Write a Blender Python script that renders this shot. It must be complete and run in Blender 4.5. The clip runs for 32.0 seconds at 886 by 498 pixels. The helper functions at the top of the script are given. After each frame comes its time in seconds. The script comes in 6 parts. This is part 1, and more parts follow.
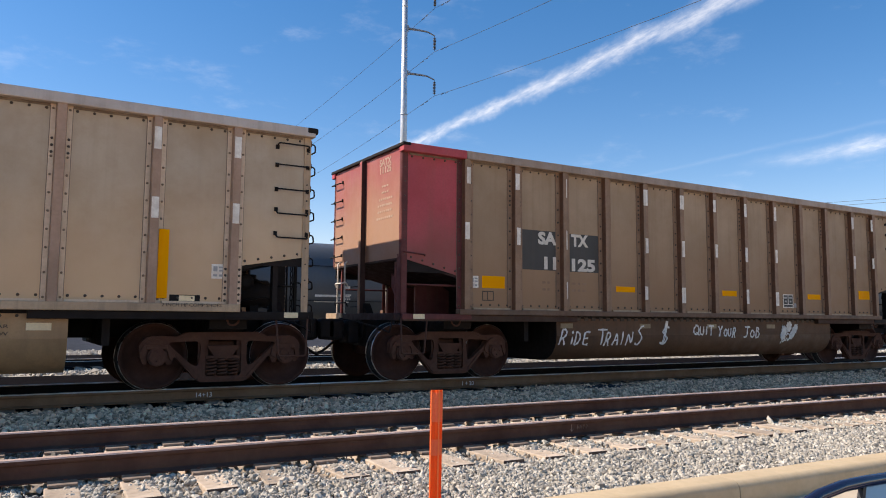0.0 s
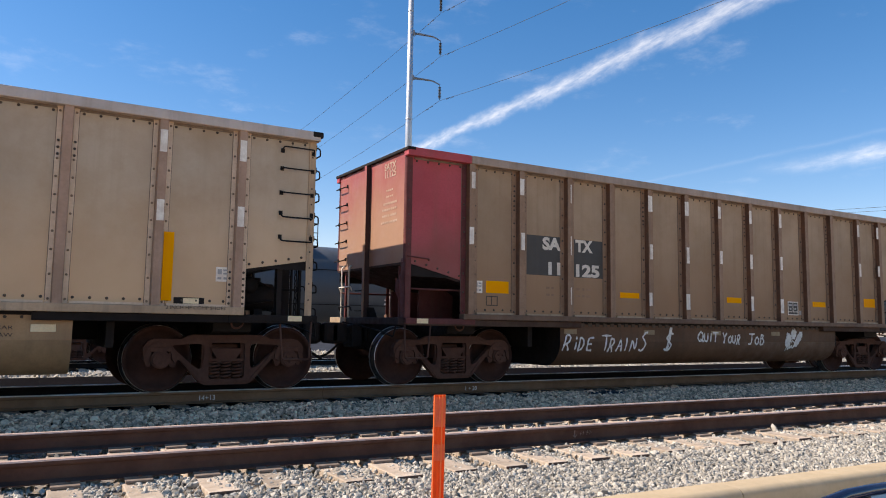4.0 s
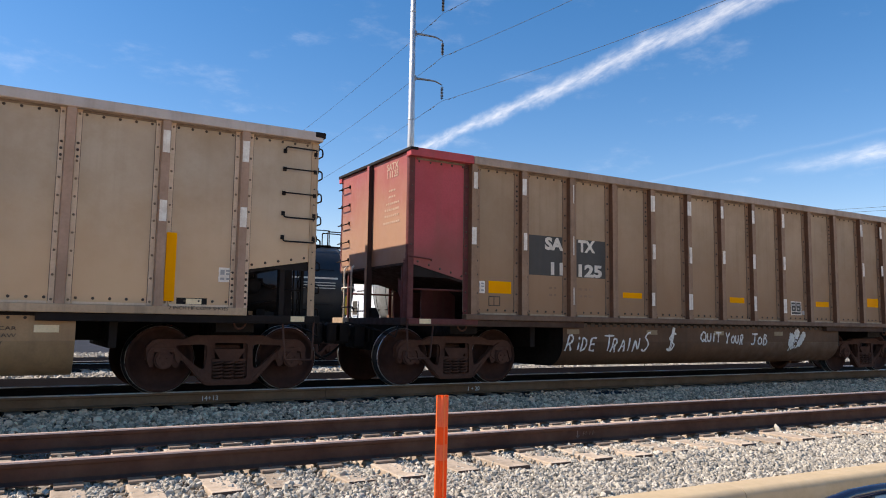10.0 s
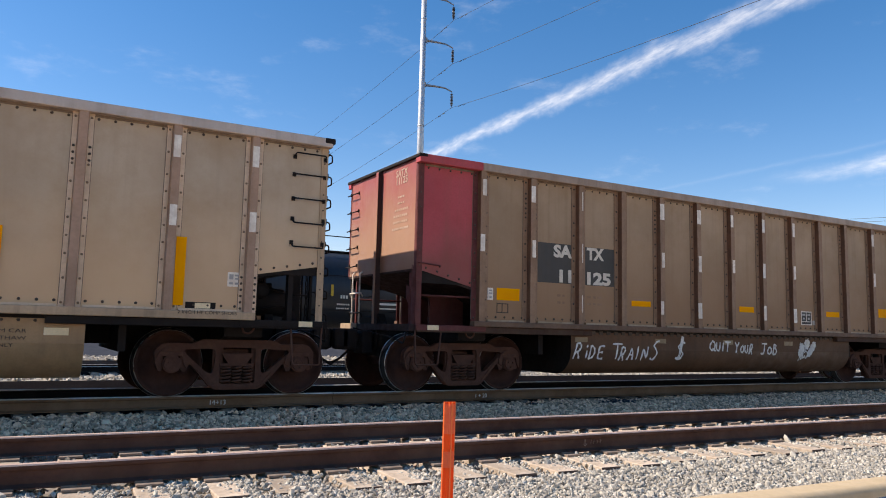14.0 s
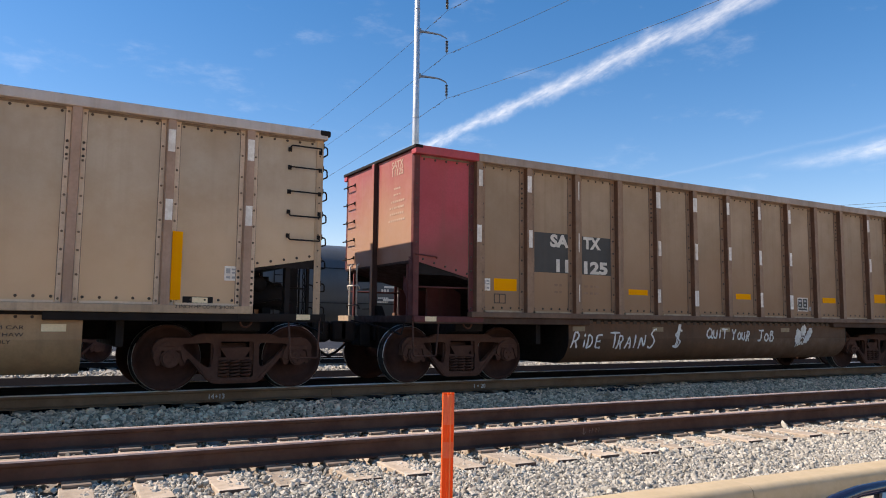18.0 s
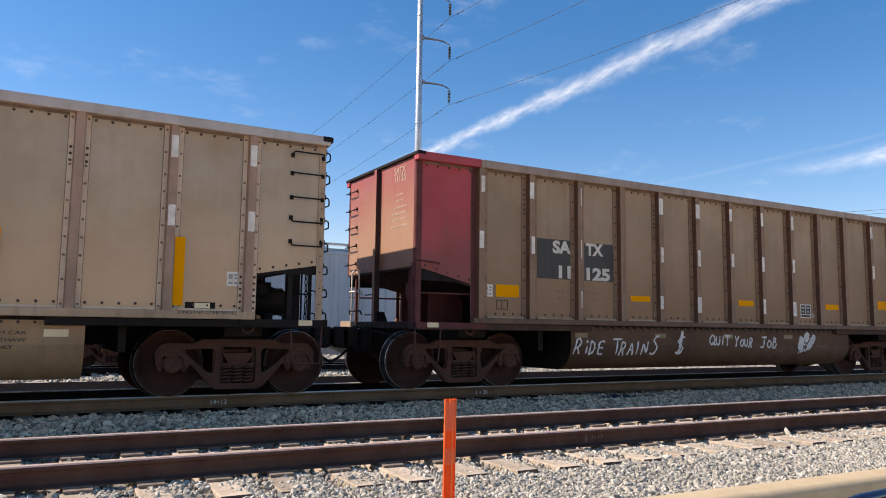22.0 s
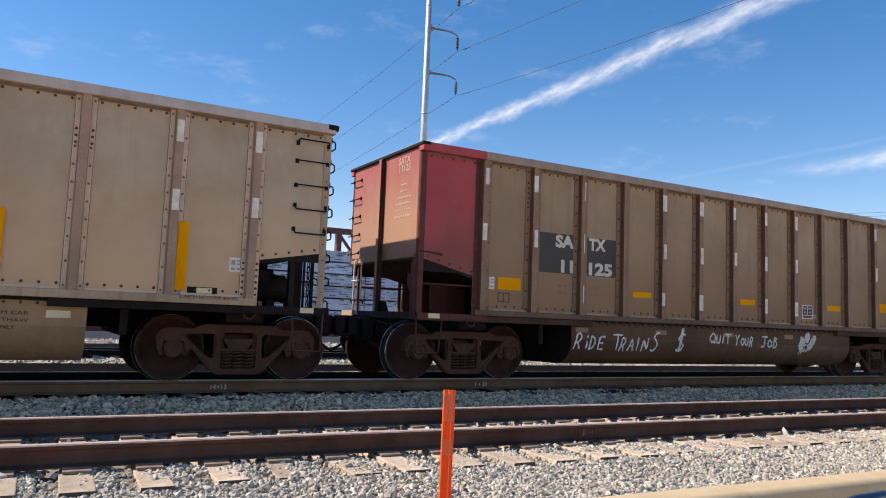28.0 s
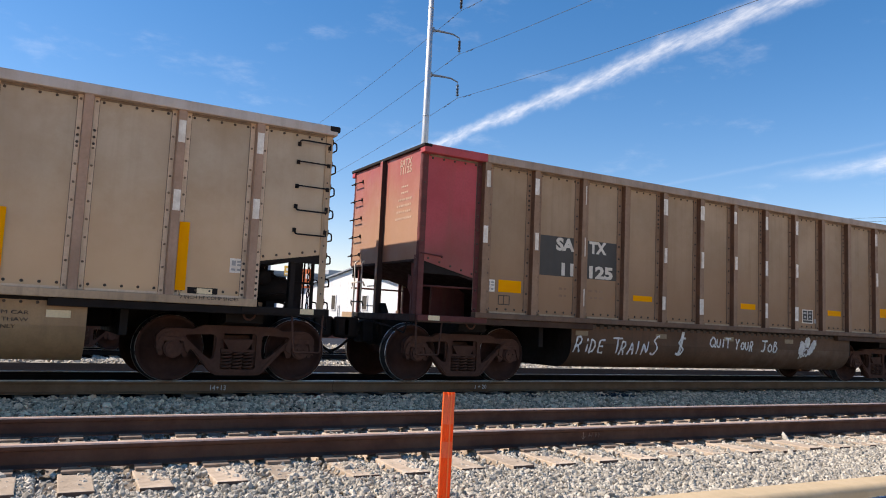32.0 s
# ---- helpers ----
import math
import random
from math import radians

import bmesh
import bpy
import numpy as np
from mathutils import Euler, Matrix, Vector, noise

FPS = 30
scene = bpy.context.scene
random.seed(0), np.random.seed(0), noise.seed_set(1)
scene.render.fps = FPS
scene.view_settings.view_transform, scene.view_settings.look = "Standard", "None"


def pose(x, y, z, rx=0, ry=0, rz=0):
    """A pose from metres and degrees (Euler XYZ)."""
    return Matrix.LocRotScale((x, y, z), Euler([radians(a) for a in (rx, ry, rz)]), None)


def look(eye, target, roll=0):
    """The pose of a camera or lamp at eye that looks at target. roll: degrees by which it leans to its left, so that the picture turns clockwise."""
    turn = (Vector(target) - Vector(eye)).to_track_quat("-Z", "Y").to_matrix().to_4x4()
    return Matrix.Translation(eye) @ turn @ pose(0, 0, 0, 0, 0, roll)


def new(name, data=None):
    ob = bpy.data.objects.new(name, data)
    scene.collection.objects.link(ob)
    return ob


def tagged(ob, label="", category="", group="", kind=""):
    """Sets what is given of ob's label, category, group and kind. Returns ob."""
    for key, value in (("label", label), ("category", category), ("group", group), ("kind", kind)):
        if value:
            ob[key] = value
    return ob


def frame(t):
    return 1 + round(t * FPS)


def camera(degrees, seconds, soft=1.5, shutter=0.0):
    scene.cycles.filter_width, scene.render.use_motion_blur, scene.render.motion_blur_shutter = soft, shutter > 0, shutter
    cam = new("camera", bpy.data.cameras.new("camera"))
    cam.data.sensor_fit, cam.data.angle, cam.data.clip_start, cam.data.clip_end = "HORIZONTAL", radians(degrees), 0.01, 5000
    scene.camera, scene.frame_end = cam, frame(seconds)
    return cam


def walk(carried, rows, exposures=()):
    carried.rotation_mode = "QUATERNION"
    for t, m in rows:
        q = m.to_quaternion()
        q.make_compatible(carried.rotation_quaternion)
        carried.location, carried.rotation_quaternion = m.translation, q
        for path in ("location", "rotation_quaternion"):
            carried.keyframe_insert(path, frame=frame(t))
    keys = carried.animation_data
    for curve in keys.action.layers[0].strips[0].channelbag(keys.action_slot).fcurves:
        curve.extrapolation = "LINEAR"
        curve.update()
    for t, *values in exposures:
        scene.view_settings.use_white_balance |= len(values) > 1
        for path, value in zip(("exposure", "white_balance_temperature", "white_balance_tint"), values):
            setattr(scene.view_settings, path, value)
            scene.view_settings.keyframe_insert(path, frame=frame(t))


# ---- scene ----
cam = camera(61.67, 32.0, soft=1.0)
EYE = Vector((-1.835, -11.655, 0.974))
# seconds, heading, pitch and roll in degrees: the camera is held in one spot and only turns
PATH = [
    (0, -30.712, 5.491, 0.410),
    (0.5, -30.665, 5.448, 0.350),
    (1, -30.657, 5.407, 0.252),
    (1.5, -30.646, 5.425, 0.186),
    (2, -30.624, 5.497, 0.179),
    (2.5, -30.599, 5.595, 0.252),
    (3, -30.575, 5.710, 0.344),
    (3.5, -30.497, 5.792, 0.554),
    (5.5, -30.126, 5.790, 1.569),
    (6, -30.213, 5.699, 1.401),
    (6.5, -30.289, 5.632, 1.202),
    (7, -30.314, 5.623, 1.136),
    (7.5, -30.288, 5.680, 1.179),
    (8, -30.241, 5.760, 1.170),
    (8.5, -30.190, 5.841, 1.108),
    (9, -30.181, 5.879, 1.033),
    (9.5, -30.177, 5.872, 0.911),
    (10, -30.193, 5.860, 0.809),
    (10.5, -30.194, 5.854, 0.793),
    (11, -30.149, 5.868, 0.823),
    (11.5, -30.058, 5.880, 1.009),
    (12, -29.943, 5.938, 1.126),
    (12.5, -29.797, 6.060, 1.256),
    (13, -29.645, 6.211, 1.330),
    (13.5, -29.536, 6.335, 1.350),
    (14, -29.524, 6.350, 1.363),
    (14.5, -29.589, 6.250, 1.369),
    (16.5, -29.919, 5.625, 0.674),
    (17, -29.887, 5.583, 0.575),
    (17.5, -29.839, 5.605, 0.550),
    (18, -29.789, 5.675, 0.588),
    (18.5, -29.753, 5.770, 0.609),
    (19, -29.708, 5.854, 0.621),
    (19.5, -29.673, 5.921, 0.653),
    (20, -29.651, 5.984, 0.651),
    (20.5, -29.625, 6.036, 0.713),
    (21, -29.610, 6.059, 0.730),
    (21.5, -29.601, 6.086, 0.746),
    (22, -29.603, 6.134, 0.709),
    (22.5, -29.599, 6.217, 0.700),
    (23, -29.534, 6.258, 0.725),
    (23.5, -29.436, 6.225, 0.832),
    (24, -29.335, 6.084, 1.017),
    (24.5, -29.315, 5.838, 1.264),
    (25, -29.288, 5.575, 1.584),
    (25.5, -29.275, 5.391, 1.887),
    (27.5, -29.389, 5.395, 2.207),
    (28, -29.401, 5.455, 2.199),
    (28.5, -29.396, 5.517, 2.187),
    (29, -29.380, 5.560, 2.125),
    (29.5, -29.369, 5.583, 2.161),
    (30, -29.357, 5.606, 2.174),
    (30.5, -29.344, 5.621, 2.238),
    (31, -29.340, 5.615, 2.277),
    (31.5, -29.338, 5.607, 2.430),
    (32, -29.353, 5.623, 2.588),]


def aim(heading, pitch, roll):
    a, p = radians(heading), radians(pitch)
    ahead = Vector((-math.sin(a) * math.cos(p), math.cos(a) * math.cos(p), math.sin(p)))
    return look(EYE, EYE + ahead * 10, roll)


walk(cam, [(t, aim(a, p, r)) for t, a, p, r in PATH], [(0, 0.55, 7400, 16), (32, 0.55, 7400, 16)])

# ---- light ----
TO_SUN = Vector((-0.95, 0.55, 1.0)).normalized()
SUN_UP = math.asin(TO_SUN.z)
SUN_ROUND = math.atan2(TO_SUN.x, TO_SUN.y)

sun_data = bpy.data.lights.new("sun", "SUN")
sun_data.energy, sun_data.angle, sun_data.color = 4.6, radians(0.53), (1.0, 0.98, 0.94)
sun_ob = new("sun", sun_data)
sun_ob.matrix_world = look(TO_SUN * 50, (0, 0, 0))


def nd(nt, kind, **kw):
    n = nt.nodes.new(kind)
    for k, v in kw.items():
        n.inputs[k].default_value = v
    return n


def vmath(nt, op, a, b):
    n = nt.nodes.new("ShaderNodeVectorMath")
    n.operation = op
    for i, s in enumerate((a, b)):
        if isinstance(s, bpy.types.NodeSocket):
            nt.links.new(s, n.inputs[i])
        elif s is not None:
            n.inputs[i].default_value = s
    return n


def fmath(nt, op, a, b=None, clamp=False):
    n = nt.nodes.new("ShaderNodeMath")
    n.operation, n.use_clamp = op, clamp
    for i, s in enumerate((a, b)):
        if isinstance(s, bpy.types.NodeSocket):
            nt.links.new(s, n.inputs[i])
        elif s is not None:
            n.inputs[i].default_value = s
    return n.outputs[0]


def remap(nt, value, lo, hi, to_lo=0.0, to_hi=1.0):
    n = nt.nodes.new("ShaderNodeMapRange")
    n.interpolation_type = "SMOOTHSTEP"
    nt.links.new(value, n.inputs[0])
    for i, v in enumerate((lo, hi, to_lo, to_hi)):
        n.inputs[i + 1].default_value = v
    return n.outputs[0]


def make_world():
    w = bpy.data.worlds.new("sky")
    scene.world = w
    w.use_nodes = True
    nt = w.node_tree
    nt.nodes.clear()
    out = nt.nodes.new("ShaderNodeOutputWorld")
    bg = nd(nt, "ShaderNodeBackground", Strength=0.122)
    sky = nt.nodes.new("ShaderNodeTexSky")
    sky.sky_type, sky.sun_disc = "NISHITA", False
    sky.sun_elevation, sky.sun_rotation = SUN_UP, SUN_ROUND
    sky.altitude, sky.air_density, sky.dust_density, sky.ozone_density = 300, 1.0, 0.25, 3.0
    tc = nt.nodes.new("ShaderNodeTexCoord")
    d = vmath(nt, "NORMALIZE", tc.outputs["Generated"], None).outputs[0]

    def noise_of(scale, detail, rough, stretch=None):
        src = d
        if stretch:
            src = vmath(nt, "MULTIPLY", d, stretch).outputs[0]
        n = nd(nt, "ShaderNodeTexNoise", Scale=scale, Detail=detail, Roughness=rough)
        nt.links.new(src, n.inputs["Vector"])
        return n.outputs["Fac"]

    def trail(a, b, wide0, wide1, strength, soft, fade0=-0.12, fade1=0.0, twist=0.16):
        """A vapour trail from direction a towards direction b, wider at b, combed into slanting strands."""
        a, b = Vector(a).normalized(), Vector(b).normalized()
        n = a.cross(b).normalized()
        along = n.cross(a).normalized()
        off = vmath(nt, "DOT_PRODUCT", d, n).outputs["Value"]
        s = vmath(nt, "DOT_PRODUCT", d, along).outputs["Value"]
        wob = fmath(nt, "MULTIPLY", fmath(nt, "SUBTRACT", noise_of(22, 5, 0.62), 0.5), wide1 * 1.3)
        reach = fmath(nt, "ABSOLUTE", fmath(nt, "ADD", off, wob))
        span = math.acos(max(-1, min(1, a.dot(b))))
        width = remap(nt, s, 0.0, math.sin(span), wide0, wide1)
        core = remap(nt, fmath(nt, "DIVIDE", reach, width), 1.0, soft)

        def strands(slant, lengthwise, across, lo, hi, least):
            xyz = nt.nodes.new("ShaderNodeCombineXYZ")
            nt.links.new(fmath(nt, "MULTIPLY", s, lengthwise), xyz.inputs[0])
            nt.links.new(fmath(nt, "MULTIPLY", fmath(nt, "ADD", off, fmath(nt, "MULTIPLY", s, slant)), across), xyz.inputs[1])
            q = nd(nt, "ShaderNodeTexNoise", Scale=1.0, Detail=6.0, Roughness=0.6)
            nt.links.new(xyz.outputs[0], q.inputs["Vector"])
            return remap(nt, q.outputs["Fac"], lo, hi, least, 1.0)

        fibre = fmath(nt, "MULTIPLY", strands(twist, 20.0, 105.0, 0.26, 0.66, 0.42), strands(-twist * 0.5, 60.0, 220.0, 0.22, 0.66, 0.6))
        gate = remap(nt, s, fade0, fade1)
        front = remap(nt, vmath(nt, "DOT_PRODUCT", d, a).outputs["Value"], 0.2, 0.5)
        return fmath(nt, "MULTIPLY", fmath(nt, "MULTIPLY", core, fibre), fmath(nt, "MULTIPLY", fmath(nt, "MULTIPLY", gate, front), strength))

    masks = [
        trail((0.473, 0.849, 0.239), (0.739, 0.554, 0.389), 0.013, 0.0235, 0.68, -0.4),
        trail((0.709, 0.68, 0.181), (0.854, 0.475, 0.204), 0.006, 0.016, 0.75, -0.6, 0.1, 0.27, 0.1),
        trail((0.66, 0.73, 0.176), (0.80, 0.56, 0.214), 0.003, 0.005, 0.1, -0.8, 0.0, 0.06, 0.05),
    ]
    wisps = remap(nt, noise_of(9.0, 7, 0.62, (1.0, 1.0, 2.6)), 0.55, 0.85, 0.0, 0.16)
    total = wisps
    for m in masks:
        total = fmath(nt, "MAXIMUM", total, m)
    mix = nt.nodes.new("ShaderNodeMix")
    mix.data_type = "RGBA"
    nt.links.new(total, mix.inputs[0])
    deep = nd(nt, "ShaderNodeHueSaturation", Saturation=1.36)
    nt.links.new(sky.outputs[0], deep.inputs["Color"])
    warm = nt.nodes.new("ShaderNodeVectorMath")
    warm.operation = "MULTIPLY"
    nt.links.new(deep.outputs[0], warm.inputs[0])
    warm.inputs[1].default_value = (1.23, 1.0, 0.995)
    nt.links.new(warm.outputs[0], mix.inputs[6])
    mix.inputs[7].default_value = (7.6, 8.0, 8.4, 1)
    nt.links.new(mix.outputs[2], bg.inputs[0])
    nt.links.new(bg.outputs[0], out.inputs[0])


make_world()

# ---- materials ----
MATS = {}


def mat(name, col, col2=None, rough=0.7, metal=0.0, scale=3.0, bump=0.15, fine=60.0, streak=0.0, streak_col=None,
        island=0.0, varied=0.0, spec=0.4, speck=0.35, dirt=0.0, dirt_col=(0.10, 0.075, 0.05)):
    """A painted, rusted or mineral surface: two scales of colour, fine relief, vertical run marks, dust."""
    if name in MATS:
        return MATS[name]
    m = bpy.data.materials.new(name)
    MATS[name] = m
    m.use_nodes = True
    nt = m.node_tree
    p = nt.nodes["Principled BSDF"]
    p.inputs["Metallic"].default_value = metal
    p.inputs["Specular IOR Level"].default_value = spec
    tc = nt.nodes.new("ShaderNodeTexCoord")
    col2 = col2 or tuple(c * 0.72 for c in col)

    def noise_at(sc, detail, stretch=None, rough_=0.6):
        n = nd(nt, "ShaderNodeTexNoise", Scale=sc, Detail=detail, Roughness=rough_)
        src = tc.outputs["Object"]
        if stretch:
            src = vmath(nt, "MULTIPLY", src, stretch).outputs[0]
        nt.links.new(src, n.inputs["Vector"])
        return n.outputs["Fac"]

    def blend(fac, a, b):
        n = nt.nodes.new("ShaderNodeMix")
        n.data_type = "RGBA"
        nt.links.new(fac, n.inputs[0])
        for i, s in ((6, a), (7, b)):
            if isinstance(s, bpy.types.NodeSocket):
                nt.links.new(s, n.inputs[i])
            else:
                n.inputs[i].default_value = (*s, 1)
        return n.outputs[2]

    big = remap(nt, noise_at(scale, 6), 0.3, 0.7)
    colour = blend(big, col, col2)
    small = remap(nt, noise_at(fine * 0.35, 5), 0.35, 0.75, 0.0, speck)
    colour = blend(small, colour, tuple(c * 0.8 for c in col2))
    if streak:
        runs = remap(nt, noise_at(1.0, 5, (9.0, 9.0, 0.35)), 0.46, 0.72, 0.0, streak)
        colour = blend(runs, colour, streak_col or dirt_col)
    if dirt:
        dust = remap(nt, noise_at(0.9, 7, None, 0.7), 0.4, 0.7, 0.0, dirt)
        colour = blend(dust, colour, dirt_col)
    if island or varied:
        if island:
            src = nt.nodes.new("ShaderNodeNewGeometry").outputs["Random Per Island"]
        else:
            src = nt.nodes.new("ShaderNodeObjectInfo").outputs["Random"]
        amount = island or varied
        f = nt.nodes.new("ShaderNodeMapRange")
        nt.links.new(src, f.inputs[0])
        f.inputs[3].default_value, f.inputs[4].default_value = 1 - amount, 1 + amount
        sc = nt.nodes.new("ShaderNodeVectorMath")
        sc.operation = "SCALE"
        nt.links.new(colour, sc.inputs[0])
        nt.links.new(f.outputs[0], sc.inputs["Scale"])
        colour = sc.outputs[0]
    nt.links.new(colour, p.inputs["Base Color"])
    rr = remap(nt, noise_at(scale * 4, 4), 0.3, 0.7, max(0.05, rough - 0.12), min(1.0, rough + 0.12))
    nt.links.new(rr, p.inputs["Roughness"])
    if bump:
        b = nd(nt, "ShaderNodeBump", Strength=bump, Distance=0.02)
        nt.links.new(noise_at(fine, 5), b.inputs["Height"])
        nt.links.new(b.outputs[0], p.inputs["Normal"])
    return m


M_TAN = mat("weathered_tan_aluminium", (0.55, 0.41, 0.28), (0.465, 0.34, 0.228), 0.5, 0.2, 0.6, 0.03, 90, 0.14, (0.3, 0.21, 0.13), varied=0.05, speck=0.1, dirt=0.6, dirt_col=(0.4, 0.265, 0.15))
M_TAN_LIGHT = mat("bare_aluminium_flange", (0.78, 0.565, 0.385), (0.64, 0.45, 0.3), 0.5, 0.2, 2.5, 0.05, 80, 0.2)
M_TAN_SILL = mat("dusty_tan_sill", (0.6, 0.4, 0.24), (0.47, 0.305, 0.18), 0.6, 0.05, 1.5, 0.05, 80, 0.35)
M_CHORD = mat("greyish_top_chord", (0.6, 0.48, 0.4), (0.5, 0.39, 0.32), 0.5, 0.3, 1.5, 0.04, 80, 0.15, speck=0.15)
M_TAN_RIB = mat("brown_rib_paint", (0.48, 0.3, 0.205), (0.38, 0.235, 0.155), 0.6, 0.1, 2.0, 0.06, 90, 0.2, spec=0.25)
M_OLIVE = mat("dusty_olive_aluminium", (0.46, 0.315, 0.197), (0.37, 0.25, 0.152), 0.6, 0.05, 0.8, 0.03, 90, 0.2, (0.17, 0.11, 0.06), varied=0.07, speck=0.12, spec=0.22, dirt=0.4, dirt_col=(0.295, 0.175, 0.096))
M_OLIVE_RIB = mat("dusty_brown_rib", (0.35, 0.205, 0.12), (0.26, 0.148, 0.085), 0.6, 0.1, 2.2, 0.06, 90, 0.25)
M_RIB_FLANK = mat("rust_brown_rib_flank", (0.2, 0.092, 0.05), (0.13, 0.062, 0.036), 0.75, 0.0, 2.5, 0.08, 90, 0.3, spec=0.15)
M_OLIVE_CHORD = mat("mauve_brown_top_chord", (0.43, 0.31, 0.235), (0.34, 0.24, 0.175), 0.55, 0.1, 1.5, 0.05, 80, 0.25)
M_LOW_CHORD = mat("grimy_bottom_chord", (0.2, 0.108, 0.062), (0.135, 0.072, 0.042), 0.65, 0.05, 2.0, 0.06, 80, 0.35)
M_LOW_SILL = mat("sooty_brown_sill", (0.1, 0.056, 0.038), (0.07, 0.038, 0.027), 0.75, 0.0, 2.0, 0.06, 80, 0.3, spec=0.15)
M_CAULK_SHADOW = mat("dark_weathered_caulk", (0.26, 0.18, 0.125), (0.16, 0.11, 0.078), 0.8, 0.0, 6, 0.05, 80)
# pale scuffed chord metal; also colours pieces with painted sunlight
M_OLIVE_LIGHT = mat("scuffed_bottom_chord", (0.5, 0.355, 0.225), (0.38, 0.25, 0.15), 0.55, 0.15, 3, 0.06, 80, 0.3)
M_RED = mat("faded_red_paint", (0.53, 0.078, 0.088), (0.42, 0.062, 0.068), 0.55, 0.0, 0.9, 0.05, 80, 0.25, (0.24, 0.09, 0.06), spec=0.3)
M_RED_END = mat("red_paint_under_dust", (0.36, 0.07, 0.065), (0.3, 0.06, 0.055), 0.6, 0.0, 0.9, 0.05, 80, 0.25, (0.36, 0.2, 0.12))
M_RED_DARK = mat("dark_red_frame", (0.17, 0.048, 0.042), (0.11, 0.034, 0.03), 0.6, 0.0, 2, 0.06, 80, 0.2, spec=0.2)
# brown darkened to hold the shade on the red end's frame
M_SHADED_BROWN = mat("sooty_brown_post", (0.06, 0.03, 0.026), (0.04, 0.022, 0.02), 0.7, 0.0, 2, 0.06, 80, 0.2, spec=0.2)
# black gear; also stands in for shade on rail webs and slope sheets
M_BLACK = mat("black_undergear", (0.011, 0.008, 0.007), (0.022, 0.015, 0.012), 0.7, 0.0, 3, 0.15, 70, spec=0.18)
M_GREASE = mat("rusty_brown_truck", (0.15, 0.07, 0.047), (0.1, 0.046, 0.032), 0.85, 0.0, 3, 0.25, 70, spec=0.06, dirt=0.35, dirt_col=(0.11, 0.06, 0.04))
M_WHEEL = mat("brown_wheel_steel", (0.088, 0.04, 0.029), (0.06, 0.028, 0.02), 0.8, 0.0, 3, 0.1, 60, spec=0.08)
# dark reflections and bright edge glints of the tread are put into two colours
M_TREAD = mat("dark_worn_tread", (0.07, 0.06, 0.055), (0.05, 0.043, 0.04), 0.32, 0.4, 2, 0.0, 20)
M_TREAD_EDGE = mat("bright_tread_edge", (0.75, 0.73, 0.7), (0.68, 0.66, 0.63), 0.35, 0.8, 1, 0.0, 10)
M_YELLOW = mat("yellow_reflective_sheet", (1.0, 0.39, 0.002), (0.98, 0.36, 0.002), 0.6, 0, 3, 0.02, 90, speck=0.05, spec=0.05)
# worn white paint; also rods that carry painted sunlight
M_WHITE = mat("worn_white_patch", (0.95, 0.87, 0.75), (0.74, 0.63, 0.51), 0.5, 0, 9, 0.03, 90, 0.3)
M_CREAM = mat("cream_reflector", (0.98, 0.76, 0.46), (0.86, 0.65, 0.37), 0.5, 0, 8, 0.02, 90)
M_SIGN = mat("black_sign_panel", (0.045, 0.04, 0.034), (0.065, 0.055, 0.045), 0.55, 0, 2, 0.04, 80, 0.15)
M_LETTER = mat("white_lettering", (0.78, 0.7, 0.58), (0.64, 0.56, 0.45), 0.55, 0, 6, 0.0, 80)
M_CHALK = mat("white_spray_paint", (0.85, 0.82, 0.74), (0.66, 0.62, 0.55), 0.6, 0, 12, 0.0, 80)
M_RIVET = mat("rusty_rivet", (0.11, 0.075, 0.05), (0.06, 0.04, 0.03), 0.6, 0.2, 20, 0.05, 90)
M_RIVET_TAN = mat("dusty_rivet", (0.3, 0.2, 0.125), (0.2, 0.13, 0.08), 0.6, 0.2, 20, 0.05, 90)
M_RUST_RAIL = mat("rusted_rail_side", (0.12, 0.058, 0.042), (0.08, 0.04, 0.029), 0.85, 0.0, 2.2, 0.2, 60, spec=0.08, dirt=0.45, dirt_col=(0.175, 0.105, 0.073))
M_DUST_RAIL = mat("olive_dusted_rail_side", (0.25, 0.135, 0.073), (0.17, 0.092, 0.05), 0.85, 0.0, 1.6, 0.2, 60, spec=0.06, dirt=0.35, dirt_col=(0.31, 0.195, 0.112))
# worn heads; sun glint and sky reflection are put into their pale colours
M_RAIL_TOP = mat("worn_rail_head", (0.62, 0.45, 0.37), (0.46, 0.31, 0.24), 0.55, 0.1, 5, 0.06, 60)
M_RAIL_SHINY = mat("polished_rail_head", (0.8, 0.73, 0.66), (0.66, 0.6, 0.53), 0.4, 0.3, 1.5, 0.03, 60)
M_TIE = mat("weathered_wood_tie", (0.54, 0.43, 0.325), (0.38, 0.295, 0.215), 0.9, 0, 5, 0.5, 35, varied=0.25)
# tie wood darkened to hold the shade under the standing train
M_TIE_SHADED = mat("oil_soaked_tie", (0.05, 0.037, 0.03), (0.03, 0.023, 0.019), 0.85, 0, 5, 0.4, 35, varied=0.2)
M_TIE_END = mat("creosoted_tie_end", (0.13, 0.085, 0.065), (0.08, 0.052, 0.04), 0.9, 0, 8, 0.4, 40)
M_PLATE = mat("rusty_tie_plate", (0.27, 0.2, 0.15), (0.19, 0.137, 0.1), 0.8, 0.1, 6, 0.15, 60)
M_STONE = mat("pale_granite_ballast", (0.48, 0.435, 0.36), (0.37, 0.33, 0.265), 0.85, 0, 9, 0.3, 45, island=0.42)
# ballast copy made lighter and warmer to offset the blue shade
M_STONE_WARMED = mat("flinty_grey_brown_ballast", (0.95, 0.6, 0.385), (0.66, 0.405, 0.25), 0.85, 0, 9, 0.3, 45, island=0.6, spec=0.08)
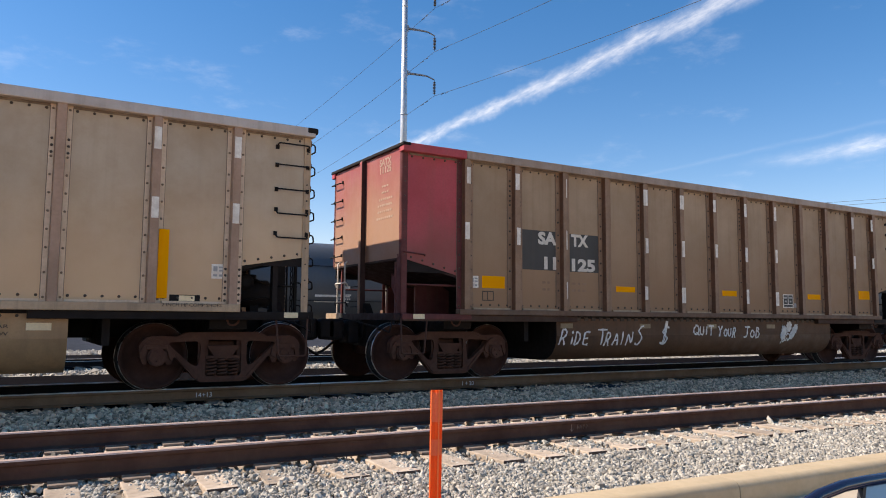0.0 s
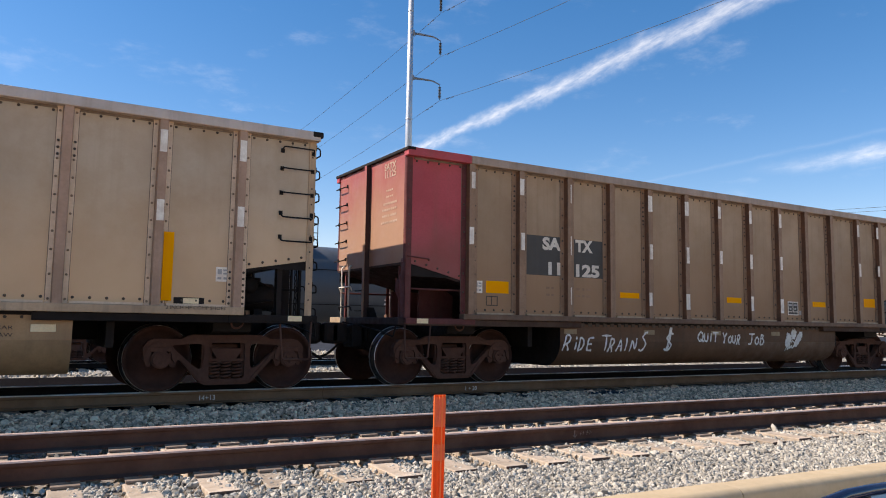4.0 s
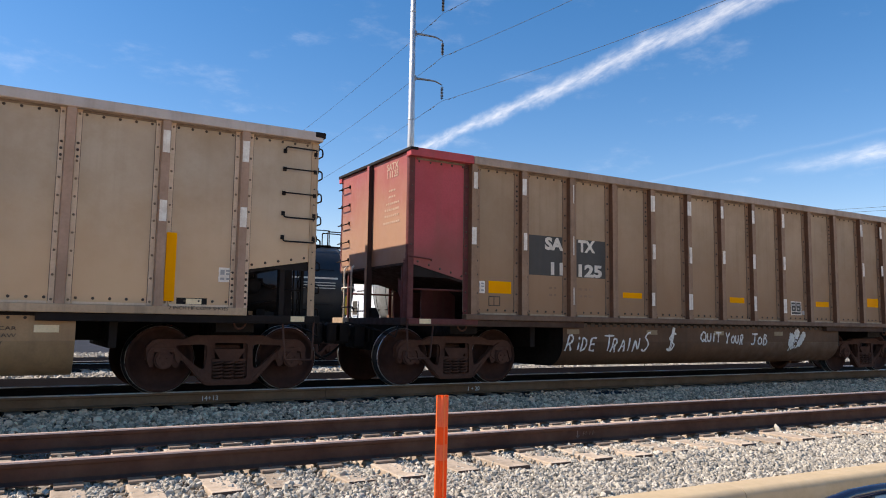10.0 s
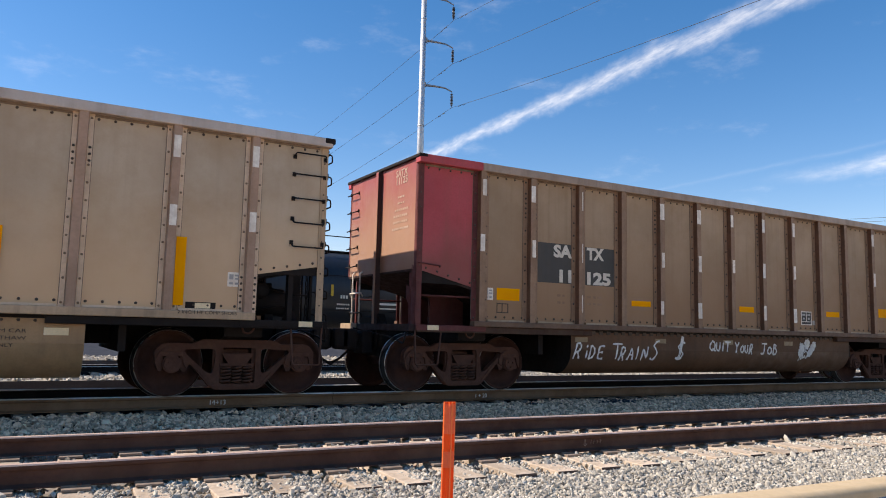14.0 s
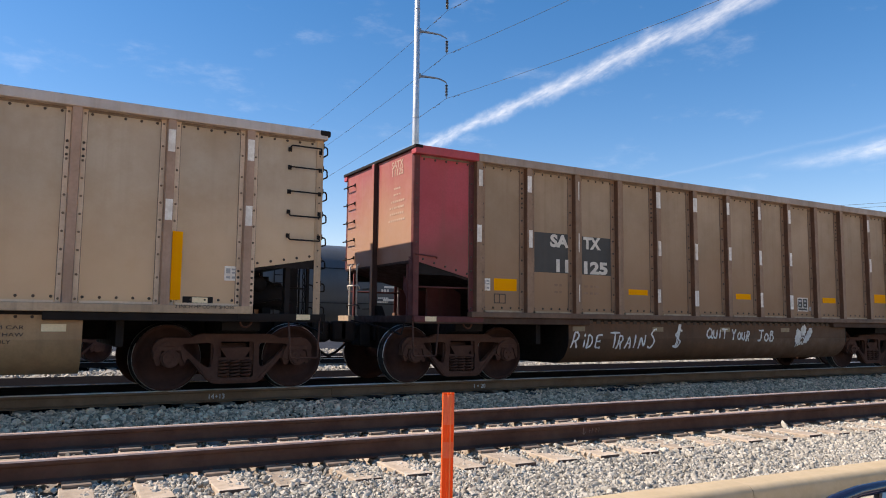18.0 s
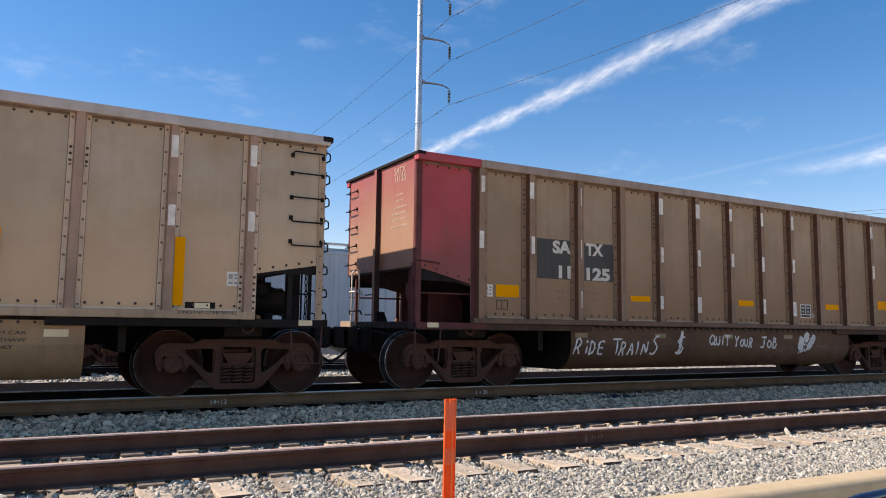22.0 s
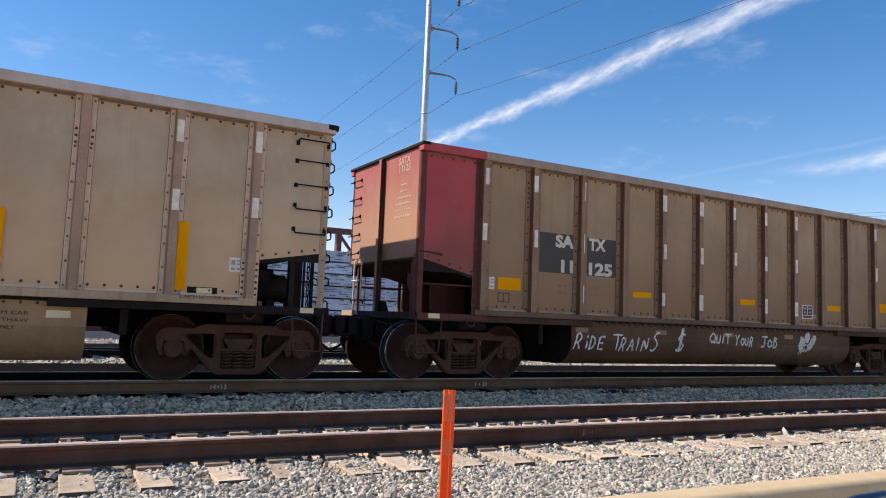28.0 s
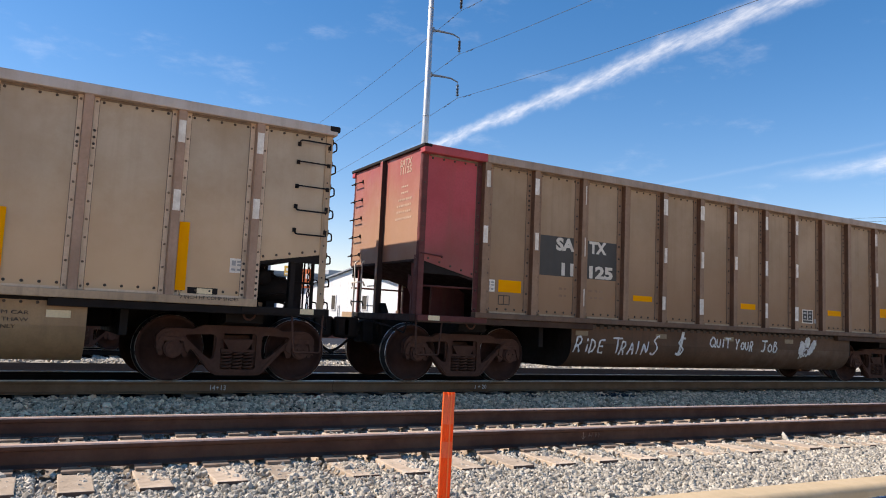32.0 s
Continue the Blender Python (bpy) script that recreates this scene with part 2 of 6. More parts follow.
M_BED = mat("ballast_fines", (0.29, 0.25, 0.205), (0.17, 0.145, 0.118), 0.95, 0, 7, 0.9, 22)
# near-black ground; under the trains it carries their painted shade
M_DARK_GROUND = mat("coal_dusted_ground", (0.007, 0.005, 0.005), (0.004, 0.003, 0.003), 0.98, 0, 1.5, 0.6, 18, spec=0.02)
M_GROUND = mat("dry_dirt", (0.42, 0.34, 0.25), (0.34, 0.27, 0.19), 0.95, 0, 0.4, 0.5, 8)
M_KERB = mat("tan_painted_kerb", (0.58, 0.44, 0.27), (0.5, 0.375, 0.225), 0.8, 0, 1.4, 0.12, 40, dirt=0.3, dirt_col=(0.4, 0.32, 0.22))
M_ROAD = mat("sandy_concrete_road", (0.56, 0.46, 0.33), (0.48, 0.39, 0.28), 0.9, 0, 1.0, 0.2, 30)
M_ORANGE = mat("orange_plastic", (1.0, 0.17, 0.035), (0.96, 0.15, 0.03), 0.5, 0, 4, 0.02, 60, speck=0.08, spec=0.12)
M_ORANGE_SHEET = mat("orange_reflective_band", (1.0, 0.26, 0.12), (0.97, 0.24, 0.1), 0.5, 0, 40, 0.05, 120, speck=0.1, spec=0.15)
M_ORANGE_EDGE = mat("pale_orange_rib", (1.0, 0.36, 0.13), (1.0, 0.33, 0.11), 0.5, 0, 4, 0.02, 60, speck=0.08, spec=0.12)
M_STEEL = mat("galvanised_steel", (0.62, 0.64, 0.65), (0.5, 0.52, 0.53), 0.45, 0.6, 1.2, 0.03, 60)
M_WIRE = mat("dark_cable", (0.06, 0.06, 0.06), (0.05, 0.05, 0.05), 0.6, 0.3)
M_ARM = mat("dull_grey_steel_arm", (0.3, 0.31, 0.32), (0.24, 0.25, 0.26), 0.5, 0.4)
M_INSUL = mat("dark_insulator", (0.05, 0.05, 0.055), (0.04, 0.04, 0.045), 0.35)


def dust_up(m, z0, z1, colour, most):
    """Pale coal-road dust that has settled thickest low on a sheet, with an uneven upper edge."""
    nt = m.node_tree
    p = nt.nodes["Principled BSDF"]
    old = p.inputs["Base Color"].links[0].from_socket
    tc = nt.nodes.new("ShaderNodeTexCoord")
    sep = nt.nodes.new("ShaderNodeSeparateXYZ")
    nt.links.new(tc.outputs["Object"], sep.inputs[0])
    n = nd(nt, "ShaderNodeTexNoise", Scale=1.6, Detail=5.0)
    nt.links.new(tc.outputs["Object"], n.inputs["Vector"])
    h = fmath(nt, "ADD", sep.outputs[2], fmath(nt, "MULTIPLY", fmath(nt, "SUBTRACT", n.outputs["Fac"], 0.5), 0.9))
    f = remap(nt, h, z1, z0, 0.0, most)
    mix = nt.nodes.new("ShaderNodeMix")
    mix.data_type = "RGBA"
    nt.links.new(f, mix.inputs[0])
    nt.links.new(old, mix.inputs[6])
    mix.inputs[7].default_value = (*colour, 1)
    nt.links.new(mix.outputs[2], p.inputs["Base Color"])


def let_light_through(m, share):
    """Thin plastic that glows when the sun stands behind it."""
    nt = m.node_tree
    p = nt.nodes["Principled BSDF"]
    out = nt.nodes["Material Output"]
    tr = nt.nodes.new("ShaderNodeBsdfTranslucent")
    nt.links.new(p.inputs["Base Color"].links[0].from_socket, tr.inputs["Color"])
    mix = nt.nodes.new("ShaderNodeMixShader")
    mix.inputs[0].default_value = share
    nt.links.new(p.outputs[0], mix.inputs[1])
    nt.links.new(tr.outputs[0], mix.inputs[2])
    nt.links.new(mix.outputs[0], out.inputs["Surface"])


for m in (M_ORANGE, M_ORANGE_SHEET, M_ORANGE_EDGE):
    let_light_through(m, 0.4)
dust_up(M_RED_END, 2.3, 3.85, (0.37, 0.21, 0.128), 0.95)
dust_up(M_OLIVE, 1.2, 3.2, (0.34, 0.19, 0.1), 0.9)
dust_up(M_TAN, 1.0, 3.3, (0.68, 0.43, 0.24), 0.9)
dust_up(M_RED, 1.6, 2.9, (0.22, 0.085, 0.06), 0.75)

# ---- shaping helpers ----


def empty(name, x=0.0, y=0.0, z=0.0, rz=0.0):
    ob = new(name)
    ob.empty_display_size = 0.3
    ob.matrix_basis = pose(x, y, z, 0, 0, rz)
    return ob


def part(name, bm, material, parent=None, label="", smooth=False):
    """Link a bmesh as one mesh object under a thing or a part."""
    me = bpy.data.meshes.new(name)
    bmesh.ops.recalc_face_normals(bm, faces=bm.faces)
    if smooth:
        for f in bm.faces:
            f.smooth = True
    bm.to_mesh(me)
    bm.free()
    for m in (material if isinstance(material, (list, tuple)) else [material]):
        me.materials.append(m)
    ob = new(name, me)
    if parent:
        ob.parent = parent
    if label:
        ob["label"] = label
    return ob


def again(ob, m, parent=None):
    """Another piece on the same mesh."""
    o = new(ob.name.split(".")[0], ob.data)
    o.matrix_basis = m
    o.parent = parent or ob.parent
    if "label" in ob:
        o["label"] = ob["label"]
    return o


def box(bm, x0, x1, y0, y1, z0, z1, bevel=0.0, idx=0):
    m = Matrix.Translation(((x0 + x1) / 2, (y0 + y1) / 2, (z0 + z1) / 2)) @ Matrix.Diagonal((abs(x1 - x0), abs(y1 - y0), abs(z1 - z0), 1))
    r = bmesh.ops.create_cube(bm, size=1, matrix=m)
    faces = {f for v in r["verts"] for f in v.link_faces}
    for f in faces:
        f.material_index = idx
    if bevel:
        edges = list({e for v in r["verts"] for e in v.link_edges})
        bmesh.ops.bevel(bm, geom=edges, offset=bevel, segments=2, affect="EDGES", profile=0.5, material=-1)


def beam(bm, a, b, w, h=None, idx=0):
    """A square bar from a to b."""
    a, b = Vector(a), Vector(b)
    h = h or w
    q = (b - a).to_track_quat("Z", "Y").to_matrix().to_4x4()
    m = Matrix.Translation((a + b) / 2) @ q @ Matrix.Diagonal((w, h, (b - a).length, 1))
    r = bmesh.ops.create_cube(bm, size=1, matrix=m)
    for f in {f for v in r["verts"] for f in v.link_faces}:
        f.material_index = idx


def rod(bm, a, b, r, seg=8, r2=None, idx=0):
    a, b = Vector(a), Vector(b)
    q = (b - a).to_track_quat("Z", "Y").to_matrix().to_4x4()
    c = bmesh.ops.create_cone(bm, cap_ends=True, segments=seg, radius1=r, radius2=r if r2 is None else r2, depth=(b - a).length,
                              matrix=Matrix.Translation((a + b) / 2) @ q)
    for f in {f for v in c["verts"] for f in v.link_faces}:
        f.material_index = idx
        f.smooth = len(f.verts) == 4


def pipe(bm, pts, r, seg=6, close=False):
    """A bent round bar through pts, in one piece, with rounded bends; r may be a list, one radius a point."""
    pts = [Vector(p) for p in pts]
    n = len(pts)
    rr = r if isinstance(r, (list, tuple)) else [r] * n
    if n > 2 and n < 8 and not close:
        bent, radii = [pts[0]], [rr[0]]
        for i in range(1, n - 1):
            c = min(2.2 * rr[i], 0.4 * (pts[i] - pts[i - 1]).length, 0.4 * (pts[i + 1] - pts[i]).length)
            u, w = (pts[i - 1] - pts[i]).normalized() * c, (pts[i + 1] - pts[i]).normalized() * c
            bent += [pts[i] + u, pts[i] + (u + w) * 0.27, pts[i] + w]
            radii += [rr[i]] * 3
        pts, rr = bent + [pts[-1]], radii + [rr[-1]]
        n = len(pts)
    rings, side = [], None
    for i, p in enumerate(pts):
        if close:
            t = pts[(i + 1) % n] - pts[i - 1]
        else:
            t = pts[min(i + 1, n - 1)] - pts[max(i - 1, 0)]
        t.normalize()
        if side is None:
            side = t.orthogonal().normalized()
        side = (side - t * side.dot(t)).normalized()
        up = t.cross(side)
        rings.append([bm.verts.new(p + (side * math.cos(2 * math.pi * k / seg) + up * math.sin(2 * math.pi * k / seg)) * rr[i]) for k in range(seg)])
    pairs = list(zip(rings, rings[1:])) + ([(rings[-1], rings[0])] if close else [])
    for a, b in pairs:
        for k in range(seg):
            bm.faces.new((a[k], a[(k + 1) % seg], b[(k + 1) % seg], b[k])).smooth = True
    if not close:
        bm.faces.new(rings[0][::-1])
        bm.faces.new(rings[-1])


def prism(bm, pts, a, b, axis="x", idx=0):
    """A flat outline (two coordinates a point) drawn along an axis from a to b."""
    def place(p, t):
        return {"x": (t, p[0], p[1]), "y": (p[0], t, p[1]), "z": (p[0], p[1], t)}[axis]
    v0 = [bm.verts.new(place(p, a)) for p in pts]
    v1 = [bm.verts.new(place(p, b)) for p in pts]
    n = len(pts)
    fs = [bm.faces.new(v0), bm.faces.new(v1[::-1])]
    for i in range(n):
        fs.append(bm.faces.new((v0[i], v1[i], v1[(i + 1) % n], v0[(i + 1) % n])))
    for f in fs:
        f.material_index = idx
    return fs


def crisp(bm, deg=35):
    """Smooth faces that break at the sharp edges."""
    for e in bm.edges:
        if len(e.link_faces) == 2:
            e.smooth = e.calc_face_angle(0.0) < radians(deg)
    for f in bm.faces:
        f.smooth = True


def pierced(bm, outer, holes, y0, y1):
    """A thick plate in the x-z plane with openings through it."""
    edges = []
    for loop in [outer, *holes]:
        vs = [bm.verts.new((x, y0, z)) for x, z in loop]
        edges += [bm.edges.new((vs[i], vs[(i + 1) % len(vs)])) for i in range(len(vs))]
    r = bmesh.ops.triangle_fill(bm, use_beauty=True, use_dissolve=False, edges=edges)
    faces = [g for g in r["geom"] if isinstance(g, bmesh.types.BMFace)]
    e = bmesh.ops.extrude_face_region(bm, geom=faces)
    bmesh.ops.translate(bm, verts=[g for g in e["geom"] if isinstance(g, bmesh.types.BMVert)], vec=(0, y1 - y0, 0))


def lathe(bm, profile, seg=32, axis="y", centre=(0, 0, 0), idx=0):
    """Spin (along, radius) points round an axis."""
    rings = []
    for s, r in profile:
        ring = []
        for i in range(seg):
            a = 2 * math.pi * i / seg
            c, d = r * math.cos(a), r * math.sin(a)
            p = {"y": (c, s, d), "x": (s, c, d), "z": (c, d, s)}[axis]
            ring.append(bm.verts.new(Vector(p) + Vector(centre)))
        rings.append(ring)
    for r0, r1 in zip(rings, rings[1:]):
        for i in range(seg):
            f = bm.faces.new((r0[i], r0[(i + 1) % seg], r1[(i + 1) % seg], r1[i]))
            f.smooth, f.material_index = True, idx
    for ring in (rings[0], rings[-1]):
        bm.faces.new(ring).material_index = idx


def letters(text, size, name="lettering", material=None, parent=None, at=None, bold=0.0, extrude=0.002, squeeze=1.0):
    """Words in the built-in font as a mesh, standing in the x-z plane and read from the -y side."""
    cu = bpy.data.curves.new(name, "FONT")
    cu.body, cu.size, cu.extrude, cu.offset = text, size, extrude, bold
    cu.resolution_u = 3
    tmp = bpy.data.objects.new(name, cu)
    scene.collection.objects.link(tmp)
    me = bpy.data.meshes.new_from_object(tmp)
    bpy.data.objects.remove(tmp)
    me.materials.append(material)
    me.transform(Matrix.Rotation(radians(90), 4, "X") @ Matrix.Diagonal((squeeze, 1, 1, 1)))
    ob = new(name, me)
    ob.matrix_basis = at
    if parent:
        ob.parent = parent
    return ob


# ---- ground, road, kerb and the beds of the tracks ----
SKEW = -0.0325          # the near track and the kerb run a little askew to the middle track
A_TURN = math.degrees(math.atan(SKEW))
A_Y, A_TOP = -4.57, -0.068
B_TOP = 0.0
C_Y, C_TOP = 16.0, -0.43


def make_ground():
    bm = bmesh.new()
    xs = [-1800, -300, -60, 0, 60, 300, 1800]
    ys = [-1800, -300, -40, -7.2, 2, 20, 60, 300, 1800]
    grid = [[bm.verts.new((x, y, -0.70)) for y in ys] for x in xs]
    for i in range(len(xs) - 1):
        for j in range(len(ys) - 1):
            bm.faces.new((grid[i][j], grid[i + 1][j], grid[i + 1][j + 1], grid[i][j + 1]))
    tagged(part("ground", bm, M_GROUND), "dry tan dirt ground reaching the horizon", "ground", kind="structure")

    bm = bmesh.new()
    box(bm, -60, 90, -16.0, -7.17, -0.69, -0.60)
    ob = tagged(part("road", bm, M_ROAD), "sandy concrete road surface beside the kerb", "road", kind="structure")
    ob.matrix_basis = pose(0, 0, 0, 0, 0, A_TURN)

    kerb = tagged(empty("kerb", 0, 0, 0, A_TURN), "tan painted concrete kerb with rounded edge", "kerb", kind="structure")
    prof = [(-7.20, -0.69), (-7.18, -0.5)]
    prof += [(-7.10 - 0.078 * math.cos(a), -0.475 + 0.075 * math.sin(a)) for a in [radians(10 + 10 * k) for k in range(9)]]
    prof += [(-6.905 + 0.045 * math.sin(a), -0.44 + 0.045 * math.cos(a)) for a in [radians(10 * k) for k in range(10)]] + [(-6.86, -0.69)]
    bm = bmesh.new()
    prism(bm, prof, 0, 3.04)
    bm.normal_update()
    crisp(bm, 30)
    seg = part("kerb_stone", bm, M_KERB, kerb)
    seg.matrix_basis = pose(-30 + 0.45, 0, 0)
    for i in range(1, 36):
        again(seg, pose(-30 + 0.45 + i * 3.05, 0, 0.002 * math.sin(i * 2.1)))

    bm = bmesh.new()
    prism(bm, [(-6.855, -0.72), (-6.855, -0.475), (-6.4, -0.385), (-6.0, -0.325), (-2.9, -0.305), (-2.2, -0.38), (-1.7, -0.45), (-1.7, -0.72)], -70, 160)
    ob = tagged(part("ballast_bed", bm, M_BED), "grey stone ballast bed under the near track", "ballast", kind="structure")
    ob.matrix_basis = pose(0, 0, 0, 0, 0, A_TURN)
    # shade under the standing train is put into this bed's near-black colour
    bm = bmesh.new()
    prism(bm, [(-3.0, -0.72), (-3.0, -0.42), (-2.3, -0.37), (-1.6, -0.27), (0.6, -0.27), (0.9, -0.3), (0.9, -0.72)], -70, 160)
    tagged(part("ballast_bed", bm, M_DARK_GROUND), "ballast bed under the middle track, train shade put into its colour", "ballast", kind="structure")
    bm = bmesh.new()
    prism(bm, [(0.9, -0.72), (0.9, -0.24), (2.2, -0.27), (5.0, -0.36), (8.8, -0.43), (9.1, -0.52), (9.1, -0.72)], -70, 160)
    tagged(part("service_strip", bm, M_DARK_GROUND), "near-black ground strip between the tracks", "ground", kind="structure")
    bm = bmesh.new()
    prism(bm, [(8.9, -0.72), (8.9, -0.5), (9.2, -0.445), (9.6, -0.46), (14.0, -0.66), (14.3, -0.665), (14.3, -0.72)], -120, 200)
    tagged(part("ballast_bed", bm, M_STONE), "sunlit pale ballast under the far track", "ballast", kind="structure")
    # passing train's shadow is painted in: bed under the far rails is near-black
    bm = bmesh.new()
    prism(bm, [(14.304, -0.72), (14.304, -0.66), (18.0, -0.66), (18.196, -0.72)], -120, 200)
    tagged(part("ballast_bed", bm, M_DARK_GROUND), "ballast bed under the far rails, train shadow put into its colour", "ballast", kind="structure")
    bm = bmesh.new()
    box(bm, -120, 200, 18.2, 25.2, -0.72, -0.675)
    tagged(part("service_strip", bm, M_DARK_GROUND), "near-black ground strip beyond the far track", "ground", kind="structure")
    bm = bmesh.new()
    box(bm, -300, 400, 29.7, 118, -0.71, -0.69)
    tagged(part("yard_road", bm, mat("grey_asphalt", (0.034, 0.036, 0.043), (0.026, 0.028, 0.034), 0.95, 0, 0.4, 0.3, 10, spec=0.1)),
           "grey asphalt yard road beyond the tracks", "road", kind="structure")


make_ground()

RAIL = [(-0.0375, -0.009), (-0.03, 0.002), (-0.022, 0.004), (0.022, 0.004), (0.03, 0.002), (0.0375, -0.009), (0.0375, -0.03), (0.03, -0.042), (0.012, -0.05), (0.009, -0.09), (0.012, -0.142),
        (0.035, -0.153), (0.07, -0.162), (0.07, -0.172), (-0.07, -0.172), (-0.07, -0.162), (-0.035, -0.153), (-0.012, -0.142),
        (-0.009, -0.09), (-0.012, -0.05), (-0.03, -0.042), (-0.0375, -0.03)]


def make_track(label, cx, cy, top, turn, x0, x1, head, first, pitch, half, tie_drop, joints, spikes=True, joined=False):
    """Two rails on wooden ties with plates and spikes; the track is one piece of the setting."""
    tr = tagged(empty("railway_track", cx, cy, top, turn), label, "track", kind="structure")
    for side in (-0.7525, 0.7525):
        cuts = [x0, *joints, x1]
        for a, b in zip(cuts, cuts[1:]):
            bm = bmesh.new()
            fs = prism(bm, RAIL, a + 0.003, b - 0.003)
            for f in fs:
                c = f.calc_center_median()
                f.material_index = 1 if c.z > -0.004 and abs(c.x - (a + b) / 2) < 1 else 0
            # webs that lie in shade are painted black instead of rust or dust
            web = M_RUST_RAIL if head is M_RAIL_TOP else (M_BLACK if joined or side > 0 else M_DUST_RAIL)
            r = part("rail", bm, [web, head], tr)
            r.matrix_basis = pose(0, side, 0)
    zt = -0.172 - tie_drop
    rnd = random.Random(7)
    bm = bmesh.new()
    box(bm, -0.115, 0.115, -half, half, -0.17, 0, 0.008)
    n = int((x1 - x0) / pitch)
    tie = plate = spike = None
    bmj = bmesh.new() if joined else None
    if joined:
        bm.free()
    for i in range(n):
        x = first + pitch * i
        if x < x0 or x > x1:
            continue
        if joined:
            box(bmj, x - 0.115, x + 0.115, -half, half, zt - 0.17, zt)
            continue
        m = pose(x + rnd.uniform(-0.02, 0.02), rnd.uniform(-0.03, 0.03), zt + rnd.uniform(-0.006, 0.0), 0, 0, rnd.uniform(-1.3, 1.3))
        if tie is None:
            for f in bm.faces:
                f.material_index = 1 if abs(f.normal.y) > 0.8 else 0
            tie = part("tie", bm, [M_TIE if spikes else M_TIE_SHADED, M_TIE_END], tr)
            tie.matrix_basis = m
            b2 = bmesh.new()
            box(b2, -0.1, 0.1, -0.185, 0.17, 0.001, 0.02, 0.003)
            box(b2, -0.1, 0.1, -0.1, -0.076, 0.02, 0.032)
            box(b2, -0.1, 0.1, 0.076, 0.1, 0.02, 0.032)
            plate = part("tie_plate", b2, M_PLATE, tr)
            plate.matrix_basis = pose(x, -0.7525, zt)
            b3 = bmesh.new()
            box(b3, -0.009, 0.009, -0.009, 0.009, 0, 0.03)
            box(b3, -0.015, 0.015, -0.013, 0.02, 0.03, 0.042, 0.003)
            spike = part("spike", b3, M_RUST_RAIL, tr)
            spike.matrix_basis = pose(x + 0.03, -0.84, zt + 0.004)
        else:
            again(tie, m)
        if plate and i:
            again(plate, pose(x, -0.7525, zt))
            if spikes and -4 < x < 16:
                again(spike, pose(x + rnd.uniform(-0.05, 0.05), -0.84, zt + 0.004, 0, 0, rnd.uniform(-15, 15)))
        if x < 22:
            again(plate, pose(x, 0.7525, zt))
    if joined:
        ob = part("tie_row", bmj, M_TIE, tr)
        ob["kind"] = "stuff"
    return tr


make_track("rusty rails on weathered wooden ties, unused", 0, A_Y, A_TOP, A_TURN, -40, 120, M_RAIL_TOP, -40.458, 0.508, 1.5, 0.02, [])
make_track("steel rails under the standing coal train", 0, 0, B_TOP, 0, -40, 120, M_RAIL_SHINY, -40.1, 0.512, 1.3, 0.045, [2.45], spikes=False)
make_track("far rails carrying the passing freight train", 0, C_Y, C_TOP, 0, -120, 200, M_RAIL_SHINY, -120, 0.55, 1.3, 0.02, [], joined=True)


